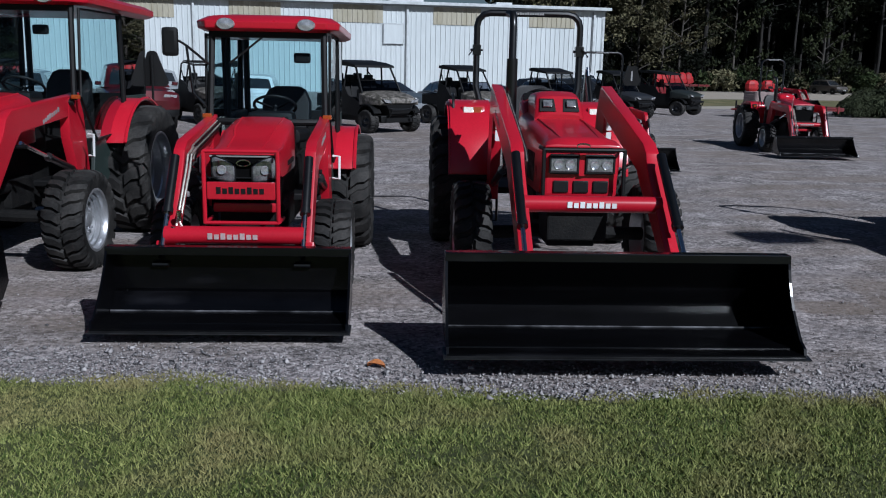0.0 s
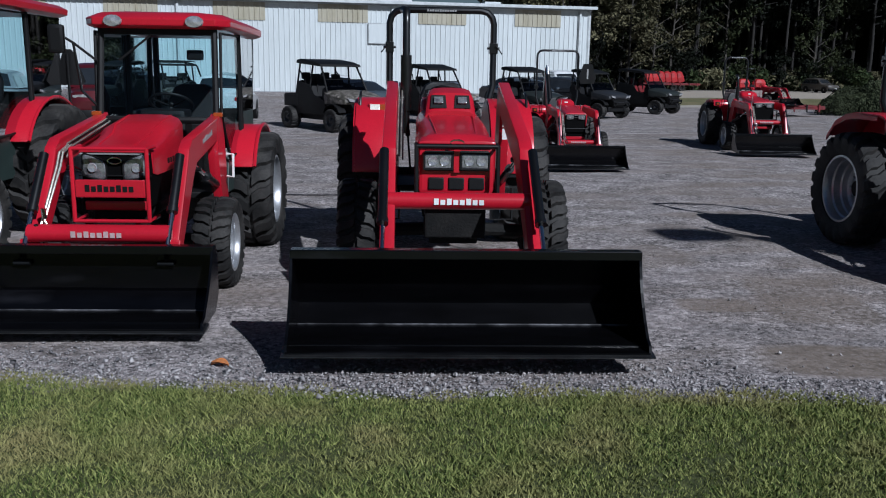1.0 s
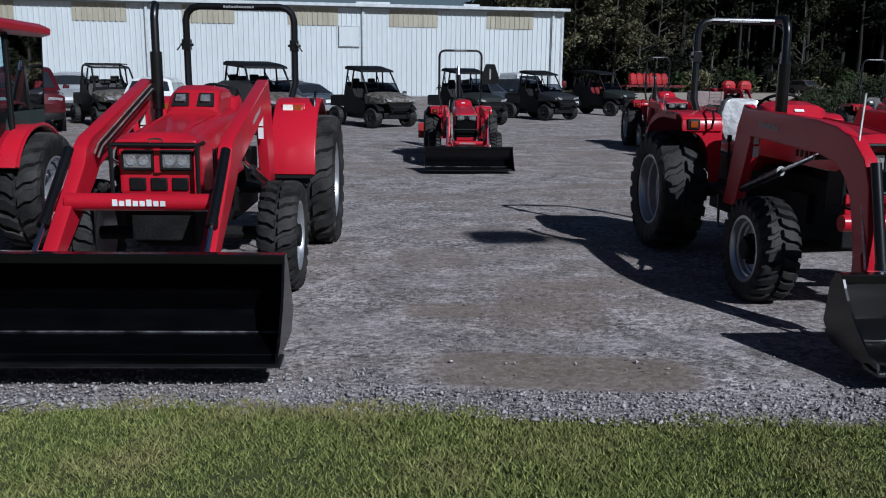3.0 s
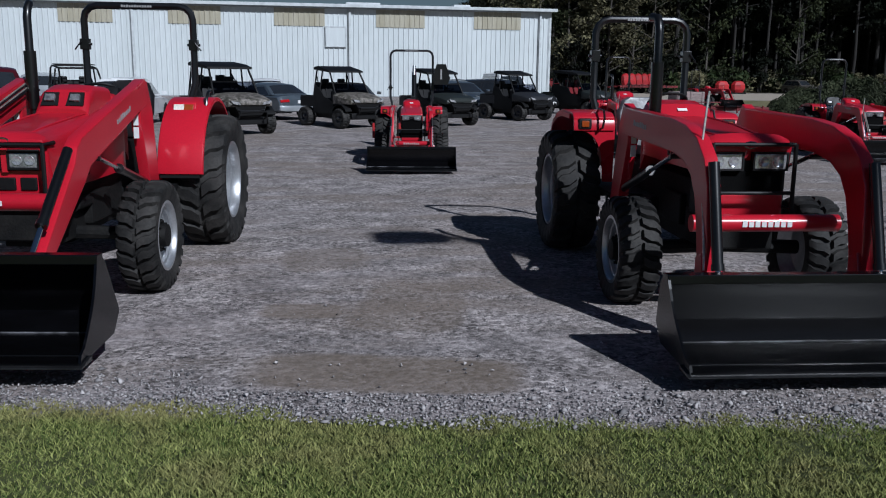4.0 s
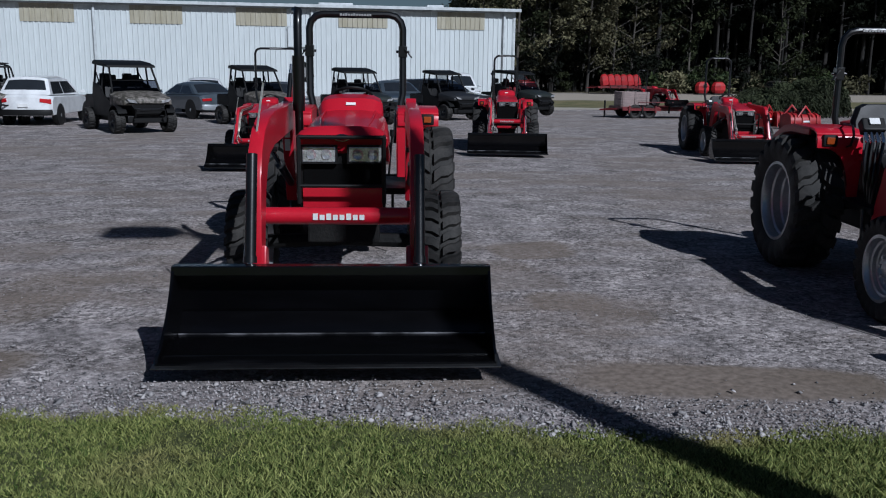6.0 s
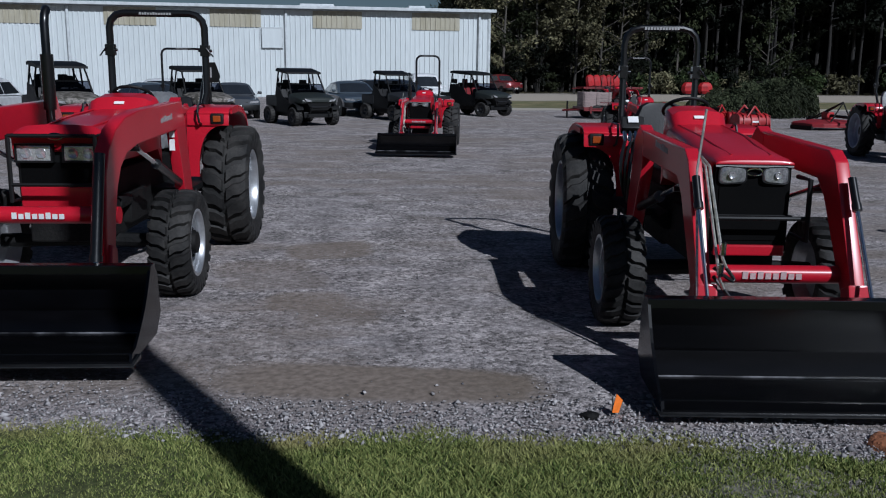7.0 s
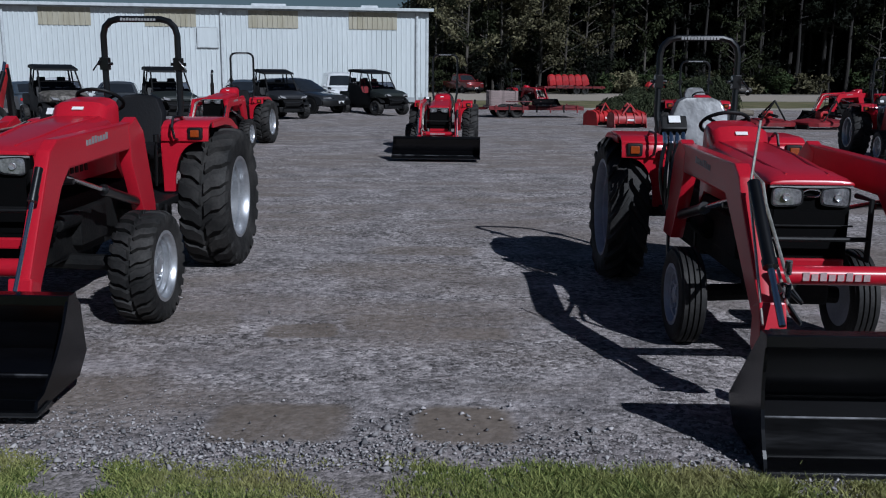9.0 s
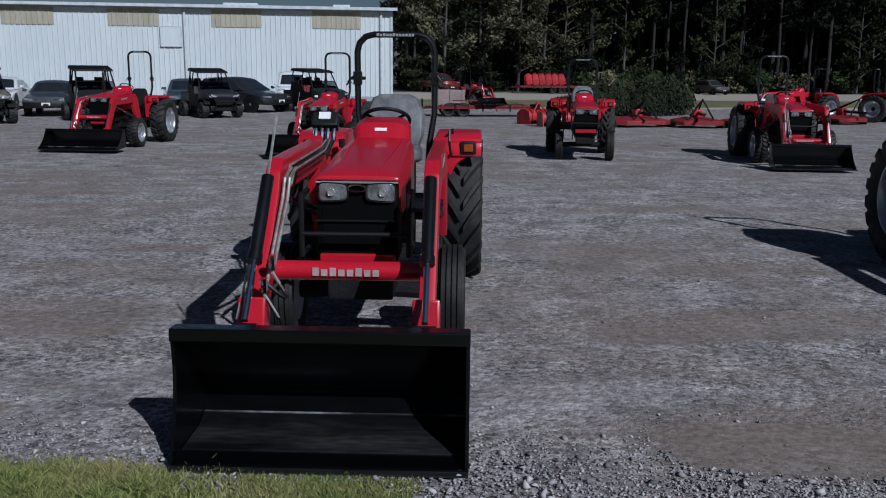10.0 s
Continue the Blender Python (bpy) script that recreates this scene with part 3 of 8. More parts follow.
def hood_shape(secs, crown=0.05):
    """Sections of (forward, half width, low z, top z), and a drop of the shoulder where it differs."""
    rings = []
    for sec in secs:
        fw, hw, z0, z1 = sec[:4]
        drop = sec[4] if len(sec) > 4 else crown + 0.105 * hw
        zs = max(z1 - drop, z0 + 0.004)
        d = z1 - zs
        pts = [(-hw, z0), (-hw, z0 + 0.6 * (zs - z0)), (-hw * 0.985, zs), (-hw * 0.9, zs + 0.54 * d), (-hw * 0.7, z1 - 0.12 * d), (-hw * 0.35, z1), (hw * 0.35, z1), (hw * 0.7, z1 - 0.12 * d), (hw * 0.9, zs + 0.54 * d), (hw * 0.985, zs), (hw, z0 + 0.6 * (zs - z0)), (hw, z0)]
        rings.append([(a, -fw, b) for a, b in pts])
    return Geo().loft(rings)


def word_bars(parent, material, label, x0, x1, y, z0, z1, n=8):
    """A row of plain upright bars that stands for a maker's word, one part a bar."""
    step = (x1 - x0) / n
    for i in range(n):
        top = z1 if i in (0, 2, 5) else z0 + 0.8 * (z1 - z0)
        part("letter_bar", Geo().box(x0 + i * step, x0 + (i + 0.74) * step, y - 0.003, y, z0, top), material, parent, label)


EDGE_OUT = {False: 0.025, True: 0.006}


def bucket(parent, w, lip, top, deep, dusty=False):
    """Open black loader bucket. lip, top: (forward, z) of its lower and upper front edges."""
    L, T = Vector(lip), Vector(top)
    b0, b1 = L.x - deep, T.y
    line = [(L.x, L.y), (b0 + 0.13, L.y + 0.02), (b0 + 0.02, L.y + 0.13), (b0 + 0.025, L.y + 0.16), (T.x - 0.13, b1 - 0.06), (T.x - 0.09, b1 - 0.02), (T.x, T.y)]
    g = Geo().strip(line[::-1], -w / 2, w / 2, 0.012)
    shell = part("bucket", g, BUCKET_BLACK, parent, "open black steel loader bucket", smooth=False)
    for s in (-1, 1):
        front = [(L.x, L.y), (L.x - 0.02, L.y + 0.05)]
        n = 7
        for i in range(1, n):
            t = i / n
            p = L.lerp(T, t)
            front.append((p.x - 0.1 * math.sin(math.pi * t) * min(1, deep), p.y))
        outline = front + [(T.x, T.y)] + line[::-1][1:-1]
        part("side_plate", Geo().slab(outline, s * w / 2 - 0.008, s * w / 2 + 0.008), BUCKET_BLACK, shell, smooth=False)
    part("cutting_edge", Geo().slab([(L.x + 0.035, L.y - 0.012), (L.x + 0.035, L.y - 0.004), (L.x - 0.13, L.y + 0.018), (L.x - 0.13, L.y - 0.012)], -w / 2 - EDGE_OUT[dusty], w / 2 + EDGE_OUT[dusty]), EDGE, shell, "worn steel cutting edge", bevel=0.003)
    part("top_flange", Geo().slab([(T.x + 0.008, T.y + 0.012), (T.x + 0.012, T.y - 0.045), (T.x - 0.02, T.y - 0.05), (T.x - 0.09, T.y - 0.03), (T.x - 0.09, T.y + 0.008)], -w / 2 - 0.009, w / 2 + 0.009), BUCKET_BLACK, shell, bevel=0.006)
    back, up = (b0 + 0.1, L.y + 0.062) if dusty else (b0 + 0.17, L.y + 0.033)
    # thin tube on the floor's crease, scuffs and glints are in its colour
    part("crease_seam", Geo().tube([(-w / 2 + 0.012, -back, up), (w / 2 - 0.012, -back, up)], 0.007, 6), SCUFF_GLINT, shell, "scuffed crease seam with highlights put into its colour")
    if dusty:
        part("floor_plate", Geo().slab([(L.x - 0.13, L.y + 0.024), (b0 + 0.2, L.y + 0.03), (back, up), (back, up - 0.01), (b0 + 0.2, L.y + 0.021), (L.x - 0.13, L.y + 0.016)], -w / 2 + 0.012, w / 2 - 0.012), DUSTY_STEEL, shell, "scuffed dusty bucket floor", smooth=False)
    else:
        part("wear_strip", Geo().box(-w / 2 + 0.012, w / 2 - 0.012, -L.x + 0.12, -L.x + 0.2, L.y + 0.012, L.y + 0.022), BUCKET_BLACK, shell, bevel=0.003)
    for s in (-0.33, -0.2, 0.2, 0.33):
        part("ear", Geo().slab([(b0 + 0.0, L.y + 0.12), (b0 - 0.14, L.y + 0.16), (b0 - 0.16, L.y + 0.3), (b0 + 0.02, L.y + 0.34)], s * w * 0.72 - 0.008, s * w * 0.72 + 0.008), BUCKET_BLACK, shell)
    return shell


def ram(parent, a, b, r, split=0.55, body=None):
    """A hydraulic ram: a painted barrel and a bright rod."""
    a, b = Vector(a), Vector(b)
    m = a.lerp(b, split)
    ob = part("cylinder", Geo().tube([a, m], r, 12), body or BLACK, parent)
    part("rod", Geo().tube([m, b], r * 0.5, 10), CHROME, ob, "chrome ram rod")
    cap = Geo().tube([m - (b - a).normalized() * 0.03, m + (b - a).normalized() * 0.012], r * 1.18, 12)
    part("gland", cap, BLACK, ob)
    return ob


def arc(c, r, a0, a1, n=10):
    return [(c[0] + r * math.cos(radians(a0 + (a1 - a0) * i / n)), c[1] + r * math.sin(radians(a0 + (a1 - a0) * i / n))) for i in range(n + 1)]


def seat(parent, fwd, z, material, label=""):
    s = part("seat", Geo().loft([[(x * k, -(fwd + f), z + dz) for x, f in ((-0.23, -0.2), (-0.25, 0.1), (-0.18, 0.24), (0.18, 0.24), (0.25, 0.1), (0.23, -0.2))] for k, dz in ((0.9, 0), (1, 0.03), (1, 0.09), (0.86, 0.13))]), material, parent, label, bevel=0.01)
    rings = []
    for dz, hw, f in ((0.08, 0.2, -0.16), (0.2, 0.25, -0.2), (0.38, 0.25, -0.25), (0.5, 0.19, -0.29), (0.53, 0.12, -0.3)):
        rings.append([(x * hw, -(fwd + f + d), z + dz) for x, d in ((-1, 0), (-0.9, 0.05), (0, 0.03), (0.9, 0.05), (1, 0), (0.9, -0.07), (-0.9, -0.07))])
    part("backrest", Geo().loft(rings), material, s, bevel=0.012)
    part("seat_base", Geo().box(-0.14, 0.14, -fwd - 0.15, -fwd + 0.15, z - 0.28, z), MATT_BLACK, s, bevel=0.02)
    return s


def steering(parent, fwd, z, r=0.19):
    ring = [Vector((r * math.cos(a), -fwd + r * 0.85 * math.sin(a), z + r * 0.5 * math.sin(a) * -1)) for a in (2 * math.pi * i / 24 for i in range(24))]
    g = Geo().tube(ring, 0.014, 8, closed=True)
    for a in (90, 210, 330):
        a = radians(a)
        g.tube([(0, -fwd, z - 0.03), (r * math.cos(a), -fwd + r * 0.85 * math.sin(a), z - r * 0.5 * math.sin(a))], 0.011, 6)
    g.tube([(0, -fwd, z), (0, -fwd - 0.16, z - 0.26)], 0.022, 8)
    return part("steering_wheel", g, MATT_BLACK, parent)


def fender(parent, s, p):
    """Rear mudguard: a rounded one that hugs the tyre, or a flat-topped one with an arched front plate."""
    rr, lat, w = p["rr"], p.get("fend_rt", p["rt"]), p["fend_w"]
    x0, x1 = s * (lat - w * 0.72), s * (lat + p.get("fend_out", 0.06))
    ft, fz, fl = p["fend_f"], p["fend_z"], p["fend_low"]
    a, b = min(x0, x1), max(x0, x1)
    if p.get("cab"):
        R = rr + 0.09
        line = [(R * math.cos(radians(q)) * 1.0, rr * 0.97 + R * math.sin(radians(q)) * 0.98) for q in range(26, 156, 10)]
        ob = part("fender", Geo().strip(line[::-1], a, b, -0.025), RED, parent, bevel=0.006)
        part("fender_lip", Geo().tube([(x1, -f, z) for f, z in line], 0.018, 6), RED, ob)
        part("inner_panel", Geo().slab([(f * 0.97, z - 0.02) for f, z in line] + [(-0.45, rr * 0.8), (0.4, rr * 0.8)], x0 - 0.008, x0 + 0.008), MATT_BLACK, ob)
        return ob
    if p.get("fend_round"):
        zc = rr * 0.97
        line = [((rr + 0.075 + 0.06 * math.sin(radians(q)) ** 2) * math.cos(radians(q)), zc + (rr + 0.075 + 0.06 * math.sin(radians(q)) ** 2) * math.sin(radians(q)) * 1.02) for q in range(10, 158, 7)]
        ob = part("fender", Geo().strip(line[::-1], a, b, 0.02), RED, parent, bevel=0.006)
        lip = [(f * 0.975, zc + (z - zc) * 0.975) for f, z in line]
        part("fender_lip", Geo().slab(line + lip[::-1], x1 - 0.02, x1 + 0.004), RED, ob)
        part("inner_panel", Geo().slab([(f * 0.985, z) for f, z in line] + [(-0.45, rr * 0.8), (0.3, rr * 0.7)], x0 - 0.01, x0 + 0.01), RED, ob)
        part("foot_flap", Geo().box(a + 0.02, b - 0.03, -line[0][0] - 0.005, -line[0][0] + 0.03, line[0][1] - 0.035, line[0][1] + 0.015), MATT_BLACK, ob)
        lz, k = p["lamp_z"], min(range(len(line)), key=lambda i: abs(line[i][1] - p["lamp_z"]) + (9 if line[i][0] < 0 else 0))
        tilt = Matrix.Rotation(radians(-24), 4, "X")
        lx = s * (lat - 0.36 * w)
        at = Vector((lx, -line[k][0] - 0.012, lz))
        part("turn_lamp", Geo().cbox(at, (0.23, 0.05, 0.1), tilt), RED, ob, bevel=0.014)
        part("amber_lens", Geo().cbox(at + Vector((0.045, -0.025, 0.0)), (0.09, 0.03, 0.068), tilt), AMBER, ob, "amber turn lamp lens", bevel=0.008)
        part("clear_lens", Geo().cbox(at + Vector((-0.05, -0.025, 0.0)), (0.1, 0.03, 0.068), tilt), WHITE_LENS, ob, bevel=0.008)
        rail = bow((s * (lat + 0.02), -line[k][0] + 0.0, fz - 0.2), (s * (lat + 0.02), -0.12, fz + 0.03), (s * (lat + 0.02), -line[k][0] + 0.02, fz + 0.05))
        part("grab_rail", Geo().tube(rail, 0.014, 8), BLACK, ob)
        return ob
    line = [(ft + 0.05, fz - 0.15), (ft + 0.045, fz - 0.08), (ft + 0.02, fz - 0.035), (ft - 0.03, fz - 0.008), (ft - 0.1, fz), (ft - 0.45, fz + 0.008), (-0.05, fz + 0.006), (-0.25, fz - 0.02), (-0.45, fz - 0.1), (-0.6, fz - 0.26)]
    ob = part("fender", Geo().strip(line[::-1], a, b, 0.02), RED, parent, bevel=0.004)
    # front plate: hangs low beside the platform and arches up over the tyre
    arch, n = [], 10
    xin, wide = s * (lat - 0.72 * w), w * 0.72 + p.get("fend_out", 0.06)
    foot = 0.24 * wide
    for i in range(n + 1):
        q = radians(90 * i / n)
        arch.append((foot + (wide - foot - 0.012) * (1 - math.cos(q) ** 0.7), fl + (fz - 0.15 - fl) * math.sin(q) ** 0.8))
    outline = [(0.0, fl)] + arch + [(wide, fz - 0.1), (wide, fz - 0.03), (0.0, fz - 0.03)]
    g = Geo()
    k = len(outline)
    for y in (-ft - 0.05, -ft - 0.028):
        g.v += [(xin + s * u, y, z) for u, z in outline]
    g.f = [tuple(range(k)), tuple(range(2 * k - 1, k - 1, -1))] + [(i, i + k, (i + 1) % k + k, (i + 1) % k) for i in range(k)]
    part("front_plate", g, RED, ob)
    inner = [(ft + 0.03, fl)] + [(f, z) for f, z in line] + [(-0.45, rr * 1.3), (0.0, rr * 1.45), (ft - 0.2, rr * 1.3), (ft - 0.12, fl)]
    part("inner_panel", Geo().slab(inner, x0 - 0.01, x0 + 0.01), RED, ob)
    lip = [(f, z - 0.045) for f, z in line[4:]]
    part("fender_lip", Geo().slab(line[4:] + lip[::-1], x1 - 0.012, x1 + 0.004), RED, ob)
    lz, lx = fz - 0.085, s * (lat - 0.1 * w)
    part("turn_lamp", Geo().box(lx - 0.062, lx + 0.062, -ft - 0.085, -ft - 0.03, lz - 0.05, lz + 0.05), MATT_BLACK, ob, bevel=0.014)
    part("amber_lens", Geo().box(lx - 0.036, lx + 0.036, -ft - 0.096, -ft - 0.08, lz - 0.03, lz + 0.03), AMBER, ob, "amber turn lamp lens", bevel=0.008)
    xr = s * (lat - 0.42 * w)
    rail = [(xr, -ft - 0.05, fz - 0.14), (xr - s * 0.01, -ft - 0.12, fz - 0.12), (xr - s * 0.02, -ft - 0.14, fz - 0.03), (xr - s * 0.02, -ft - 0.1, fz + 0.045), (xr, -ft + 0.02, fz + 0.05), (xr, -ft + 0.1, fz + 0.005)]
    part("grab_rail", Geo().tube(rail, 0.011, 6), BLACK, ob)
    return ob


def rops(parent, p):
    f, hw, top, z0 = p["rops"]
    r = p.get("rops_r", 0.036)
    low = p.get("rops_low", 1.35)
    hz = p.get("hinge", low + 0.28)
    pts = [(-hw * 0.86, -f - 0.02, z0), (-hw * 0.88, -f, low - 0.25), (-hw, -f + 0.06, low)]
    pts += [(-hw, -f + 0.06, top - 0.16)] + [(-hw + 0.14 - 0.14 * math.cos(radians(a)), -f + 0.06, top - 0.16 + 0.14 * math.sin(radians(a))) for a in (30, 60, 90)]
    pts += [(-x, y, z) for x, y, z in pts[::-1]]
    ob = part("rollover_bar", Geo().tube(pts, r, 10), BLACK, parent, "black folding rollover bar")
    for s in (-1, 1):
        k = Geo().box(s * hw - r - 0.008, s * hw + r + 0.008, -f + 0.052 - r, -f + 0.068 + r, hz - 0.055, hz + 0.055)
        k.tube([(s * hw - 0.068, -f + 0.06, hz), (s * hw + 0.068, -f + 0.06, hz)], 0.014, 8)
        k.tube([(s * (hw + 0.02), -f + 0.0, hz + 0.03), (s * (hw + 0.09), -f - 0.0, hz - 0.06)], 0.008, 6)
        part("hinge", k, BLACK, ob, bevel=0.008)
    word_bars(ob, GREY_MARK, "small grey marking", -0.16, 0.16, -f + 0.06 - r - 0.001, top - 0.035, top - 0.01, 12)
    return ob


def loader(parent, p):
    q = p["loader"]
    hx, th = q["x"], q.get("thick", 0.042)
    back = q["bucket"][1][0] - q["bucket"][3]
    for s in (-1, 1):
        arm = part("loader_arm", Geo().slab(q["arm"], s * hx - th, s * hx + th), RED, parent, bevel=0.012)
        tw = q["tower"]
        part("loader_tower", Geo().slab(tw, s * (hx - 0.0) - 0.045, s * (hx - 0.0) + 0.045), RED, parent, bevel=0.01)
        c0, c1 = q["curl"]
        ox = s * q.get("curl_x", hx)
        if q.get("curl_pair"):
            for d in (-0.045, 0.045):
                ram(parent, (ox + d, -c0[0], c0[1]), (ox + d, -c1[0], c1[1]), 0.022, q.get("split", 0.5), q.get("ram_mat"))
        else:
            ram(parent, (ox, -c0[0], c0[1]), (ox, -c1[0], c1[1]), q.get("ram_r", 0.034), q.get("split", 0.55), q.get("ram_mat"))
        l0, l1 = q["lift"]
        ram(parent, (s * hx, -l0[0], l0[1]), (s * hx, -l1[0], l1[1]), 0.034)
        for a in (c1, l1):
            part("pivot_pin", Geo().tube([(s * hx - th - 0.014, -a[0] - 0.0, a[1] - 0.03), (s * hx + th + 0.014, -a[0], a[1] - 0.03)], 0.018, 10), BLACK, arm)
        e = q["pin"]
        shoe = Geo().slab([(e[0] - 0.1, e[1] + 0.16), (e[0] + 0.0, e[1] + 0.2), (e[0] + 0.05, e[1] + 0.02), (e[0] + 0.0, e[1] - 0.1), (e[0] - 0.1, e[1] - 0.05)], s * hx - th - 0.026, s * hx + th + 0.026)
        part("arm_shoe", shoe, RED, arm, bevel=0.012)
        ax, az = q.get("decal", (1.75, 1.42))
        fall = q.get("fall", 0.012)
        for i in range(8):
            f0, z0, tall = ax + i * 0.045, az - i * fall, 0.026 if i in (0, 4, 5) else 0.016
            bar = [(f0, z0 - 0.02), (f0 + 0.032, z0 - 0.02), (f0 + 0.032, z0 + tall), (f0, z0 + tall)]
            part("decal_bar", Geo().slab(bar, s * (hx + th) - 0.002, s * (hx + th) + 0.002), GREY_MARK, arm)
        if q.get("label", False):
            for z in (q["label_z"], q["label_z"] - 0.13, q["label_z"] - 0.24):
                part("warning_label", Geo().box(s * hx - 0.02, s * hx + 0.025, -q["label_f"] - 0.003, -q["label_f"], z - 0.05, z + 0.045), STICKER, arm)
    pn, kn = q["pin"], q["knee"]
    x = -hx - th - 0.02
    if q.get("rod", True):
        part("level_rod", Geo().tube([(x, -pn[0] - 0.06, pn[1] + 0.1), (x + 0.05, -kn[0] - 0.2, kn[1] - 0.12), (x + 0.1, -kn[0] - 0.14, kn[1] + 0.24)], 0.0075, 6), PIPE, parent, "thin bucket level rod")
    t, z, r = q["tube"]
    tube = part("cross_tube", Geo().tube([(-hx, -t, z), (hx, -t, z)], r, 16), RED, parent)
    if q.get("front_word", True):
        word_bars(tube, p["word"] or GHOST, "white maker's lettering" if p["word"] else "reflective maker's lettering, its dulled sheen put into the colour", -0.18, 0.18, -t - r - 0.001, z - 0.018, z + 0.026)
    # hoses and pipes lie along the inner face of one arm
    side = q.get("hose_side", -1)
    pv, kn, pn = q["arm"][0], q["knee"], q["pin"]
    for k in range(q.get("hoses", 4)):
        x = side * (hx - th - 0.01 - 0.013 * k)
        up = -0.02 - 0.012 * k
        line = [(x, -pv[0] + 0.1, pv[1] - 0.02), (x, -pv[0] - 0.1, pv[1] + up - 0.03), (x, -kn[0] + 0.1, kn[1] + up - 0.03), (x, -kn[0] - 0.0, kn[1] + up - 0.1)]
        part("hydraulic_hose", Geo().tube(line, 0.0065, 6), BLACK if k % 2 else PIPE, parent)
        if k < 2 and q.get("pipes"):
            low = Vector((kn[0], kn[1])).lerp(Vector(pn), 0.75 - 0.12 * k)
            xp = side * (hx - th - 0.022 - 0.026 * k)
            pipe = part("oil_pipe", Geo().tube([(xp, -kn[0] + 0.08, kn[1] - 0.06), (xp, -kn[0] - 0.1, kn[1] - 0.1), (xp, -kn[0] - 0.17, kn[1] - 0.2), (xp, -low.x - 0.16, low.y), (xp - side * 0.03, -low.x - 0.15, low.y - 0.06)], 0.0095, 8), PIPE, parent, "bright steel oil pipe")
            part("fitting", Geo().tube([(xp, -low.x - 0.165, low.y + 0.09), (xp, -low.x - 0.16, low.y + 0.02)], 0.019, 8), CHROME, pipe)
            part("front_hose", Geo().tube(bow((xp - side * 0.03, -low.x - 0.15, low.y - 0.06), (side * (hx - th), -pn[0] + 0.02, pn[1] + 0.24 + 0.05 * k), (xp - side * 0.14, -low.x - 0.2, low.y - 0.2)), 0.011, 7), BLACK, parent)
    b = q["bucket"]
    bucket(parent, *b)


def grille_guard(parent, f, hw, z0, z1, material, bars, mid=0.0):
    g = Geo()
    for s in (-1, 1):
        g.tube([(s * hw, -f + 0.25, z0 + 0.02), (s * hw, -f, z0 + 0.02), (s * hw, -f, z1), (s * hw, -f + 0.2, z1)], 0.016, 8)
    for z in bars:
        g.tube([(-hw, -f, z), (hw, -f, z)], 0.014, 8)
    return part("grille_guard", g, material, parent)


def lamp_unit(parent, x, f, z, hw, hh, oval=False, slant=0.0, lens=None):
    if oval:
        o = 1 if x > 0 else -1
        n = 28
        ring = []
        for i in range(n):
            w = 2 * math.pi * i / n
            u = math.copysign(abs(math.cos(w)) ** 0.45, math.cos(w))
            v = math.copysign(abs(math.sin(w)) ** 0.45, math.sin(w))
            out = u * o
            ring.append((x + hw * u, -f + 0.012 * max(0, out) ** 2, z + hh * v * (1.0 + 0.1 * out) + slant * out))
        g = Geo().loft([[(a, b + 0.06, c) for a, b, c in ring], ring, [(x + (a - x) * 0.9, b - 0.006, z + (c - z) * 0.9) for a, b, c in ring]])
        h = part("headlight", g, LENS, parent, "clear rounded headlight")
        bz = Geo()
        k = len(ring)
        for e, d in ((1.0, 0.0), (1.1, 0.0), (1.1, 0.05), (1.0, 0.05)):
            bz.v += [(x + (a - x) * e, b - 0.004 + d, z + (c - z) * e) for a, b, c in ring]
        bz.f = [(j * k + i, j * k + (i + 1) % k, ((j + 1) % 4) * k + (i + 1) % k, ((j + 1) % 4) * k + i) for j in range(4) for i in range(k)]
        part("bezel", bz, MATT_BLACK, h)
        r = min(hw, hh) * 0.45
        part("reflector", Geo().lathe([(0.0, 0.002), (r * 0.5, 0.003), (r * 0.9, 0.008), (r, 0.004), (r, -0.004), (0.0, -0.004)], 20, closed=False), LENS_BRIGHT, h, "bright round reflector", at=Matrix.Translation((x + 0.12 * hw * o, -f - 0.009, z)) @ Matrix.Rotation(radians(-90), 4, "Z"))
    else:
        h = part("headlight", Geo().box(x - hw, x + hw, -f - 0.008, -f + 0.05, z - hh, z + hh), lens or LENS, parent, "clear rectangular headlight", bevel=0.008)
        for d in (-0.45, 0.45):
            part("reflector", Geo().lathe([(0.0, 0.001), (hh * 0.5, 0.002), (hh * 0.66, 0.006), (hh * 0.7, -0.003), (0.0, -0.003)], 18, closed=False), LENS_BRIGHT, h, at=Matrix.Translation((x + d * hw, -f - 0.009, z)) @ Matrix.Rotation(radians(-90), 4, "Z"))
        fr = Geo()
        for a, b, c, d in ((-hw - 0.012, hw + 0.012, hh, hh + 0.012), (-hw - 0.012, hw + 0.012, -hh - 0.012, -hh), (-hw - 0.012, -hw, -hh, hh), (hw, hw + 0.012, -hh, hh)):
            fr.box(x + a, x + b, -f - 0.014, -f + 0.04, z + c, z + d)
        part("bezel", fr, MATT_BLACK, h)
    return h


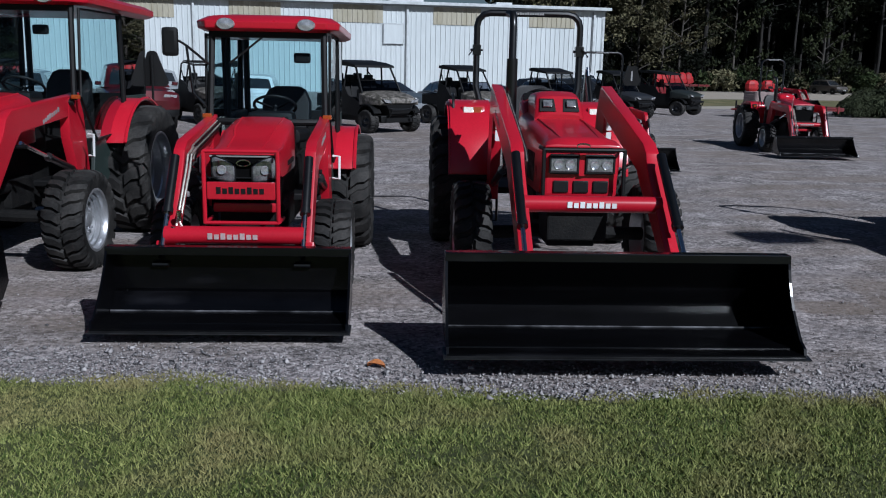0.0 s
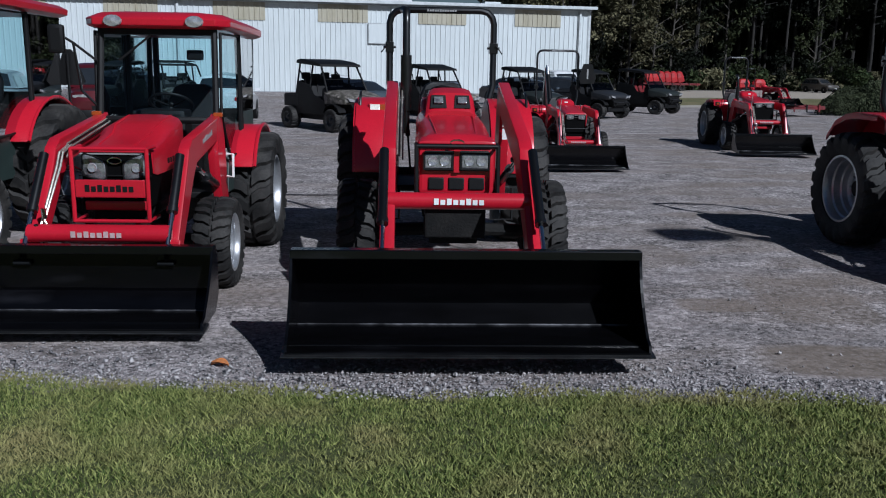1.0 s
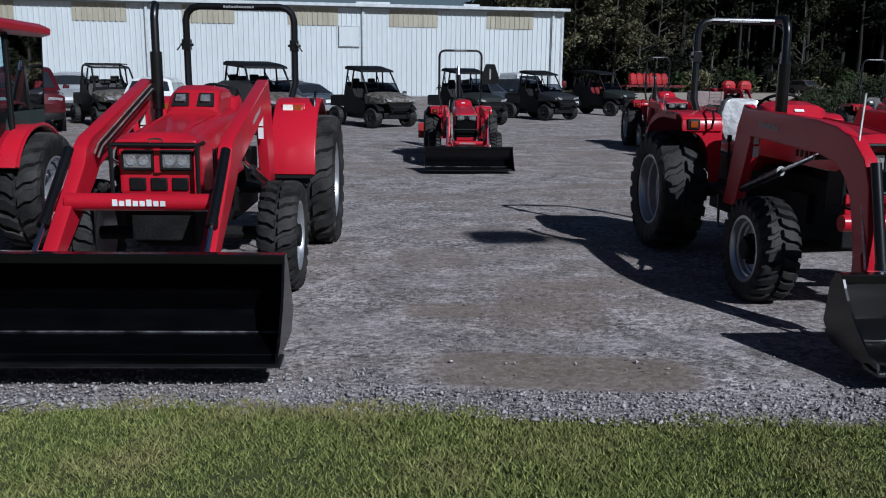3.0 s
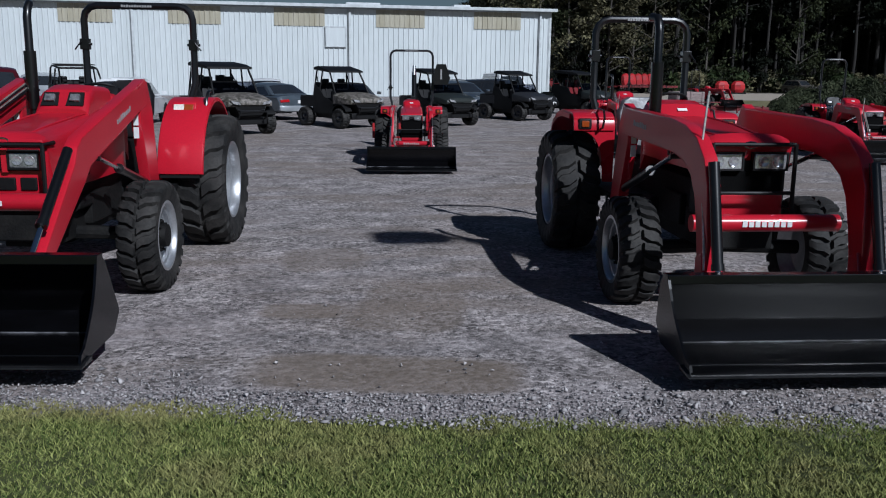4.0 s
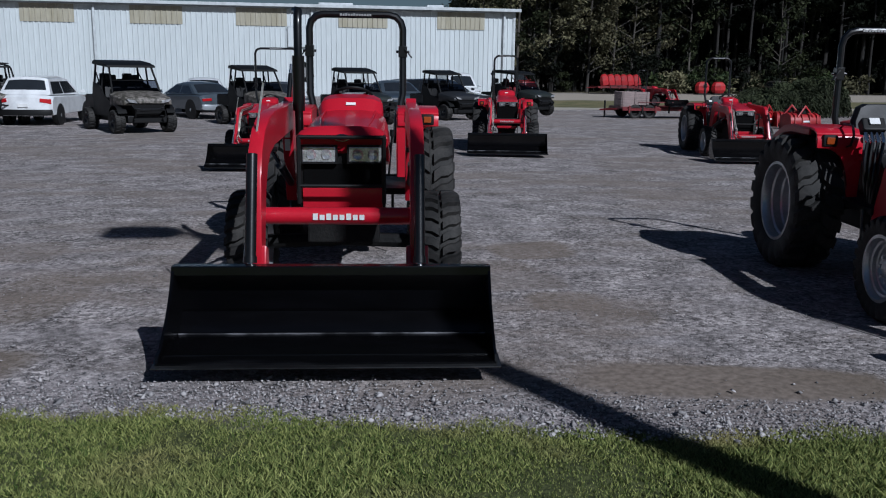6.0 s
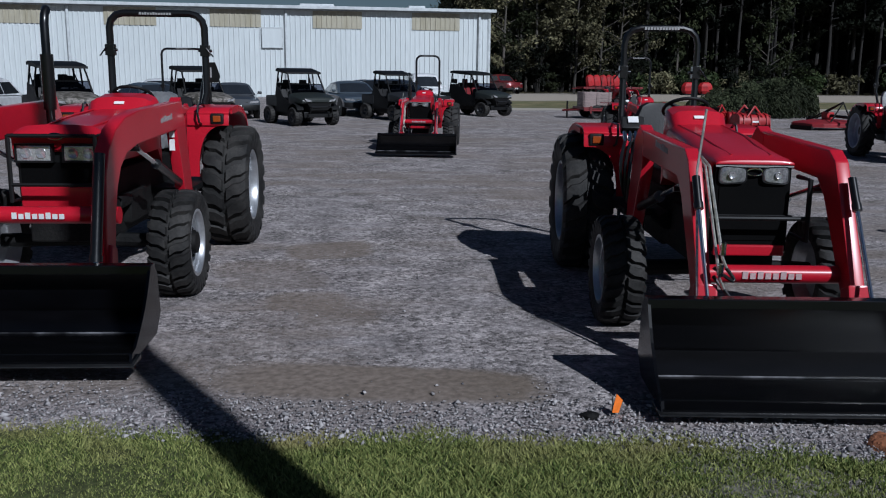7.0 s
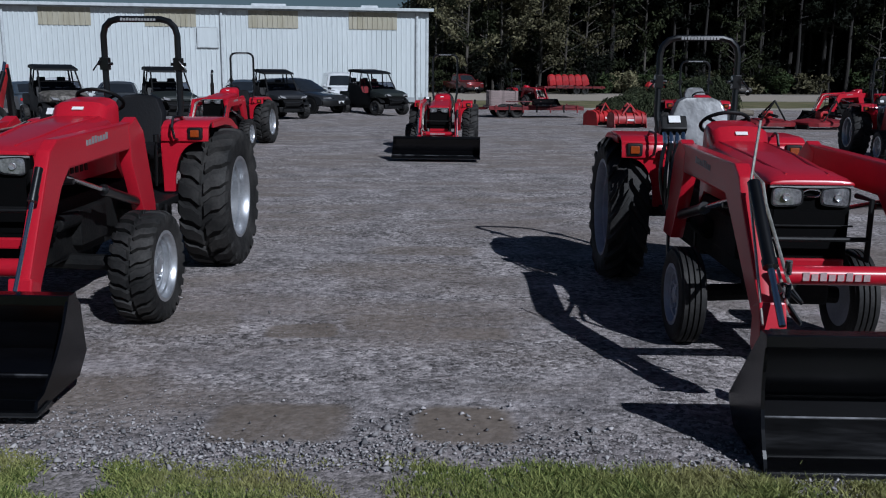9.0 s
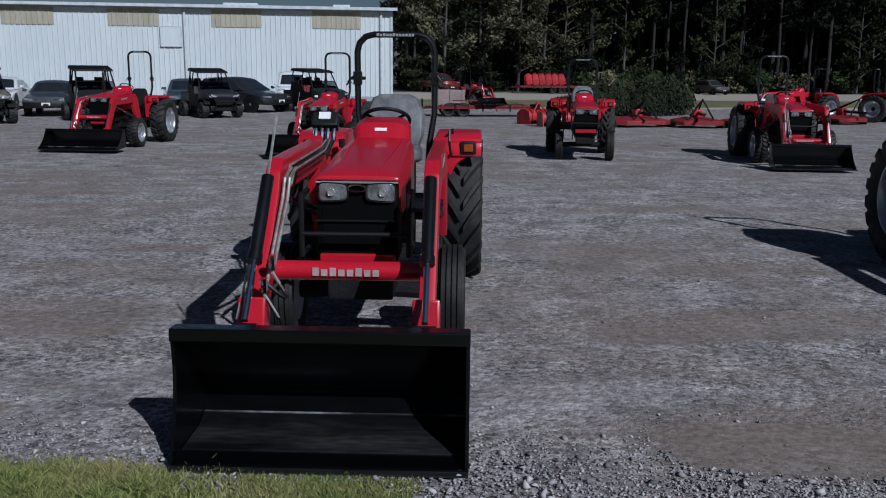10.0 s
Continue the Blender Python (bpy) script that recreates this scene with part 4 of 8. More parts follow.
def nose(parent, p):
    f, hw, zt, zb = p["nose"], p["hw"], p["hz"], p["grille_z"]
    st = p["face"]
    if st == "square":
        face = part("grille_shell", Geo().box(-hw + 0.01, hw - 0.01, -f + 0.02, -f + 0.25, zb, zt - 0.07), RED, parent, bevel=0.025)
        part("lamp_panel", Geo().box(-hw + 0.05, hw - 0.05, -f - 0.004, -f + 0.05, zt - 0.24, zt - 0.09), MATT_BLACK, face, bevel=0.01)
        for s in (-1, 1):
            lamp_unit(parent, s * hw * 0.47, f + 0.012, zt - 0.165, hw * 0.34, 0.052)
        for s in (-1, 0, 1):
            part("air_opening", Geo().box(s * hw * 0.52 - hw * 0.2, s * hw * 0.52 + hw * 0.2, -f + 0.006, -f + 0.05, zb + 0.03, zt - 0.29), MATT_BLACK, face, bevel=0.008)
        part("divider", Geo().box(-0.022, 0.022, -f - 0.012, -f + 0.0, zt - 0.25, zt - 0.08), RED, face)
    elif st == "slant":
        face = part("grille_shell", Geo().box(-hw + 0.02, hw - 0.02, -f + 0.05, -f + 0.3, zb, zt - 0.06), MATT_BLACK, parent, bevel=0.02)
        for s in (-1, 1):
            lamp_unit(parent, s * hw * 0.5, f + 0.0, zt - 0.15, hw * 0.36, 0.055, lens=LENS_BRIGHT)
        part("grille_screen", Geo().box(-hw + 0.05, hw - 0.05, -f + 0.038, -f + 0.05, zb + 0.19, zt - 0.22), GRILLE, face)
        part("lower_panel", Geo().box(-hw + 0.04, hw - 0.04, -f + 0.03, -f + 0.06, zb + 0.01, zb + 0.17), RED, face, bevel=0.01)
    else:
        face = part("grille_shell", Geo().box(-hw + 0.008, hw - 0.008, -f - 0.012, -f + 0.28, zb, zt - 0.04), GRILLE, parent, bevel=0.02)
        part("hood_trim", Geo().tube([(-hw * 0.97, -f - 0.02, zt - 0.05), (hw * 0.97, -f - 0.02, zt - 0.05)], 0.007, 6), GREY_MARK, face)
        for s in (-1, 1):
            cx, lw, lh, drop, slant = p["lamps"]
            lamp_unit(parent, s * cx, f + 0.034, zt - drop, lw, lh, True, slant)
        part("grille_screen", Geo().box(-hw + 0.04, hw - 0.04, -f - 0.018, -f - 0.008, zb + 0.08, zt - 0.04 - 2 * p["lamps"][2] - 0.04), GRILLE, face)
        part("grille_bar", Geo().tube([(-hw * 1.02, -f - 0.03, zb + 0.24), (hw * 1.02, -f - 0.03, zb + 0.24)], 0.006, 6), MATT_BLACK, face)
        part("lower_bar", Geo().box(-hw * 0.9, hw * 0.9, -f - 0.03, -f + 0.03, zb - 0.02, zb + 0.05), RED, face, bevel=0.012)
    badge = [(0.05 * math.cos(a), -f - p.get("badge_f", 0.03), zt - p.get("badge_d", 0.085) + 0.022 * math.sin(a)) for a in (2 * math.pi * i / 20 for i in range(20))]
    part("badge", Geo().tube(badge, 0.006, 6, closed=True), CHROME, face)


def tractor(o, psi, p, label, group="tractors with loaders"):
    root = thing("tractor", pose(o[0], o[1], ground_z(o[1], o[0]), 0, 0, psi), label, "tractor", group)
    wb = p["wb"]
    for s in (-1, 1):
        wheel(root, "rear_tyre", s * p["rt"] + p.get("rdx", 0.0), 0, p["rr"], p["rw"], p["rr"] * p.get("rimr", 0.57), p["rk"], "deep", p["rim"])
        wheel(root, "front_tyre", s * p["ft"], wb, p["fr"], p["fw"], p["fr"] * p.get("rimf", 0.6), p["fk"], "mid", p["rim"], p.get("steer", 0), p.get("stub", False))
    # running gear
    part("rear_axle", Geo().tube([(-p["rt"] + 0.1, 0, p["rr"]), (p["rt"] - 0.1, 0, p["rr"])], 0.09, 12), CAST, root)
    part("front_axle", Geo().tube([(-p["ft"] + 0.08, -wb, p["fr"]), (0, -wb, p["fr"] + 0.02), (p["ft"] - 0.08, -wb, p["fr"])], 0.055, 10), CAST, root)
    hw = p["hw"]
    block = Geo().box(-0.19, 0.19, -p["nose"] + 0.3, -0.25, 0.42, p["grille_z"] + 0.22)
    block.box(-0.16, 0.16, -0.9, 0.32, 0.36, 0.95)
    block.box(-0.24, -0.17, -2.0, -1.5, 0.55, 0.8).box(0.17, 0.26, -1.9, -1.45, 0.5, 0.75)
    block.tube([(0.22, -2.2, 0.7), (0.22, -1.9, 0.7)], 0.06, 10).tube([(-0.22, -1.3, 0.62), (-0.22, -1.0, 0.62)], 0.07, 10)
    block.box(-hw * 0.8, hw * 0.8, -p["nose"] + 0.08, -p["nose"] + 0.5, p["fr"] + 0.06, p["grille_z"] + 0.02)
    part("engine_block", block, CAST, root, bevel=0.015)
    # hood
    c, f0 = p["cowl"], p["nose"]
    zt, z2 = p["hz"], p["hz2"]
    zb, dome = p["hood_low"], p.get("dome", 0.0)
    hood = part("hood", hood_shape([(f0 + 0.035, hw * 0.93, zt - 0.035, zt - 0.026, 0.003), (f0 + 0.028, hw * 0.98, zt - 0.04, zt - 0.012, 0.012), (f0 - 0.03, hw * 1.0, zt - 0.04, zt + 0.008 + 0.3 * dome, 0.03 + 0.3 * dome), (f0 - 0.06, hw * 1.01, zt - 0.2, zt + 0.014 + 0.5 * dome, 0.04 + 0.6 * dome), (f0 - 0.14, hw * 1.015, zb, zt + 0.03), (f0 - 0.4, hw * 1.03, zb, zt + 0.38 * (z2 - zt)), (0.5 * (f0 + c), hw * 1.04, zb, zt + 0.68 * (z2 - zt)), (c + 0.1, hw * 1.0, zb, z2), (c, hw * 0.94, zb, z2 - 0.02)], 0.04 + dome), RED, root)
    for s in (-1, 1):
        part("hood_crease", Geo().tube([(s * hw * 0.5, -f0 + 0.06, zt + 0.012), (s * hw * 0.55, -f0 + 0.4, zt + 0.38 * (z2 - zt) - 0.002), (s * hw * 0.62, -0.5 * (f0 + c), zt + 0.68 * (z2 - zt) - 0.004), (s * hw * 0.66, -c - 0.1, z2 - 0.008)], 0.008, 6), RED, hood)
    for i in range(5):
        for s in (-1, 1):
            part("side_vent", Geo().box(s * hw * 1.035 - 0.006, s * hw * 1.035 + 0.006, -f0 + 0.42 + i * 0.075, -f0 + 0.46 + i * 0.075, zb + 0.06, zt - 0.12), MATT_BLACK, hood)
    nose(root, p)
    # operator's place
    if not p.get("cab"):
        dash = hood_shape([(c + 0.12, hw * 0.8, z2 - 0.1, z2 - 0.01), (c + 0.02, hw * 0.86, z2 - 0.3, z2 + 0.1), (c - 0.18, hw * 0.84, z2 - 0.5, z2 + 0.13), (c - 0.26, hw * 0.6, z2 - 0.5, z2 + 0.06)])
        dz = part("dash_cowl", dash, p.get("dash_mat", RED), root)
        if not p.get("scoop"):
            part("dash_mark", Geo().cbox((0, -c - 0.075, z2 + 0.052), (0.085, 0.006, 0.03), Matrix.Rotation(radians(-48), 4, "X")), STICKER, dz, "small white mark")
        if p.get("scoop"):
            part("dash_cover", Geo().slab([(c + 0.02, z2 + 0.02), (c - 0.12, z2 + 0.17), (c - 0.3, z2 + 0.14), (c - 0.35, z2 - 0.05)], -hw * 0.75, hw * 0.75), MATT_BLACK, root, bevel=0.05)
        steering(root, c - 0.36, z2 + p.get("wheel_up", 0.1), 0.175)
        seat(root, p.get("seat_f", 0.22), p.get("seat_z", 0.98), p.get("seat_mat", SEAT_BLACK), p.get("seat_label", ""))
    part("platform", Geo().box(-p["rt"] + 0.2, p["rt"] - 0.2, -c + 0.1, -0.05, 0.62, 0.68), MATT_BLACK, root, bevel=0.015)
    for s in (-1, 1):
        x = s * (p["rt"] - 0.28)
        part("step", Geo().tube([(x - 0.1, -0.95, 0.66), (x - 0.1, -0.98, 0.36), (x + 0.1, -0.98, 0.36), (x + 0.1, -0.95, 0.66)], 0.014, 6), BLACK, root)
    for s in (-1, 1):
        fender(root, s, p)
        lev = Geo().tube([(s * 0.33, -0.55, 0.75), (s * 0.36, -0.6, 1.12)], 0.011, 6)
        lev.tube([(s * 0.36, -0.6, 1.12), (s * 0.362, -0.605, 1.18)], 0.024, 8)
        part("lever", lev, MATT_BLACK, root)
    if p.get("rops"):
        rops(root, p)
    if p.get("scoop"):
        zf = p["hz2"]
        sc = part("lamp_scoop", hood_shape([(c + 0.68, hw * 0.76, zf - 0.12, zf + 0.0), (c + 0.57, hw * 0.7, zf - 0.12, zf + 0.15), (c + 0.44, hw * 0.66, zf - 0.1, zf + 0.19), (c + 0.05, hw * 0.66, zf - 0.1, zf + 0.17)], 0.03), RED, root)
        for s in (-1, 1):
            x = s * hw * 0.35
            q = [(x - 0.07, -c - 0.672, zf + 0.025), (x + 0.07, -c - 0.672, zf + 0.025), (x + 0.06, -c - 0.595, zf + 0.13), (x - 0.06, -c - 0.595, zf + 0.13)]
            k = part("scoop_opening", Geo().add(q + [(a, b + 0.05, d) for a, b, d in q], [(0, 1, 2, 3), (4, 7, 6, 5), (0, 4, 5, 1), (1, 5, 6, 2), (2, 6, 7, 3), (3, 7, 4, 0)]), MATT_BLACK, sc)
            part("work_lamp", Geo().cbox((x, -c - 0.64, zf + 0.085), (0.08, 0.03, 0.065), Matrix.Rotation(radians(-36), 4, "X")), LENS, k, "clear work lamp", bevel=0.006)
    if p.get("stack"):
        x, ff, z0, z1, back = p["stack"]
        pts = [(x, -ff, z0 - 0.2), (x, -ff, z1 - 0.12), (x, -ff + 0.02, z1 - 0.05), (x, -ff + 0.06, z1 - 0.01), (x - 0.03 * back, -ff + 0.13, z1)]
        ex = part("exhaust_pipe", Geo().tube(pts, 0.034, 12), BLACK, root, "black upright exhaust pipe")
        part("heat_shield", Geo().tube([(x, -ff, z0), (x, -ff, z0 + 0.55 * (z1 - z0))], 0.05, 12), BLACK, ex)
    if p.get("guard"):
        grille_guard(root, *p["guard"])
    if p.get("loader"):
        loader(root, p)
    if p.get("brand_plate"):
        f, z, w2, h2 = p["brand_plate"]
        pl = part("brand_plate", Geo().box(-w2, w2, -f - 0.012, -f + 0.012, z - h2, z + h2), RED, root, bevel=0.008)
        word_bars(pl, MATT_BLACK, "dark maker's lettering", -w2 * 0.72, w2 * 0.72, -f - 0.013, z - 0.022, z + 0.028)
    if p.get("cab"):
        cab(root, p)
    if p.get("coupler"):
        s, (cx, cf, cz) = p["coupler"], p["coupler_at"]
        tilt = Matrix.Rotation(radians(-38), 4, "X")
        blk = part("coupler_block", Geo().cbox((s * cx, -cf, cz), (0.19, 0.09, 0.12), tilt), MATT_BLACK, root, "black hydraulic coupler block", bevel=0.014)
        part("coupler_tag", Geo().cbox((s * cx, -cf - 0.035, cz + 0.045), (0.085, 0.012, 0.06), tilt), STICKER, blk, "white tag")
        for k in range(4):
            x = s * cx + (k - 1.5) * 0.044
            part("coupler", Geo().tube([(x, -cf - 0.04, cz - 0.05), (x, -cf - 0.075, cz - 0.11), (x, -cf - 0.085, cz - 0.14)], [0.017, 0.019, 0.012], 8), CHROME, blk, "bright quick coupler")
            part("valve_hose", Geo().tube(bow((x, -cf - 0.085, cz - 0.13), (s * (cx + 0.03), -cf - 0.1 - 0.03 * k, cz - 0.62), (x + s * 0.1, -cf - 0.24, cz - 0.36)), 0.014, 7), BLACK, root)
    return root


def cab(root, p):
    """A glazed cab: six posts, tinted panes, red roof with lamps, mirrors and a wiper."""
    k = p["cab"]
    zr, hw, f0, f1, f2 = k["roof"], k["hw"], k["front"], k["mid"], k["rear"]
    zs = k["sill"]
    ring = []
    for z, grow in ((zr - 0.07, -0.03), (zr - 0.045, 0.025), (zr + 0.015, 0.03), (zr + 0.06, -0.05), (zr + 0.08, -0.22)):
        a = hw + 0.055 + grow
        y0, y1 = -(f0 + 0.11 + grow), -(f2 - 0.14 - grow)
        ring.append([(-a, y0 + 0.15, z), (-a * 0.84, y0, z), (a * 0.84, y0, z), (a, y0 + 0.15, z), (a, y1 - 0.12, z - 0.03), (a * 0.86, y1, z - 0.03), (-a * 0.86, y1, z - 0.03), (-a, y1 - 0.12, z - 0.03)])
    roof = part("cab_roof", Geo().loft(ring), RED, root, "glossy red cab roof", bevel=0.012)
    for s in (-1, 1):
        m = Geo().lathe([(0.0, 0.03), (0.075, 0.02), (0.085, 0.0), (0.06, -0.05), (0.0, -0.06)], 18, closed=False)
        part("roof_lamp", m, LENS_BRIGHT, roof, "oval white roof lamp", at=pose(s * hw * 0.64, -f0 - 0.15, zr - 0.012, 0, 0, -90) @ Matrix.Diagonal((1, 0.95, 0.6, 1)))
        # posts
        posts = Geo()
        posts.tube([(s * hw * 0.93, -f0 - 0.12, zs + 0.02), (s * hw * 0.9, -f0 - 0.02, zr - 0.06)], 0.028, 8)
        part("front_post", posts, MATT_BLACK, root)
        part("middle_post", Geo().tube([(s * hw, -f1, zs - 0.35), (s * hw * 0.97, -f1 + 0.02, zr - 0.06)], 0.03, 8), MATT_BLACK, root)
        part("rear_post", Geo().tube([(s * hw * 0.9, -f2, zs - 0.05), (s * hw * 0.92, -f2 + 0.05, zr - 0.06)], 0.034, 8), MATT_BLACK, root)
        door = Geo().add([(s * hw, -a, b) for a, b in ((f0 + 0.09, zs + 0.05), (f0 + 0.02, zr - 0.1), (f1 + 0.02, zr - 0.1), (f1 + 0.03, zs - 0.32), (f0 - 0.25, zs - 0.38))], [(0, 1, 2, 3, 4)])
        dr = part("door_pane", door, CAB_GLASS, root, "tinted glass cab door")
        dr.visible_shadow = False
        edge = Geo().tube([(s * hw, -(f0 + 0.09), zs + 0.05), (s * hw, -(f0 + 0.02), zr - 0.1), (s * hw, -(f1 + 0.03), zr - 0.1), (s * hw, -(f1 + 0.04), zs - 0.32), (s * hw, -(f0 - 0.25), zs - 0.38)], 0.014, 6, closed=True)
        part("door_trim", edge, MATT_BLACK, dr)
        rp = part("quarter_pane", Geo().add([(s * hw * 0.97, -a, b) for a, b in ((f1 - 0.03, zs + 0.02), (f1 - 0.03, zr - 0.1), (f2 - 0.02, zr - 0.1), (f2 + 0.02, zs + 0.02))], [(0, 1, 2, 3)]), CAB_GLASS, root)
        rp.visible_shadow = False
        part("side_panel", Geo().slab([(f0 - 0.28, zs - 0.36), (f1 + 0.1, zs - 0.36), (f1 + 0.0, zs - 0.05), (f1 - 0.16, zs + 0.02), (f2, zs + 0.02), (f2, zs - 0.45), (f1 + 0.25, 0.62), (f0 - 0.2, 0.62)], s * hw * 0.93 - 0.02, s * hw * 0.93 + 0.02), GUNMETAL, root, "dark grey-green lower cab panel", bevel=0.01)
        part("marker_lamp", Geo().box(s * hw * 0.97 - 0.04, s * hw * 0.97 + 0.04, -f0 - 0.17, -f0 - 0.13, zs + 0.03, zs + 0.07), AMBER, root, "amber marker lamp", bevel=0.01)
        part("hand_rail", Geo().tube([(s * (hw + 0.02), -f0 - 0.02, zs - 0.3), (s * (hw + 0.08), -f0 - 0.04, zs - 0.3), (s * (hw + 0.08), -f0 - 0.06, zs - 0.5), (s * (hw + 0.02), -f0 - 0.02, zs - 0.5)], 0.012, 6), STICKER, root)
        if s not in k.get("mirrors", (-1, 1)):
            continue
        arm = Geo().tube([(s * hw * 0.95, -f0 - 0.08, zr - 0.35), (s * (hw + 0.14), -f0 - 0.16, zr - 0.2), (s * (hw + 0.2), -f0 - 0.18, zr - 0.16)], 0.012, 6)
        arm.tube([(s * hw * 0.95, -f0 - 0.08, zr - 0.75), (s * (hw + 0.1), -f0 - 0.14, zr - 0.6), (s * (hw + 0.14), -f0 - 0.16, zr - 0.2)], 0.012, 6)
        ma = part("mirror_arm", arm, BLACK, root)
        mir = part("mirror", Geo().box(s * (hw + 0.27) - 0.07, s * (hw + 0.27) + 0.07, -f0 - 0.21, -f0 - 0.15, zr - 0.29, zr - 0.05), MATT_BLACK, ma, "black door mirror", bevel=0.03)
        part("mirror_glass", Geo().box(s * (hw + 0.27) - 0.058, s * (hw + 0.27) + 0.058, -f0 - 0.149, -f0 - 0.145, zr - 0.275, zr - 0.065), CHROME, mir)
    ws = part("windshield", Geo().add([(-hw * 0.9, -f0 - 0.12, zs), (hw * 0.9, -f0 - 0.12, zs), (hw * 0.87, -f0 - 0.02, zr - 0.06), (-hw * 0.87, -f0 - 0.02, zr - 0.06)], [(0, 1, 2, 3)]), CAB_GLASS, root, "tinted windshield", smooth=False)
    ws.visible_shadow = False
    rw = part("rear_window", Geo().add([(x, -f2 + 0.015, z) for x, z in ((-hw * 0.85, zs), (hw * 0.85, zs), (hw * 0.85, zr - 0.08), (-hw * 0.85, zr - 0.08))], [(0, 1, 2, 3)]), CAB_GLASS, root)
    rw.visible_shadow = False
    part("wiper", Geo().tube([(-hw * 0.1, -f0 - 0.03, zr - 0.12), (-hw * 0.6, -f0 - 0.1, zs + 0.5)], 0.01, 6), MATT_BLACK, ws)
    part("header_bar", Geo().box(-hw * 0.9, hw * 0.9, -f0 - 0.05, -f0 + 0.06, zr - 0.12, zr - 0.04), MATT_BLACK, root)
    part("sill_bar", Geo().tube([(-hw * 0.92, -f0 - 0.11, zs), (-hw * 0.4, -f0 - 0.15, zs + 0.0), (hw * 0.4, -f0 - 0.15, zs + 0.0), (hw * 0.92, -f0 - 0.11, zs)], 0.03, 8), MATT_BLACK, root)
    part("rear_bar", Geo().box(-hw * 0.85, hw * 0.85, -f2 - 0.03, -f2 + 0.03, zs - 0.4, zs + 0.02), MATT_BLACK, root)
    part("dash", Geo().box(-0.2, 0.2, -f0 + 0.0, -f0 + 0.28, zs - 0.5, zs + 0.08), MATT_BLACK, root, bevel=0.04)
    steering(root, f0 - 0.32, zs + 0.12)
    seat(root, f1 - 0.1, zs - 0.25, SEAT_BLACK)
    part("inner_mirror", Geo().box(0.2, 0.35, -f0 + 0.12, -f0 + 0.16, zr - 0.33, zr - 0.24), MATT_BLACK, root, bevel=0.03)
    if k.get("sign"):
        part("hazard_sign", Geo().loft([[(hw + 0.02 + a * 0.18, -f2 + y, zs + 0.3 + b * 0.2) for a, b in ((-1, -0.8), (-0.8, -1), (0.8, -1), (1, -0.8), (0.3, 0.9), (0.15, 1), (-0.15, 1), (-0.3, 0.9))] for y in (0.12, 0.14)]), MATT_BLACK, root, "black back of a slow-vehicle sign")
        part("sign_post", Geo().tube([(hw + 0.02, -f2 + 0.1, zs - 0.5), (hw + 0.02, -f2 + 0.1, zs + 0.45)], 0.015, 6), MATT_BLACK, root)


def straight_arm(pv, kn, pn, d=0.19):
    """Side outline of an arm that runs from the pivot to a knee and down to the bucket pin."""
    return [(pv[0], pv[1]), (kn[0], kn[1]), (kn[0] + 0.1, kn[1] - 0.06), (kn[0] + 0.16, kn[1] - 0.17), (pn[0] + 0.07, pn[1]), (pn[0] - 0.07, pn[1] - 0.02), (kn[0] - 0.02, kn[1] - d - 0.1), (kn[0] - 0.14, kn[1] - d), (pv[0], pv[1] - d)]


def straight(pv, kn, bucket_at, d=0.19, pin_z=0.36):
    """Arm outline, knee and pin for a straight loader whose pin lies just behind the bucket."""
    pn = (bucket_at[1][0] - bucket_at[3] - 0.09, pin_z)
    return dict(arm=straight_arm(pv, kn, pn, d), knee=kn, pin=pn, bucket=bucket_at)


def make_params(**kw):
    p = dict(lamps=(0.135, 0.08, 0.05, 0.105, 0.0), word=None, wb=2.1, rr=0.61, rw=0.44, rt=0.72, rk="block", fr=0.40, fw=0.28, ft=0.74, fk="block", nose=2.5, hw=0.25, hz=1.22, hz2=1.36, cowl=1.15, hood_low=0.95, grille_z=0.62, face="oval", rim=RIM, fend_w=0.46, fend_f=0.62, fend_z=1.27, fend_low=0.85, lamp="box", rops=(-0.25, 0.34, 2.16, 0.9))
    p.update(kw)
    return p


SPEC_E = make_params(rops_r=0.029, hinge=1.75, rops=(-0.12, 0.33, 2.16, 0.9), fend_low=0.7, fend_f=0.46, rw=0.42, rt=0.71, fr=0.385, ft=0.72, wb=1.93, guard=(2.64, 0.31, 0.7, 1.1, MATT_BLACK, (0.86,)), seat_z=0.95, coupler=-1, coupler_at=(0.41, 0.72, 1.32), loader=dict(x=0.44, **straight((1.35, 1.33), (2.65, 1.29), (1.65, (3.85, 0.06), (3.42, 0.528), 0.62)), tower=[(1.0, 0.55), (1.25, 0.55), (1.5, 1.05), (1.52, 1.3), (1.36, 1.36), (1.22, 1.25)], curl=((2.86, 1.14), (3.27, 0.47)), curl_x=0.46, ram_r=0.024, split=0.25, lift=((1.2, 0.7), (2.5, 1.05)), tube=(2.92, 0.57, 0.055), label_f=1.5, label_z=1.18, decal=(1.9, 1.26), fall=0.003, pipes=True))
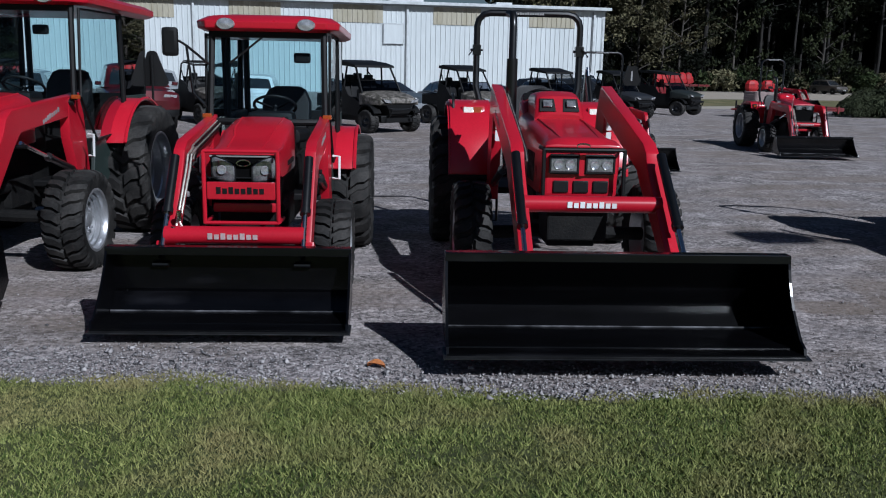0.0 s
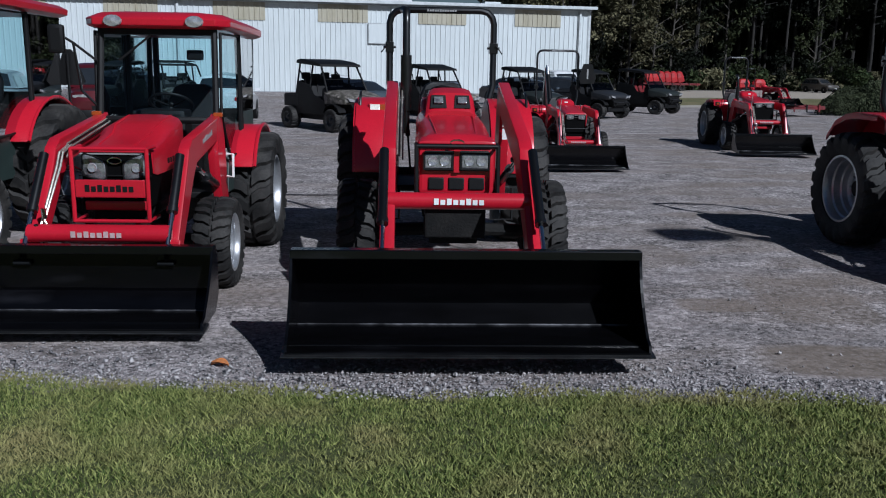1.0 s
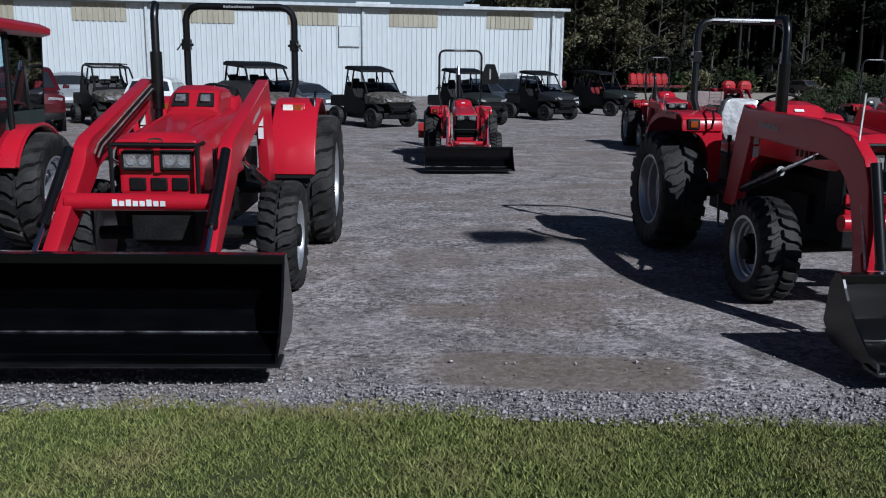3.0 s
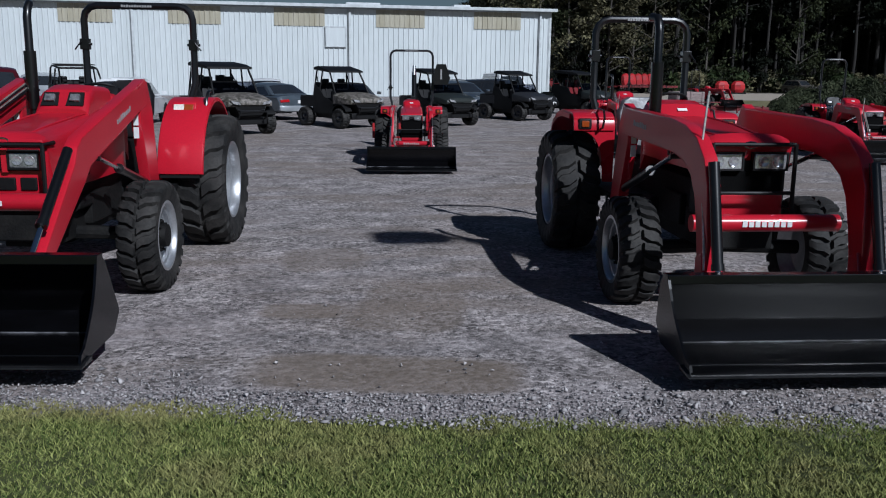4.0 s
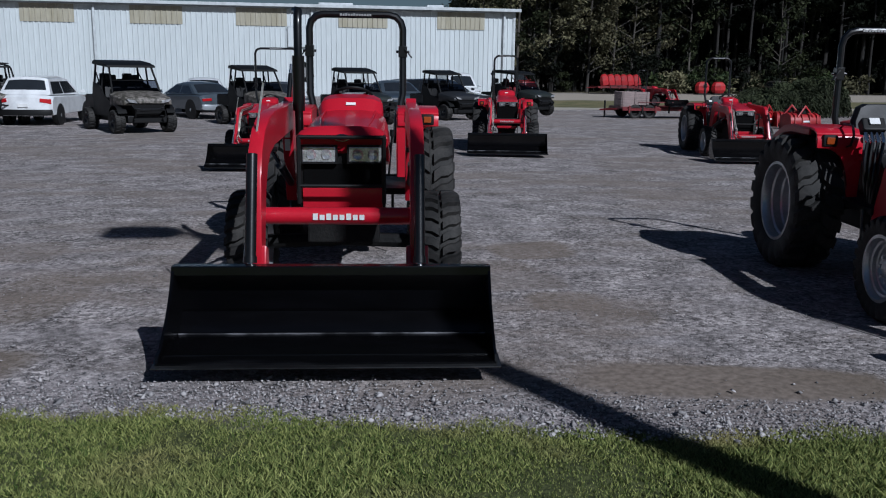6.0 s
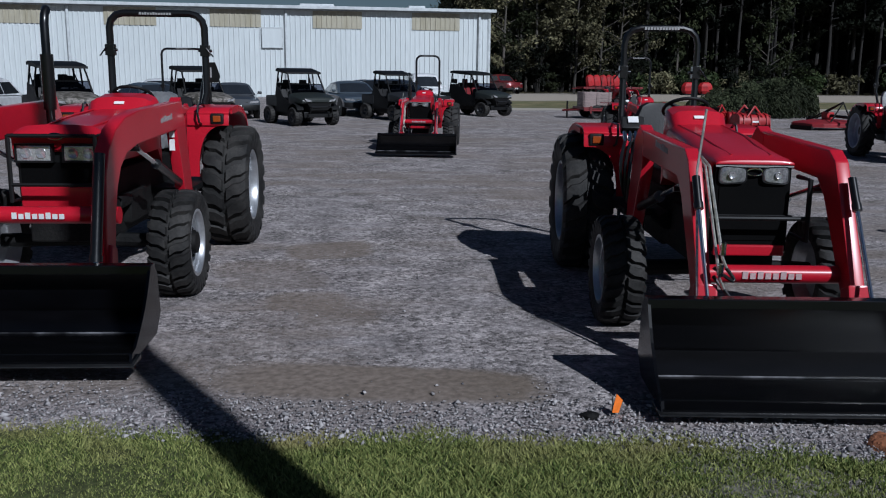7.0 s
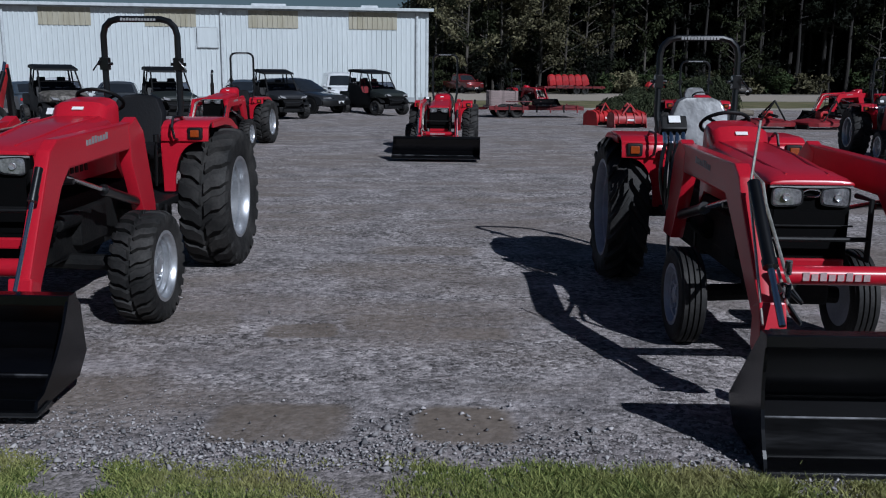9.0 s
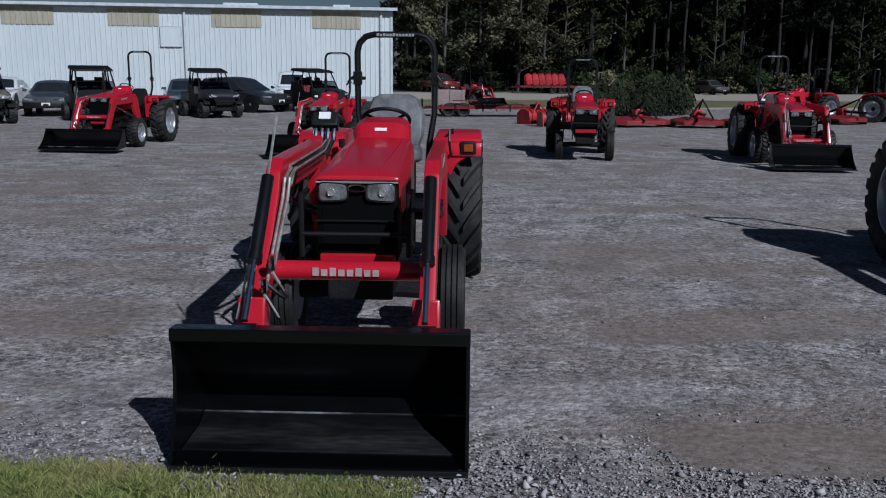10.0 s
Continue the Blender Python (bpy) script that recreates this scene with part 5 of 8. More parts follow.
SPEC_F = make_params(rops_r=0.027, hinge=1.64, fend_low=0.66, fend_f=0.44, guard=(2.62, 0.3, 0.66, 1.02, MATT_BLACK, (0.8,)), wb=1.92, rr=0.6, rw=0.33, rt=0.605, rdx=-0.035, fend_rt=0.66, rk="bar", fr=0.31, fw=0.17, ft=0.53, fk="rib", rim=WHITE_RIM, hw=0.24, hz=1.13, hz2=1.24, rimr=0.66, rimf=0.6, cowl=1.1, hood_low=0.88, grille_z=0.62, fend_w=0.4, fend_z=1.2, rops=(-0.08, 0.325, 2.02, 0.9), seat_mat=PALE_VINYL, seat_label="seat under a loose grey plastic cover", coupler=-1, coupler_at=(0.43, 0.93, 1.33), loader=dict(x=0.43, **straight((1.35, 1.24), (2.62, 1.22), (1.28, (3.94, 0.015), (3.84, 0.59), 0.58, True), 0.19, 0.4), tower=[(1.0, 0.55), (1.25, 0.55), (1.5, 1.0), (1.52, 1.2), (1.36, 1.26), (1.22, 1.15)], curl=((2.84, 1.14), (3.42, 0.52)), split=0.6, lift=((1.2, 0.7), (2.5, 1.0)), tube=(2.92, 0.66, 0.052), label=False, label_f=1.5, label_z=1.1, decal=(1.8, 1.16), fall=0.002, pipes=True))
SPEC_C = make_params(stub=True, hinge=1.99, lamp_z=1.375, fend_round=True, dome=0.04, word=STICKER, wb=2.05, rr=0.66, rw=0.46, rt=0.82, fr=0.445, fw=0.30, ft=0.77, nose=2.8, hw=0.29, hz=1.27, hz2=1.42, cowl=1.05, hood_low=0.86, grille_z=0.86, face="square", scoop=True, fend_w=0.5, fend_f=0.78, fend_z=1.5, fend_low=0.95, lamp="split", rops=(-0.39, 0.56, 2.4, 1.0), rops_low=1.6, stack=(-0.38, 1.35, 1.4, 2.28, 1), seat_z=1.1, badge_d=0.03, badge_f=0.03, guard=(2.88, 0.30, 0.84, 1.22, MATT_BLACK, (0.86, 1.22)), loader=dict(rod=False, x=0.5, thick=0.05, **straight((1.25, 1.66), (2.8, 1.27), (2.13, (4.45, 0.15), (4.1, 0.685), 0.68), 0.22, 0.42), tower=[(0.95, 0.6), (1.2, 0.6), (1.42, 1.3), (1.42, 1.6), (1.2, 1.64), (1.08, 1.4)], curl=((3.02, 1.2), (3.84, 0.5)), curl_x=0.53, split=0.62, lift=((1.2, 0.75), (2.5, 1.12)), tube=(3.2, 0.865, 0.06), label=True, label_f=1.43, label_z=1.45, decal=(1.7, 1.42), fall=0.012, hose_side=-1))
curve_arm = [(1.35, 1.47), (2.65, 1.44), (2.95, 1.41), (3.18, 1.34), (3.34, 1.22), (3.43, 1.05), (3.48, 0.7), (3.5, 0.36), (3.36, 0.34), (3.27, 0.75), (3.2, 0.95), (3.1, 1.08), (2.95, 1.16), (2.7, 1.2), (1.35, 1.24)]
SPEC_D = make_params(stub=True, hinge=1.92, dome=0.07, word=STICKER, wb=2.24, rr=0.60, rw=0.44, rt=0.745, fr=0.415, fw=0.31, ft=0.72, nose=2.7, hw=0.33, hz=1.285, hz2=1.39, cowl=1.15, hood_low=1.05, grille_z=0.72, face="slant", fend_f=0.47, fend_z=1.36, fend_low=0.72, rops=(-0.08, 0.47, 2.3, 1.0), rops_low=1.5, stack=(-0.4, 1.72, 1.4, 2.2, 1), rim=RIM, seat_mat=PALE_VINYL, seat_label="seat under a loose grey plastic cover", badge_d=0.03, badge_f=0.03, guard=(2.8, 0.30, 0.78, 1.265, MATT_BLACK, (0.92, 1.265)), loader=dict(hoses=0, x=0.52, thick=0.046, arm=curve_arm, knee=(3.0, 1.4), tower=[(1.05, 0.6), (1.3, 0.6), (1.55, 1.2), (1.55, 1.42), (1.36, 1.5), (1.25, 1.3)], curl=((3.42, 1.2), (3.64, 0.44)), curl_x=0.53, ram_r=0.036, split=0.86, lift=((1.3, 0.75), (2.7, 1.2)), tube=(3.05, 0.745, 0.06), pin=(3.46, 0.42), label=True, label_f=1.56, label_z=1.35, decal=(1.7, 1.35), fall=0.002, bucket=(1.88, (4.37, 0.12), (3.9, 0.567), 0.66)))
SPEC_B = make_params(lamps=(0.15, 0.085, 0.078, 0.15, 0.025), badge_d=0.1, wb=1.83, rr=0.57, rw=0.42, rt=0.66, fr=0.37, fw=0.29, ft=0.63, nose=2.35, hw=0.26, hz=1.17, hz2=1.36, cowl=1.3, hood_low=0.95, grille_z=0.72, fend_w=0.24, fend_f=0.5, fend_z=1.22, fend_low=0.75, rops=None, cab=dict(roof=2.14, hw=0.535, front=1.02, mid=0.2, rear=-0.62, sill=1.3, mirrors=(-1,)), brand_plate=(2.5, 0.88, 0.25, 0.065), guard=(2.5, 0.27, 0.62, 1.17, RED, (0.64, 1.17)), loader=dict(rod=False, x=0.49, **straight((1.1, 1.35), (2.2, 1.22), (1.66, (3.42, 0.08), (3.02, 0.55), 0.55)), tower=[(0.9, 0.55), (1.15, 0.55), (1.3, 1.0), (1.3, 1.3), (1.1, 1.36), (1.0, 1.15)], curl=((2.42, 1.12), (2.93, 0.45)), split=0.55, lift=((1.05, 0.7), (2.0, 1.0)), tube=(2.78, 0.6, 0.065), label=False, label_f=1.32, label_z=1.18, decal=(1.5, 1.22), fall=0.006, pipes=True, hose_mat=MATT_BLACK))
SPEC_A = make_params(lamps=(0.17, 0.095, 0.085, 0.16, 0.025), badge_d=0.1, wb=1.95, rr=0.68, rw=0.48, rt=0.8, fr=0.44, fw=0.34, ft=0.87, nose=2.7, hw=0.3, hz=1.35, hz2=1.5, cowl=1.4, hood_low=1.05, grille_z=0.8, fend_w=0.28, fend_f=0.55, fend_z=1.4, fend_low=0.85, rops=None, cab=dict(roof=2.36, hw=0.7, front=1.25, mid=0.2, rear=-0.62, sill=1.42, sign=True, mirrors=(-1,)), loader=dict(rod=False, x=0.56, **straight((1.1, 1.5), (2.5, 1.4), (1.83, (4.0, 0.1), (3.6, 0.62), 0.6)), tower=[(0.95, 0.6), (1.2, 0.6), (1.4, 1.1), (1.4, 1.45), (1.15, 1.5), (1.05, 1.3)], curl=((2.74, 1.3), (3.4, 0.5)), lift=((1.15, 0.75), (2.3, 1.12)), tube=(3.15, 0.7, 0.065), label=False, label_f=1.42, label_z=1.3, decal=(1.6, 1.36)))

tractor((-4.42, 11.1), -10.5, SPEC_A, "large red cab tractor with front loader and silver rims", "tractors in the front row")
tractor((-2.11, 9.98), -8.5, SPEC_B, "compact red cab tractor with a black front bucket", "tractors in the front row")
tractor((0.44, 9.95), -8.5, SPEC_C, "red open tractor with a wide black bucket and hood scoop", "tractors in the front row")
tractor((5.54, 9.08), -6, SPEC_D, "red open tractor with curved loader arms and upright exhaust", "tractors in the front row")
tractor((10.18, 7.39), -9.1, SPEC_E, "red open tractor with straight loader arms and black bucket", "tractors in the front row")
tractor((14.92, 6.3), -9.3, SPEC_F, "red two-wheel-drive tractor with ribbed front tyres and narrow bucket", "tractors in the front row")

# ---- further tractors in the lot ----


def small(spec, width, k, tall=2.12, spread=None):
    """The same make in a smaller size: all lengths times k, bucket width in metres."""
    q = dict(spec)
    if q.get("loader"):
        q["loader"] = dict(q["loader"])
        b = q["loader"]["bucket"]
        q["loader"]["bucket"] = (width / k, b[1], b[2], b[3])
    if q.get("rops"):
        r = q["rops"]
        q["rops"], q["rops_low"] = (r[0], spread or r[1], tall / k, r[3]), 1.5
    return q


def far_tractor(o, psi, spec, width, k, label, tall=2.12, spread=None):
    t = tractor(o, psi, small(spec, width, k, tall, spread), label, "tractors further back in the lot")
    t.scale = (k, k, k)
    return t


SPEC_N = dict(SPEC_F, loader=None, rim=WHITE_RIM, coupler=None)
SPEC_S = dict(SPEC_E, coupler=None, stack=None)
SPEC_T = dict(SPEC_S, rim=CAST)
SPEC_P = dict(SPEC_E, coupler=None, hw=0.28, hz=1.33, hz2=1.44, loader=dict(SPEC_E["loader"], tube=(2.8, 0.8, 0.055)), stack=(-0.38, 1.35, 1.3, 2.0, 1))
digger = far_tractor((4.55, 18.7), -8, SPEC_S, 1.55, 0.8, "small red tractor with loader and backhoe", 2.16, 0.54)
far_tractor((9.93, 21.15), -12, SPEC_P, 1.66, 0.84, "red tractor with loader and upright exhaust pipe")
far_tractor((14.62, 19.55), -11, SPEC_E, 1.72, 0.84, "red tractor with loader facing the front row")
far_tractor((19.95, 18.0), -14, SPEC_N, 1.0, 0.95, "red two-wheel-drive tractor without a loader", 2.02)
far_tractor((23.85, 16.95), -14, SPEC_E, 1.4, 0.88, "red loader tractor with a pale worn bucket")
tractor((20.4, 6.15), -10, SPEC_E, "red open tractor at the end of the front row", "tractors in the front row")
far_tractor((34.2, 33.2), -72, SPEC_S, 1.5, 0.9, "red loader tractor standing sideways")
far_tractor((36.6, 32.6), 40, SPEC_S, 1.5, 0.9, "red loader tractor standing sideways")

DARK_RED = surface("dark_red_trailer_paint", (0.16, 0.008, 0.012), 0.55, second=(0.07, 0.007, 0.009), scale=2, grain=30, grit=0.2)

# backhoe of the small tractor: a raised boom with its bucket
hoe = thing("backhoe", pose(4.72, 19.5, ground_z(19.5), 0, 0, -8), "red and black backhoe attachment folded upright", "backhoe")
part("boom", Geo().loft([[(x, y, z) for x, y in ((-w, f - d), (w, f - d), (w, f + d), (-w, f + d))] for f, z, d, w in ((0.42, 0.35, 0.1, 0.05), (0.5, 0.8, 0.13, 0.05), (0.78, 1.3, 0.11, 0.05), (1.02, 1.68, 0.07, 0.04), (1.06, 1.8, 0.035, 0.035))]), DULL_RED, hoe, bevel=0.01)
part("dipper", Geo().loft([[(x, y, z) for x, y in ((-w, f - d), (w, f - d), (w, f + d), (-w, f + d))] for f, z, d, w in ((1.02, 1.72, 0.06, 0.05), (1.1, 1.2, 0.08, 0.055), (1.12, 0.55, 0.05, 0.05))]), BLACK, hoe, bevel=0.01)
part("boom_ram", Geo().tube([(0.0, 0.3, 0.75), (0.0, 0.6, 1.25), (0.0, 0.88, 1.62)], 0.055, 12), BLACK, hoe)
part("ram_rod", Geo().tube([(0.0, 0.87, 1.6), (0.0, 0.98, 1.84)], 0.035, 10), CHROME, hoe, "bright steel ram rod")
part("hoe_bucket", Geo().slab([(-1.2, 0.16), (-0.86, 0.16), (-0.78, 0.42), (-0.95, 0.6), (-1.18, 0.55)], -0.16, 0.16), BLACK, hoe, "black digging bucket", bevel=0.02)
part("sign_back", Geo().loft([[(0.75 + a * 0.23, y, 2.1 + b * 0.25) for a, b in ((-0.5, 1), (0.5, 1), (1, -0.4), (0.75, -1), (-0.75, -1), (-1, -0.4))] for y in (-0.04, -0.01)]), BLACK, digger, "black back of a slow-vehicle sign", smooth=False)
part("sign_bracket", Geo().tube([(0.66, 0.1, 2.05), (0.75, 0.02, 2.05), (0.75, -0.01, 2.1)], 0.016, 8), BLACK, digger)
part("sign_stripe", Geo().box(0.73, 0.77, -0.045, -0.04, 1.97, 2.22), GREY_MARK, digger)
part("mount", Geo().box(-0.9, 0.0, 0.1, 0.3, 0.3, 0.62), DULL_RED, hoe, bevel=0.02)
part("stabiliser", Geo().box(-0.05, 0.03, 0.15, 0.25, 0.0, 0.9), DARK_RED, hoe, bevel=0.01)

# ---- utility vehicles ----
CAMO = surface("camouflage_plastic", (0.055, 0.05, 0.04), 0.55, second=(0.15, 0.135, 0.12), scale=8, grain=18, grit=0.5, spread=(0.47, 0.53))
OLIVE = surface("dark_green_plastic", (0.02, 0.024, 0.022), 0.4, grain=30, coat=0.1, grit=0.1)
CHARCOAL = surface("charcoal_plastic", (0.022, 0.023, 0.026), 0.4, grain=30, coat=0.1, grit=0.1)


def utility(o, psi, hood_mat, label, roof=True, seats=None, k=1.0, e=0.0):
    """A side-by-side: high short hood, open doors with nets, tube cage, half screen, roof and a dump bed."""
    u = thing("utility_vehicle", pose(o[0], o[1], ground_z(o[1], o[0]), 0, 0, psi), label, "utility vehicle", "side-by-side utility vehicles")
    u.scale = (k, k, 0.885 * k)
    for s in (-1, 1):
        wheel(u, "front_tyre", s * 0.66, 1.02, 0.335, 0.25, 0.17, "knob", "shallow", CHARCOAL)
        wheel(u, "rear_tyre", s * 0.66, -0.95 - (e if e < 0.2 else 0.5 * e), 0.335, 0.28, 0.17, "knob", "shallow", CHARCOAL)
        arch = [(1.02 + 0.41 * math.cos(radians(q)), 0.4 + 0.41 * math.sin(radians(q))) for q in range(25, 171, 15)]
        part("mudguard", Geo().strip(arch[::-1], s * 0.62 - 0.12, s * 0.62 + 0.1, -0.03), MATT_BLACK, u)
        cage = [(s * 0.62, -0.7, 1.08), (s * 0.545, -0.3, 1.84), (s * 0.53, -0.22, 1.9), (s * 0.53, 0.42 + e, 1.97), (s * 0.55, 0.52 + e, 1.9), (s * 0.62, 0.62 + e, 1.0), (s * 0.62, 0.62 + e, 0.6)]
        part("cage_side", Geo().tube(cage, 0.027, 8), MATT_BLACK, u)
        part("middle_post", Geo().tube([(s * 0.545, 0.1, 1.88), (s * 0.62, 0.16, 1.2), (s * 0.62, 0.12, 0.6)], 0.024, 8), MATT_BLACK, u)
        part("rear_brace", Geo().tube([(s * 0.56, 0.5 + e, 1.7), (s * 0.6, 0.2, 1.15)], 0.018, 6), MATT_BLACK, u)
        net = Geo().slab([(0.62, 0.45), (0.62, 0.86), (0.36, 0.94), (0.1, 1.02), (-0.1, 1.3), (-0.5 - e, 1.42), (-0.62 - e, 1.0), (-0.62 - e, 0.45)], s * 0.64 - 0.012, s * 0.64 + 0.012)
        part("side_net", net, MATT_BLACK, u, bevel=0.006)
        part("headlight", Geo().loft([[(s * x, y, z) for x, z in ((0.3, 0.85), (0.5, 0.88), (0.56, 0.97), (0.34, 0.93))] for y in (-1.535, -1.4)]), LENS_BRIGHT, u, "clear slanted headlight", bevel=0.01)
        part("shock", Geo().tube([(s * 0.33, -1.08, 0.8), (s * 0.5, -1.02, 0.38)], 0.04, 8), CAST, u)
        part("arm", Geo().tube([(s * 0.22, -1.02, 0.36), (s * 0.58, -1.02, 0.31)], 0.028, 6), CAST, u)
        part("seat_belt_post", Geo().tube([(s * 0.32, 0.22, 1.0), (s * 0.32, 0.28, 1.52)], 0.02, 6), MATT_BLACK, u)
    rings = []
    for f, hw, z0, z1 in ((1.5, 0.5, 0.86, 0.92), (1.45, 0.6, 0.8, 1.0), (1.2, 0.66, 0.8, 1.08), (0.85, 0.69, 0.8, 1.14), (0.64, 0.69, 0.78, 1.17)):
        rings.append([(-hw, -f, z0), (-hw, -f, z1 - 0.08), (-hw * 0.82, -f, z1 - 0.01), (-hw * 0.35, -f, z1 + 0.01), (hw * 0.35, -f, z1 + 0.01), (hw * 0.82, -f, z1 - 0.01), (hw, -f, z1 - 0.08), (hw, -f, z0)])
    part("hood", Geo().loft(rings), hood_mat, u, bevel=0.012)
    part("grille", Geo().loft([[(-0.28, -1.42, 0.5), (0.28, -1.42, 0.5), (0.36, -1.5, 0.66), (0.44, -1.46, 0.85), (-0.44, -1.46, 0.85), (-0.36, -1.5, 0.66)], [(-0.42, -0.7, 0.42), (0.42, -0.7, 0.42), (0.42, -0.7, 0.6), (0.56, -0.7, 0.82), (-0.56, -0.7, 0.82), (-0.42, -0.7, 0.6)]]), MATT_BLACK, u, bevel=0.02)
    part("grille_trim", Geo().tube([(-0.36, -1.49, 0.72), (-0.2, -1.52, 0.69), (0.2, -1.52, 0.69), (0.36, -1.49, 0.72)], 0.012, 6), CHARCOAL, u)
    part("bumper", Geo().tube([(-0.36, -1.46, 0.45), (-0.38, -1.58, 0.52), (-0.36, -1.6, 0.66), (0.36, -1.6, 0.66), (0.38, -1.58, 0.52), (0.36, -1.46, 0.45)], 0.025, 8), MATT_BLACK, u)
    part("chassis", Geo().box(-0.5, 0.5, -1.36, 1.3 + e, 0.29, 0.5), MATT_BLACK, u, bevel=0.03)
    part("dash", Geo().slab([(0.7, 0.62), (0.68, 1.14), (0.54, 1.26), (0.4, 1.2), (0.38, 0.62)], -0.6, 0.6), MATT_BLACK, u, bevel=0.03)
    for x in (-0.3, 0.3):
        st = seat(u, -0.05, 0.84, seats or SEAT_BLACK)
        st.location.x = x
        part("headrest", Geo().box(x - 0.13, x + 0.13, 0.3, 0.39, 1.4, 1.62), seats or SEAT_BLACK, u, bevel=0.04)
    if e > 0.2:
        for x in (-0.3, 0.3):
            seat(u, -0.05 - e - 0.3, 0.9, SEAT_BLACK).location.x = x
            part("headrest", Geo().box(x - 0.13, x + 0.13, 0.6 + e, 0.69 + e, 1.45, 1.66), SEAT_BLACK, u, bevel=0.04)
    part("seat_bulkhead", Geo().slab([(-0.32, 0.6), (-0.4, 1.5), (-0.46, 1.5), (-0.44, 0.6)], -0.58, 0.58), MATT_BLACK, u, bevel=0.02)
    steering(u, 0.3, 1.26, 0.17).location.x = 0.3
    end = 1.32 + (e if e < 0.2 else 0.4 * e)
    bed = Geo().box(-0.66, 0.66, 0.5 + e, end, 0.66, 0.72)
    for a in ((-0.66, -0.61, 0.5 + e, end), (0.61, 0.66, 0.5 + e, end), (-0.61, 0.61, 0.5 + e, 0.54 + e), (-0.61, 0.61, end - 0.04, end)):
        bed.box(*a, 0.72, 1.0)
    part("cargo_bed", bed, MATT_BLACK if hood_mat is CAMO else hood_mat, u)
    part("bed_rail", Geo().tube([(-0.64, 0.52 + e, 1.02), (-0.64, end - 0.02, 1.02), (0.64, end - 0.02, 1.02), (0.64, 0.52 + e, 1.02)], 0.018, 6), MATT_BLACK, u)
    for y, z in ((-0.26, 1.88), (0.1, 1.9), (0.46 + e, 1.97)):
        part("cage_crossbar", Geo().tube([(-0.53, y, z), (0.53, y, z)], 0.024, 8), MATT_BLACK, u)
    if roof:
        part("roof", Geo().slab([(0.4, 1.83), (0.36, 1.9), (0.05, 1.975), (-0.4 - e, 2.05), (-0.58 - e, 2.02), (-0.6 - e, 1.93)], -0.62, 0.62), MATT_BLACK, u, "black plastic roof", bevel=0.012)
        sc = part("half_screen", Geo().add([(-0.6, -0.68, 1.14), (0.6, -0.68, 1.14), (0.575, -0.5, 1.47), (-0.575, -0.5, 1.47)], [(0, 1, 2, 3)]), SMOKED, u, "smoked half windscreen", smooth=False)
        part("screen_rim", Geo().tube([(-0.575, -0.5, 1.47), (0.575, -0.5, 1.47)], 0.014, 6), MATT_BLACK, sc)
    else:
        for x in (-0.35, 0.0, 0.35):
            part("rack_bar", Geo().tube([(x, -0.26, 1.9), (x, 0.45 + e, 1.92)], 0.018, 6), MATT_BLACK, u)
        part("rack_rail", Geo().tube([(-0.5, -0.24, 2.0), (0.5, -0.24, 2.0), (0.5, 0.44 + e, 2.02), (-0.5, 0.44 + e, 2.02)], 0.018, 6, closed=True), MATT_BLACK, u)
    return u


SMOKED = glass("smoked_screen", (0.35, 0.38, 0.48), 0.05, 0.5)
utility((-4.1, 28.9), 27, CAMO, "camouflage utility vehicle with an open roll cage", roof=False, e=0.1)
utility((0.38, 25.85), 29, CAMO, "camouflage-hooded four-seat utility vehicle with a long black roof", e=0.22, k=1.05)
utility((3.68, 28.44), 31, CAMO, "camouflage-hooded utility vehicle with black roof", e=-0.12)
utility((6.85, 29.33), 26, OLIVE, "dark green utility vehicle with black roof", e=-0.12, k=0.98)
utility((10.2, 32.2), 29, CHARCOAL, "charcoal utility vehicle with black roof", e=-0.12, k=0.95)
utility((14.0, 36.2), 35, OLIVE, "dark green four-seat utility vehicle with black roof", seats=DARK_RED, e=0.3)

# ---- parked cars ----


def paint(name, c, metal=0.3):
    return surface(name, c, 0.3, metal, grain=60, coat=0.8, grit=0.04)


WHITE_PAINT, SILVER_PAINT = paint("white_car_paint", (0.72, 0.73, 0.74), 0.0), paint("silver_car_paint", (0.34, 0.36, 0.38))
DARK_PAINT, BLUE_PAINT, WINE_PAINT = paint("dark_grey_car_paint", (0.03, 0.032, 0.036)), paint("blue_grey_car_paint", (0.085, 0.105, 0.125)), paint("dark_red_car_paint", (0.09, 0.008, 0.012))

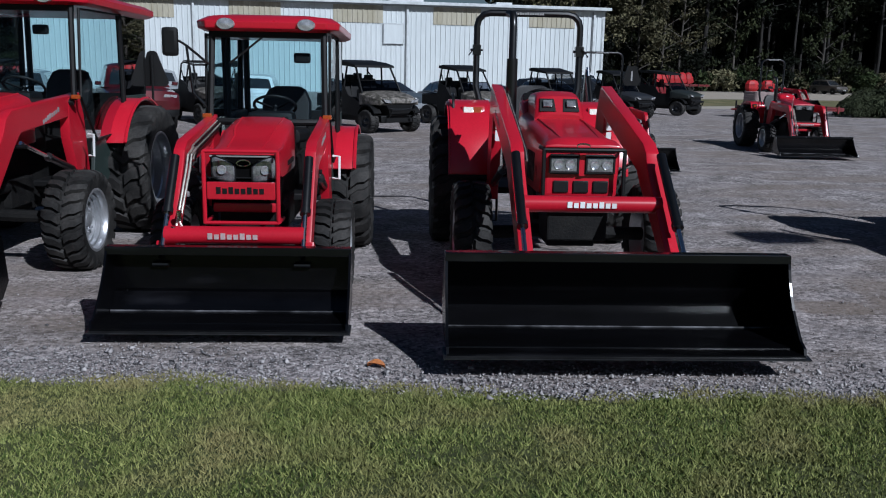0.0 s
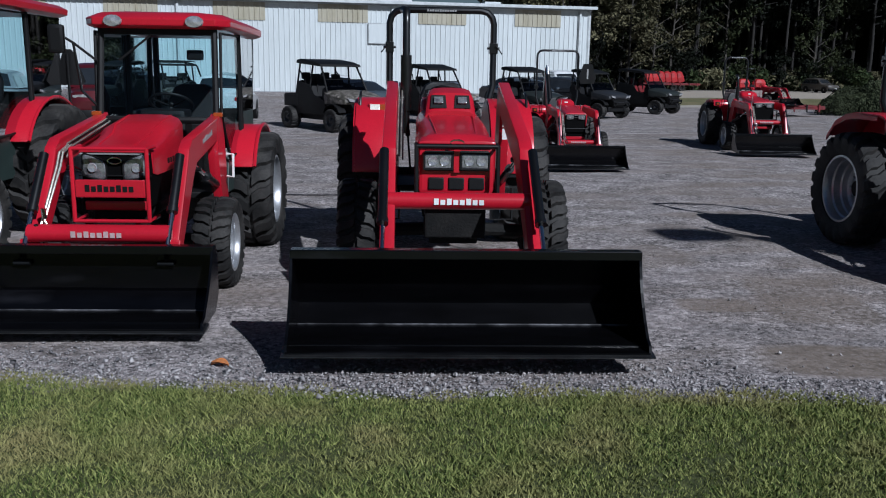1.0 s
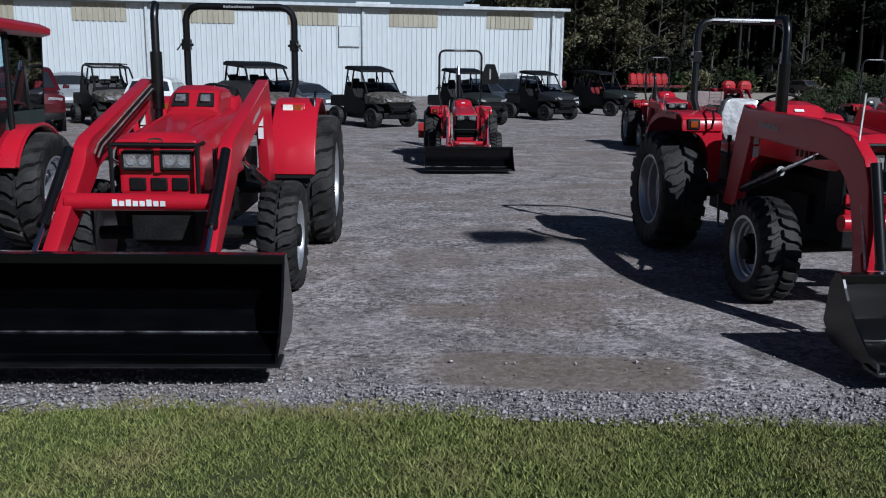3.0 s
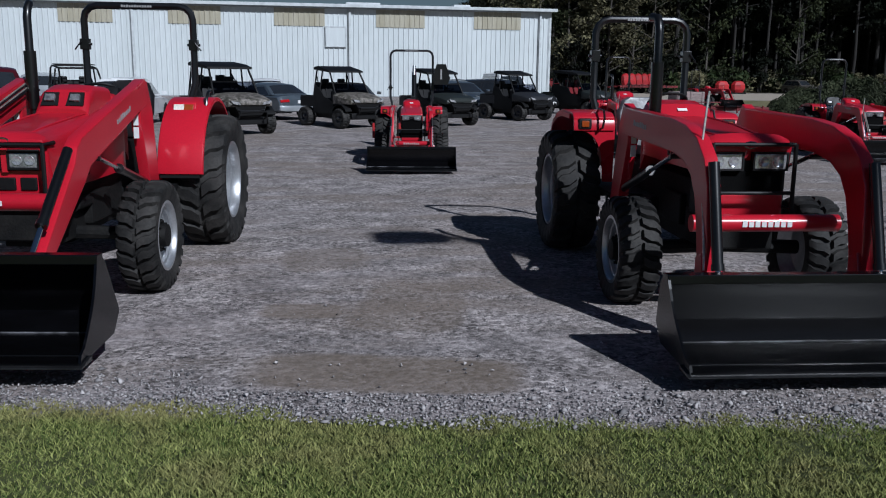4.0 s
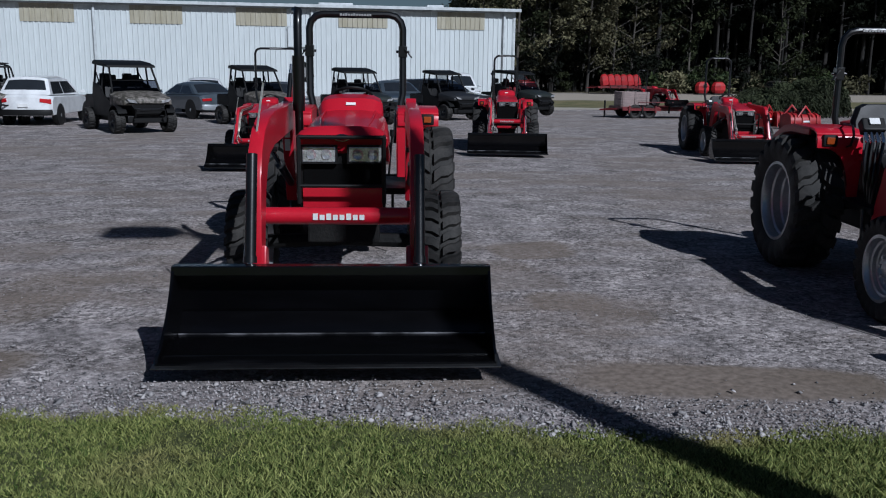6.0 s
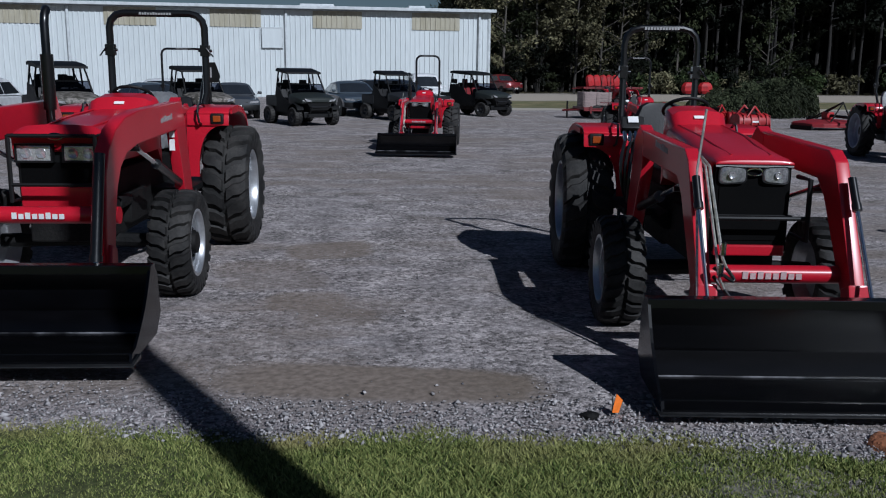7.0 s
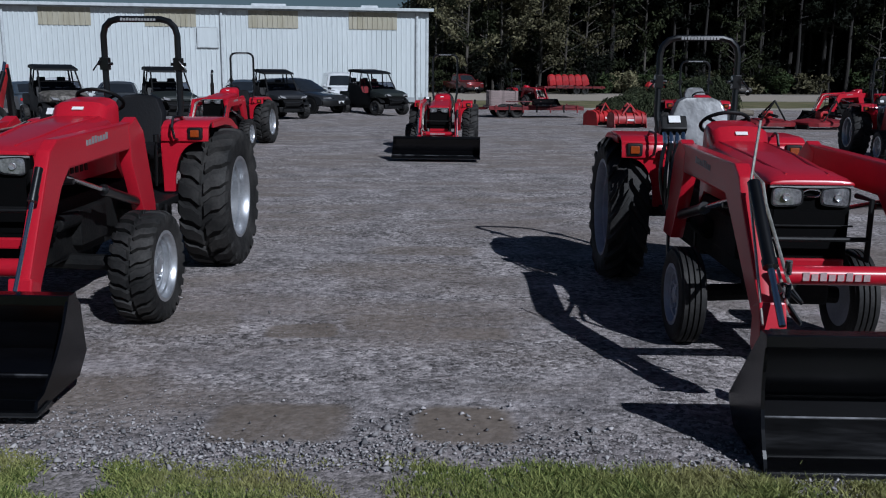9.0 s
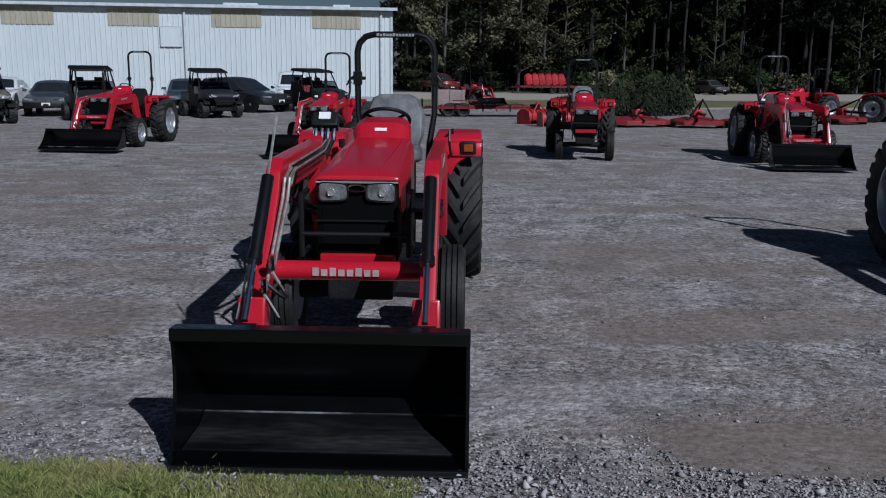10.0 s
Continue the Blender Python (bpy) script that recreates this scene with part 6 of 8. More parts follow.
# side outlines: (forward, z) of the lower body, then of the glasshouse
SHAPES = {
    "suv": ([(2.2, 0.35), (2.25, 0.62), (2.05, 0.9), (0.95, 1.02), (-2.1, 1.06), (-2.25, 0.95), (-2.28, 0.45), (-2.15, 0.32)], [(1.0, 1.02), (0.25, 1.58), (-0.2, 1.66), (-1.75, 1.62), (-2.15, 1.06)], 0.92),
    "sedan": ([(2.25, 0.32), (2.32, 0.55), (2.15, 0.76), (0.85, 0.9), (-1.5, 0.95), (-2.2, 0.93), (-2.35, 0.78), (-2.35, 0.42), (-2.2, 0.3)], [(0.95, 0.9), (0.1, 1.33), (-0.35, 1.38), (-1.05, 1.33), (-1.75, 0.95)], 0.9),
    "wagon": ([(2.25, 0.32), (2.32, 0.55), (2.15, 0.78), (0.95, 0.93), (-2.2, 0.97), (-2.35, 0.85), (-2.38, 0.42), (-2.2, 0.3)], [(1.0, 0.93), (0.2, 1.4), (-0.3, 1.46), (-1.8, 1.42), (-2.28, 0.97)], 0.9),
    "pickup": ([(2.7, 0.5), (2.75, 0.8), (2.6, 1.06), (1.4, 1.14), (-0.6, 1.14), (-0.62, 1.08), (-2.7, 1.08), (-2.72, 0.5)], [(1.35, 1.14), (0.65, 1.72), (0.2, 1.8), (-0.45, 1.78), (-0.6, 1.14)], 0.96),
    "van": ([(2.6, 0.4), (2.65, 0.8), (2.3, 1.1), (1.6, 1.2), (-2.7, 1.2), (-2.75, 0.45)], [(1.7, 1.2), (0.95, 1.95), (0.6, 2.05), (-2.6, 2.05), (-2.7, 1.2)], 0.97),
}


def car(shape, o, psi, material, label, k=1.0, bumper=None):
    """A parked car: a body with bowed ends and tucked sides, a crowned cabin, bent panes, lamps, wheels and mirrors."""
    low, house, hw = SHAPES[shape]
    c = thing(shape if shape in ("pickup", "van") else "car", pose(o[0], o[1], ground_z(o[1], o[0]), 0, 0, psi), label, "van" if shape == "van" else "car", "parked cars")
    c.scale = (k, k, k)
    cx = sum(a for a, _ in low) / len(low)
    ends = max(a for a, _ in low) - cx
    across = (-1, -0.985, -0.93, -0.8, -0.5, 0, 0.5, 0.8, 0.93, 0.985, 1)

    def bowed(u, a, b):
        """The body's skin at the share u of its half width, for one point of the side outline."""
        out = (a - cx) / ends
        a -= 0.2 * out * abs(out) * u * u + 0.08 * out * u ** 10
        b -= 0.05 * u * u * (b > 0.7) + 0.05 * u ** 12 * (b > 0.7) - 0.04 * u ** 12 * (b < 0.5)
        tuck = 0.06 * max(0.0, 0.75 - b) + 0.04 * max(0.0, b - 0.8)
        return ((hw - tuck) * u, -a, b)

    part("body", Geo().loft([[bowed(u, a, b) for a, b in low] for u in across]), material, c)
    gz, top = house[0][1], max(b for _, b in house)
    gx = 0.5 * (house[0][0] + house[-1][0])

    def skin(u, a, b):
        """The cabin's skin: leaning sides, crowned roof, bowed screens."""
        t = (b - gz) / (top - gz)
        return ((hw - 0.06 - 0.2 * t) * u, -(a - 0.12 * (a - gx) / 1.5 * u * u), b - (0.05 * u * u + 0.03 * u ** 10) * t - 0.03 * (1 - t))

    part("cabin", Geo().loft([[skin(u, a, b) for a, b in house] for u in across]), material, c)

    def pane(name, rows):
        """A thin glass plate along two rows of points, standing 9 mm out of the skin."""
        lo, hi = rows
        mid = sum((Vector(q) for q in lo + hi), Vector()) / (len(lo) + len(hi))
        nrm = (Vector(lo[-1]) - Vector(lo[0])).cross(Vector(hi[0]) - Vector(lo[0])).normalized()
        if nrm.dot(mid - Vector((0, -gx, gz - 0.2))) < 0:
            nrm = -nrm
        part(name, Geo().loft([[Vector(p) + nrm * 0.009, Vector(q) + nrm * 0.009, Vector(q) - nrm * 0.02, Vector(p) - nrm * 0.02] for p, q in zip(lo, hi)]), CAR_GLASS, c, "tinted car glass")

    for name, i, j in (("windshield", 0, 1), ("rear_window", -1, -2)):
        (fa, za), (fb, zb) = house[i], house[j]
        low_at, high_at = (0.28, 0.84) if shape in ("suv", "van") and i else (0.12, 0.88)
        us = [0.86 * (q / 5 - 1) for q in range(11)]
        pane(name, [[skin(u * w, fa + q * (fb - fa), za + q * (zb - za)) for u in us] for q, w in ((low_at, 1.0), (high_at, 0.97))])
    z0, z1 = gz + 0.07, gz + 0.8 * (top - gz)

    def along(i, j, z):
        (fa, za), (fb, zb) = house[i], house[j]
        return fa + (fb - fa) * (z - za) / (zb - za)

    fr0, fr1, re0, re1 = along(0, 1, z0) - 0.18, along(0, 1, z1) - 0.12, along(-1, -2, z0) + 0.24, along(-1, -2, z1) + 0.15
    m0 = 0.5 * (fr1 + re1)
    for s in (-1, 1):
        for f0, f1, g1, g0 in ((fr0, fr1, m0 + 0.04, m0 + 0.04), (m0 - 0.04, m0 - 0.04, re1, re0)):
            pane("side_window", [[skin(s, f0, z0), skin(s, g0, z0)], [skin(s, f1, z1), skin(s, g1, z1)]])
        for f in (low[0][0] * 0.62, low[-1][0] * 0.62):
            wheel(c, "tyre", s * (hw - 0.11), f, 0.34, 0.22, 0.23, "rib", "shallow", RIM)
            part("wheel_arch", Geo().tube([(s * (hw - 0.12), -f, 0.34), (s * (hw - 0.002), -f, 0.34)], 0.385, 20), MATT_BLACK, c)
        fz = low[2][1] - 0.12
        fa = along_edge(low, fz, 1)
        part("headlight", Geo().loft([[Vector(bowed(s * u, fa, z)) + Vector((0, d, 0)) for u, z in ((0.52, fz - 0.05), (0.92, fz - 0.02), (0.94, fz + 0.06), (0.56, fz + 0.04))] for d in (-0.03, 0.1)]), LENS_BRIGHT, c, bevel=0.012)
        rz = max(b for a, b in low if a < -1.5) - 0.2
        ra = along_edge(low, rz, -1)
        part("tail_lamp", Geo().loft([[Vector(bowed(s * u, ra, z)) + Vector((0, d, 0)) for u, z in ((0.58, rz - 0.05), (0.95, rz - 0.07), (0.95, rz + 0.1), (0.6, rz + 0.07))] for d in (-0.1, 0.03)]), TAIL_RED, c, "red tail lamp", bevel=0.012)
        part("door_mirror", Geo().loft([[(s * (hw + 0.09) + q * x, -house[0][0] + 0.16 + y, gz + 0.08 + q * z) for x, z in ((-0.09, -0.05), (0.08, -0.06), (0.1, 0.04), (-0.06, 0.06))] for y, q in ((-0.06, 0.6), (0.0, 1.0), (0.05, 1.0))]), material, c, bevel=0.01)
    front, back = low[1][0], min(a for a, _ in low)
    part("grille", Geo().loft([[Vector(bowed(u, along_edge(low, z, 1), z)) + Vector((0, d, 0)) for u, z in ((-0.42, 0.5), (0.42, 0.5), (0.46, 0.66), (-0.46, 0.66))] for d in (-0.012, 0.1)]), MATT_BLACK, c, smooth=False)
    part("number_plate", Geo().box(-0.16, 0.16, -front - 0.03, -front + 0.01, 0.42, 0.53), STICKER, c)
    part("rear_plate", Geo().box(-0.16, 0.16, -back - 0.01, -back + 0.025, 0.62, 0.74), STICKER, c)
    for name, a0, d, m in (("front_bumper", front, -1, MATT_BLACK), ("rear_bumper", back, 1, bumper or (MATT_BLACK if shape == "suv" else material))):
        part(name, Geo().loft([[Vector(bowed(u, a0, z)) + Vector((0, d * y, 0)) for y, z in ((0.03, 0.34), (0.045, 0.45), (0.02, 0.54), (-0.12, 0.54), (-0.12, 0.34))] for u in across[1:-1]]), m, c)
    return c


def along_edge(low, z, side):
    """How far forward (side 1) or back (side -1) the side outline reaches at height z."""
    best = 0.0
    for (a, b), (p, q) in zip(low, low[1:] + low[:1]):
        if min(b, q) <= z <= max(b, q) and b != q:
            f = a + (p - a) * (z - b) / (q - b)
            best = max(best, f * side)
    return best * side


car("suv", (-2.65, 29.4), 175, WHITE_PAINT, "white compact sport utility car seen from behind", 0.86)
car("sedan", (1.35, 33.0), 215, BLUE_PAINT, "blue-grey saloon with silver bumper and red tail lamps", 0.9, SILVER_PAINT)
car("sedan", (1.3, 37.5), 5, WHITE_PAINT, "white saloon behind the row of vehicles", 0.95)
car("sedan", (4.42, 33.7), 8, paint("charcoal_car_paint", (0.085, 0.09, 0.097)), "charcoal grey coupe facing the lot", 0.9)
car("sedan", (8.9, 35.9), 12, BLUE_PAINT, "dark blue saloon beside the utility vehicles", 0.95)
car("wagon", (11.0, 36.6), 48, DARK_PAINT, "dark grey estate car behind the utility vehicles", 0.95)
car("van", (12.75, 43.6), 5, WHITE_PAINT, "white van parked by the building", 0.78)
car("pickup", (-6.1, 27.6), 15, WINE_PAINT, "dark red pickup truck behind the cab tractors", 0.95)
car("wagon", (-9.5, 30.5), 185, SILVER_PAINT, "silver estate car parked by the building")
car("suv", (-6.3, 34.2), 190, SILVER_PAINT, "silver sport utility car parked by the building", 0.9)
car("sedan", (9.9, 40.3), 25, DARK_PAINT, "dark saloon behind the utility vehicles", 0.95)
car("pickup", (24.6, 80.0), 22, paint("faded_red_paint", (0.15, 0.012, 0.015)), "red pickup truck beyond the far road", 0.95)
car("suv", (49.6, 77.6), 14, paint("brown_grey_car_paint", (0.1, 0.09, 0.08)), "grey-brown four-wheel-drive car under the trees", 0.8)

# ---- trailer with a tractor and a crate ----
WOOD = surface("pale_crate_wood", (0.26, 0.2, 0.19), 0.8, second=(0.2, 0.16, 0.15), scale=3, grain=30, stretch=(1, 1, 6), grit=0.15, bump=0.1, vary=0.15)


def flatbed(o, psi, length, label, axles=None, sink=0.0):
    t = thing("flatbed_trailer", pose(o[0], o[1], ground_z(o[1], o[0]), 0, 0, psi), label, "trailer")
    h = length / 2
    part("deck", Geo().box(-h, h, -1.0, 1.0, 0.58 - sink, 0.68 - sink), DARK_RED, t, bevel=0.01)
    for s in (-1, 1):
        part("side_rail", Geo().box(-h, h, s * 1.02 - 0.03, s * 1.02 + 0.03, 0.52 - sink, 0.64 - sink), DARK_RED, t, bevel=0.01)
        for i in range(7):
            part("stake", Geo().box(-h + 0.3 + i * (2 * h - 0.6) / 6 - 0.03, -h + 0.3 + i * (2 * h - 0.6) / 6 + 0.03, s * 1.07 - 0.02, s * 1.07 + 0.02, 0.42 - sink, 0.74 - sink), MATT_BLACK if i % 2 else DARK_RED, t)
        for x in axles or (-h * 0.45, -h * 0.45 + 0.75):
            w = wheel(t, "trailer_tyre", 0.2, 0, 0.3, 0.2, 0.17, "rib", "shallow", CAST)
            w.matrix_basis = pose(x, s * 0.92, 0.29, 0, 0, 90 * -s)
        part("mudguard", Geo().box(-h * 0.45 - 0.4, -h * 0.45 + 1.15, s * 0.92 - 0.12, s * 0.92 + 0.12, 0.74 - sink * 0.3, 0.78 - sink * 0.3), DARK_RED, t, bevel=0.02)
        part("tie_rail", Geo().tube([(-h + 0.2, s * 1.06, 0.62 - sink), (h - 0.1, s * 1.06, 0.62 - sink)], 0.015, 6), DARK_RED, t)
    part("drawbar", Geo().tube([(-h, -0.5, 0.56 - sink), (-h - 0.7, 0, 0.52 - sink), (-h, 0.5, 0.56 - sink)], 0.04, 8), DARK_RED, t)
    part("jack", Geo().tube([(-h - 0.5, 0, 0.0), (-h - 0.5, 0, 0.75)], 0.04, 8), MATT_BLACK, t)
    return t


flatbed((21.25, 38.5), -3, 4.2, "small dark red flatbed trailer carrying a crate and tractor", (-1.5, -0.85), 0.18)
DECK = 0.5 + ground_z(38.5, 21)
crate = thing("crate", pose(19.85, 38.5, DECK, 0, 0, -3), "pale pinkish slatted crate on the trailer", "crate")
for s in (-1, 1):
    for i in range(5):
        part("board", Geo().box(-0.62, 0.62, s * 0.55 - 0.012, s * 0.55 + 0.012, 0.005 + i * 0.13, 0.128 + i * 0.13), WOOD, crate, bevel=0.004)
        part("end_board", Geo().box(s * 0.63 - 0.012, s * 0.63 + 0.012, -0.535, 0.535, 0.005 + i * 0.13, 0.128 + i * 0.13), WOOD, crate, bevel=0.004)
    for x in (-0.55, 0.0, 0.55):
        part("upright", Geo().box(x - 0.04, x + 0.04, s * 0.575 - 0.012, s * 0.575 + 0.012, 0.0, 0.66), WOOD, crate)
load = far_tractor((20.75, 39.35), 24, SPEC_T, 1.35, 0.6, "small red loader tractor carried on the trailer", 1.62, 0.46)
load.location.z = DECK

# ---- mowers and implements ----


CUTTER_RED = surface("dusty_red_paint", (0.24, 0.013, 0.02), 0.55, second=(0.15, 0.011, 0.014), scale=2.5, grain=30, grit=0.2, vary=0.15)


def cutter(o, psi, w, label):
    """A rotary cutter: a low red deck with an A-frame hitch, gearbox and tail wheel."""
    c = thing("rotary_cutter", pose(o[0], o[1], ground_z(o[1], o[0]), 0, 0, psi), label, "mower", "red rotary cutters")
    d = Geo().loft([[(x * k * w / 2, y * k * 0.75, z) for x, y in ((-1, -0.7), (-0.7, -1), (0.7, -1), (1, -0.7), (1, 0.8), (0.4, 1), (-0.4, 1), (-1, 0.8))] for k, z in ((1, 0.1), (1, 0.22), (0.92, 0.26), (0.45, 0.34))])
    part("deck", d, CUTTER_RED, c, bevel=0.01)
    part("gearbox", Geo().box(-0.15, 0.15, -0.15, 0.15, 0.34, 0.6), DULL_RED, c, bevel=0.04)
    for s in (-1, 1):
        part("hitch_arm", Geo().tube([(s * 0.4, -0.7, 0.3), (0, -0.72, 0.95), (s * 0.1, 0.7, 0.36)], 0.03, 6), CAST, c)
        part("skid", Geo().box(s * w / 2 - 0.03, s * w / 2 + 0.03, -0.55, 0.6, 0.0, 0.14), CAST, c)
    part("drive_shaft", Geo().tube([(0, -0.15, 0.48), (0, -1.1, 0.45)], 0.05, 8), MATT_BLACK, c)
    tw = wheel(c, "tail_wheel", 0.1, -1.05, 0.2, 0.12, 0.1, "rib", "shallow", CAST)
    part("tail_fork", Geo().tube([(0, 0.6, 0.36), (0, 0.95, 0.42), (0.0, 1.05, 0.2)], 0.03, 6), CAST, c)
    return c


cutter((24.95, 28.4), 6, 2.0, "low red rotary cutter lying on the gravel")
cutter((26.9, 27.9), -12, 1.6, "red rotary cutter with a raised hitch frame")
cutter((28.7, 27.6), 5, 1.7, "low red rotary cutter lying on the gravel")
cutter((33.8, 30.6), 20, 1.5, "red rotary cutter near the trees")


def tiller(o, psi, w, label):
    """A soil tiller: hooded red drum box with ribs and a three-point frame."""
    c = thing("tiller", pose(o[0], o[1], ground_z(o[1], o[0]), 0, 0, psi), label, "implement", "red soil implements")
    part("drum_hood", Geo().slab([(-0.33, 0.16), (-0.37, 0.34), (-0.33, 0.48), (-0.22, 0.58), (-0.06, 0.63), (0.1, 0.62), (0.24, 0.55), (0.33, 0.43), (0.36, 0.28), (0.33, 0.16)], -w / 2, w / 2), DULL_RED, c, bevel=0.02)
    for i in range(4):
        x = -w / 2 + (i + 0.5) * w / 4
        part("rib", Geo().slab([(0.3, 0.1), (0.42, 0.2), (0.34, 0.56), (0.05, 0.68), (0.05, 0.62)], x - 0.015, x + 0.015), DULL_RED, c)
    for s in (-1, 1):
        part("mast", Geo().tube([(s * 0.35, -0.3, 0.5), (0, -0.25, 0.92), (s * 0.2, 0.3, 0.55)], 0.035, 6), DULL_RED, c)
        part("end_plate", Geo().slab([(-0.42, 0.0), (-0.42, 0.45), (-0.2, 0.62), (0.3, 0.55), (0.42, 0.0)], s * w / 2 - 0.012, s * w / 2 + 0.012), DULL_RED, c)
    part("rotor", Geo().tube([(-w / 2 + 0.02, 0, 0.2), (w / 2 - 0.02, 0, 0.2)], 0.2, 14), CAST, c, "dark toothed rotor")
    part("decal", Geo().box(-0.14, 0.14, -0.385, -0.372, 0.28, 0.35), STICKER, c)
    part("gearbox", Geo().box(-0.13, 0.13, -0.2, 0.16, 0.6, 0.82), CAST, c, bevel=0.03)
    c.scale = (0.85, 0.85, 0.85)
    return c


tiller((21.85, 30.5), 30, 1.2, "red soil tiller with a three-point frame")
tiller((22.15, 28.5), 4, 1.35, "red soil tiller standing on the gravel")
tiller((22.7, 30.2), -10, 1.2, "red soil tiller with a three-point frame")

flatbed((34.3, 78.0), 2, 5.6, "dark flatbed trailer loaded with red spreaders", (0.2, 1.0))
for i in range(6):
    x, y = 32.6 + 0.6 * i, 78.0
    sp = thing("spreader", pose(x, y, ground_z(y, x) + 0.68, 0, 0, 10), "red cone spreader standing on the trailer", "implement", "red spreaders")
    part("hopper", Geo().loft([[(r * math.cos(a), 0.8 * r * math.sin(a), z) for a in (2 * math.pi * j / 8 for j in range(8))] for r, z in ((0.24, 0.0), (0.46, 0.12), (0.44, 0.55), (0.34, 0.95), (0.15, 1.08))]), DULL_RED, sp, at=pose(0, 0, 0, 0, -14, 0), smooth=False)
    part("foot_plate", Geo().box(-0.22, 0.22, -0.22, 0.22, -0.0, 0.03), CAST, sp)
for x in (41.9, 43.5):
    sp = thing("spreader", pose(x, 78, ground_z(78, x), 0, 0, 0), "large red spreader with a rounded hopper", "implement", "red spreaders")
    part("hopper", Geo().loft([[(r * math.cos(a), 0.7 * r * math.sin(a), z) for a in (2 * math.pi * j / 8 for j in range(8))] for r, z in ((0.5, 0.12), (0.7, 0.4), (0.7, 0.8), (0.5, 1.08), (0.3, 1.16))]), DULL_RED, sp, smooth=False)
    part("foot_plate", Geo().box(-0.6, 0.6, -0.5, 0.5, 0.0, 0.12), CAST, sp)

# a pale log by the shrubs
solid("log", Geo().tube([(0, 0, 0.16), (0.5, -0.1, 0.17), (1.3, -0.3, 0.12)], [0.2, 0.19, 0.14], 10), surface("weathered_log", (0.2, 0.17, 0.13), 0.9, second=(0.12, 0.1, 0.08), scale=4, grain=30, bump=0.3), "weathered grey log beside the low shrubs", "log", m=pose(31.6, 41.0, ground_z(41, 31.6)))

# ---- trees, shrubs and lawn ----
PALE_BARK = surface("pale_grey_bark", (0.03, 0.027, 0.023), 0.9, second=(0.085, 0.075, 0.062), scale=2.5, grain=18, stretch=(3, 3, 0.5), bump=0.5, vary=0.3)
# bark darkened towards black: the wood's shade is put into its colour
BARK = surface("shade_dark_bark", (0.008, 0.007, 0.006), 0.9, second=(0.021, 0.018, 0.0155), scale=2.5, grain=18, stretch=(3, 3, 0.5), bump=0.5, vary=0.3)


def leaf_material(name, a, b):
    """Leaves that differ clump by clump and from tree to tree."""
    m = bpy.data.materials.new(name)
    m.use_nodes = True
    t = m.node_tree
    L, N = t.links.new, t.nodes.new
    bs = t.nodes["Principled BSDF"]
    bs.inputs["Roughness"].default_value = 0.7
    bs.inputs["Specular IOR Level"].default_value = 0.12
    isl, info = N("ShaderNodeNewGeometry"), N("ShaderNodeObjectInfo")
    mx, hv, mr = N("ShaderNodeMix"), N("ShaderNodeHueSaturation"), N("ShaderNodeMapRange")
    mx.data_type = "RGBA"
    mx.inputs["A"].default_value, mx.inputs["B"].default_value = (*a, 1), (*b, 1)
    L(isl.outputs["Random Per Island"], mx.inputs["Factor"])
    mr.inputs["To Min"].default_value, mr.inputs["To Max"].default_value = 0.55, 1.35
    L(info.outputs["Random"], mr.inputs["Value"])
    L(mx.outputs["Result"], hv.inputs["Color"])
    L(mr.outputs[0], hv.inputs["Value"])
    L(hv.outputs[0], bs.inputs["Base Color"])
    return m


# near-black needles, the dimness under the trees is put into the colour
PINE = leaf_material("shade_dark_needles", (0.0024, 0.0036, 0.002), (0.008, 0.0108, 0.0054))
BROAD = leaf_material("broad_leaves", (0.01, 0.014, 0.006), (0.033, 0.038, 0.017))
DRY = leaf_material("autumn_leaves", (0.065, 0.062, 0.035), (0.17, 0.157, 0.088))
BRUSH = leaf_material("dense_brush_leaves", (0.015, 0.021, 0.01), (0.048, 0.055, 0.028))
SHRUB = leaf_material("shrub_leaves", (0.014, 0.025, 0.009), (0.05, 0.065, 0.026))


def leaf_cloud(rng, centres, radii, n, size):
    """Many small pointed leaf clumps round the given centres, as one mesh."""
    k = rng.integers(0, len(centres), n)
    c, r = np.array(centres)[k], np.array(radii)[k][:, None]
    d = rng.normal(size=(n, 3))
    d /= np.linalg.norm(d, axis=1)[:, None]
    p = c + d * r * rng.uniform(0.35, 1.0, (n, 1)) * np.array((1, 1, 0.75))
    u = rng.normal(size=(n, 3))
    u /= np.linalg.norm(u, axis=1)[:, None]
    w = np.cross(u, rng.normal(size=(n, 3)))
    w /= np.linalg.norm(w, axis=1)[:, None]
    s = size * rng.uniform(0.5, 1.3, (n, 1))
    q = np.stack([p - u * s, p + w * s * 0.45, p + u * s * 1.1, p - w * s * 0.4], 1).reshape(-1, 3)
    g = Geo()
    g.v = q.tolist()
    g.f = [(4 * i, 4 * i + 1, 4 * i + 2, 4 * i + 3) for i in range(n)]
    return g


def plain_mesh(name, g, material):
    me = bpy.data.meshes.new(name)
    me.from_pydata(g.v, [], g.f)
    me.materials.append(material)
    return me


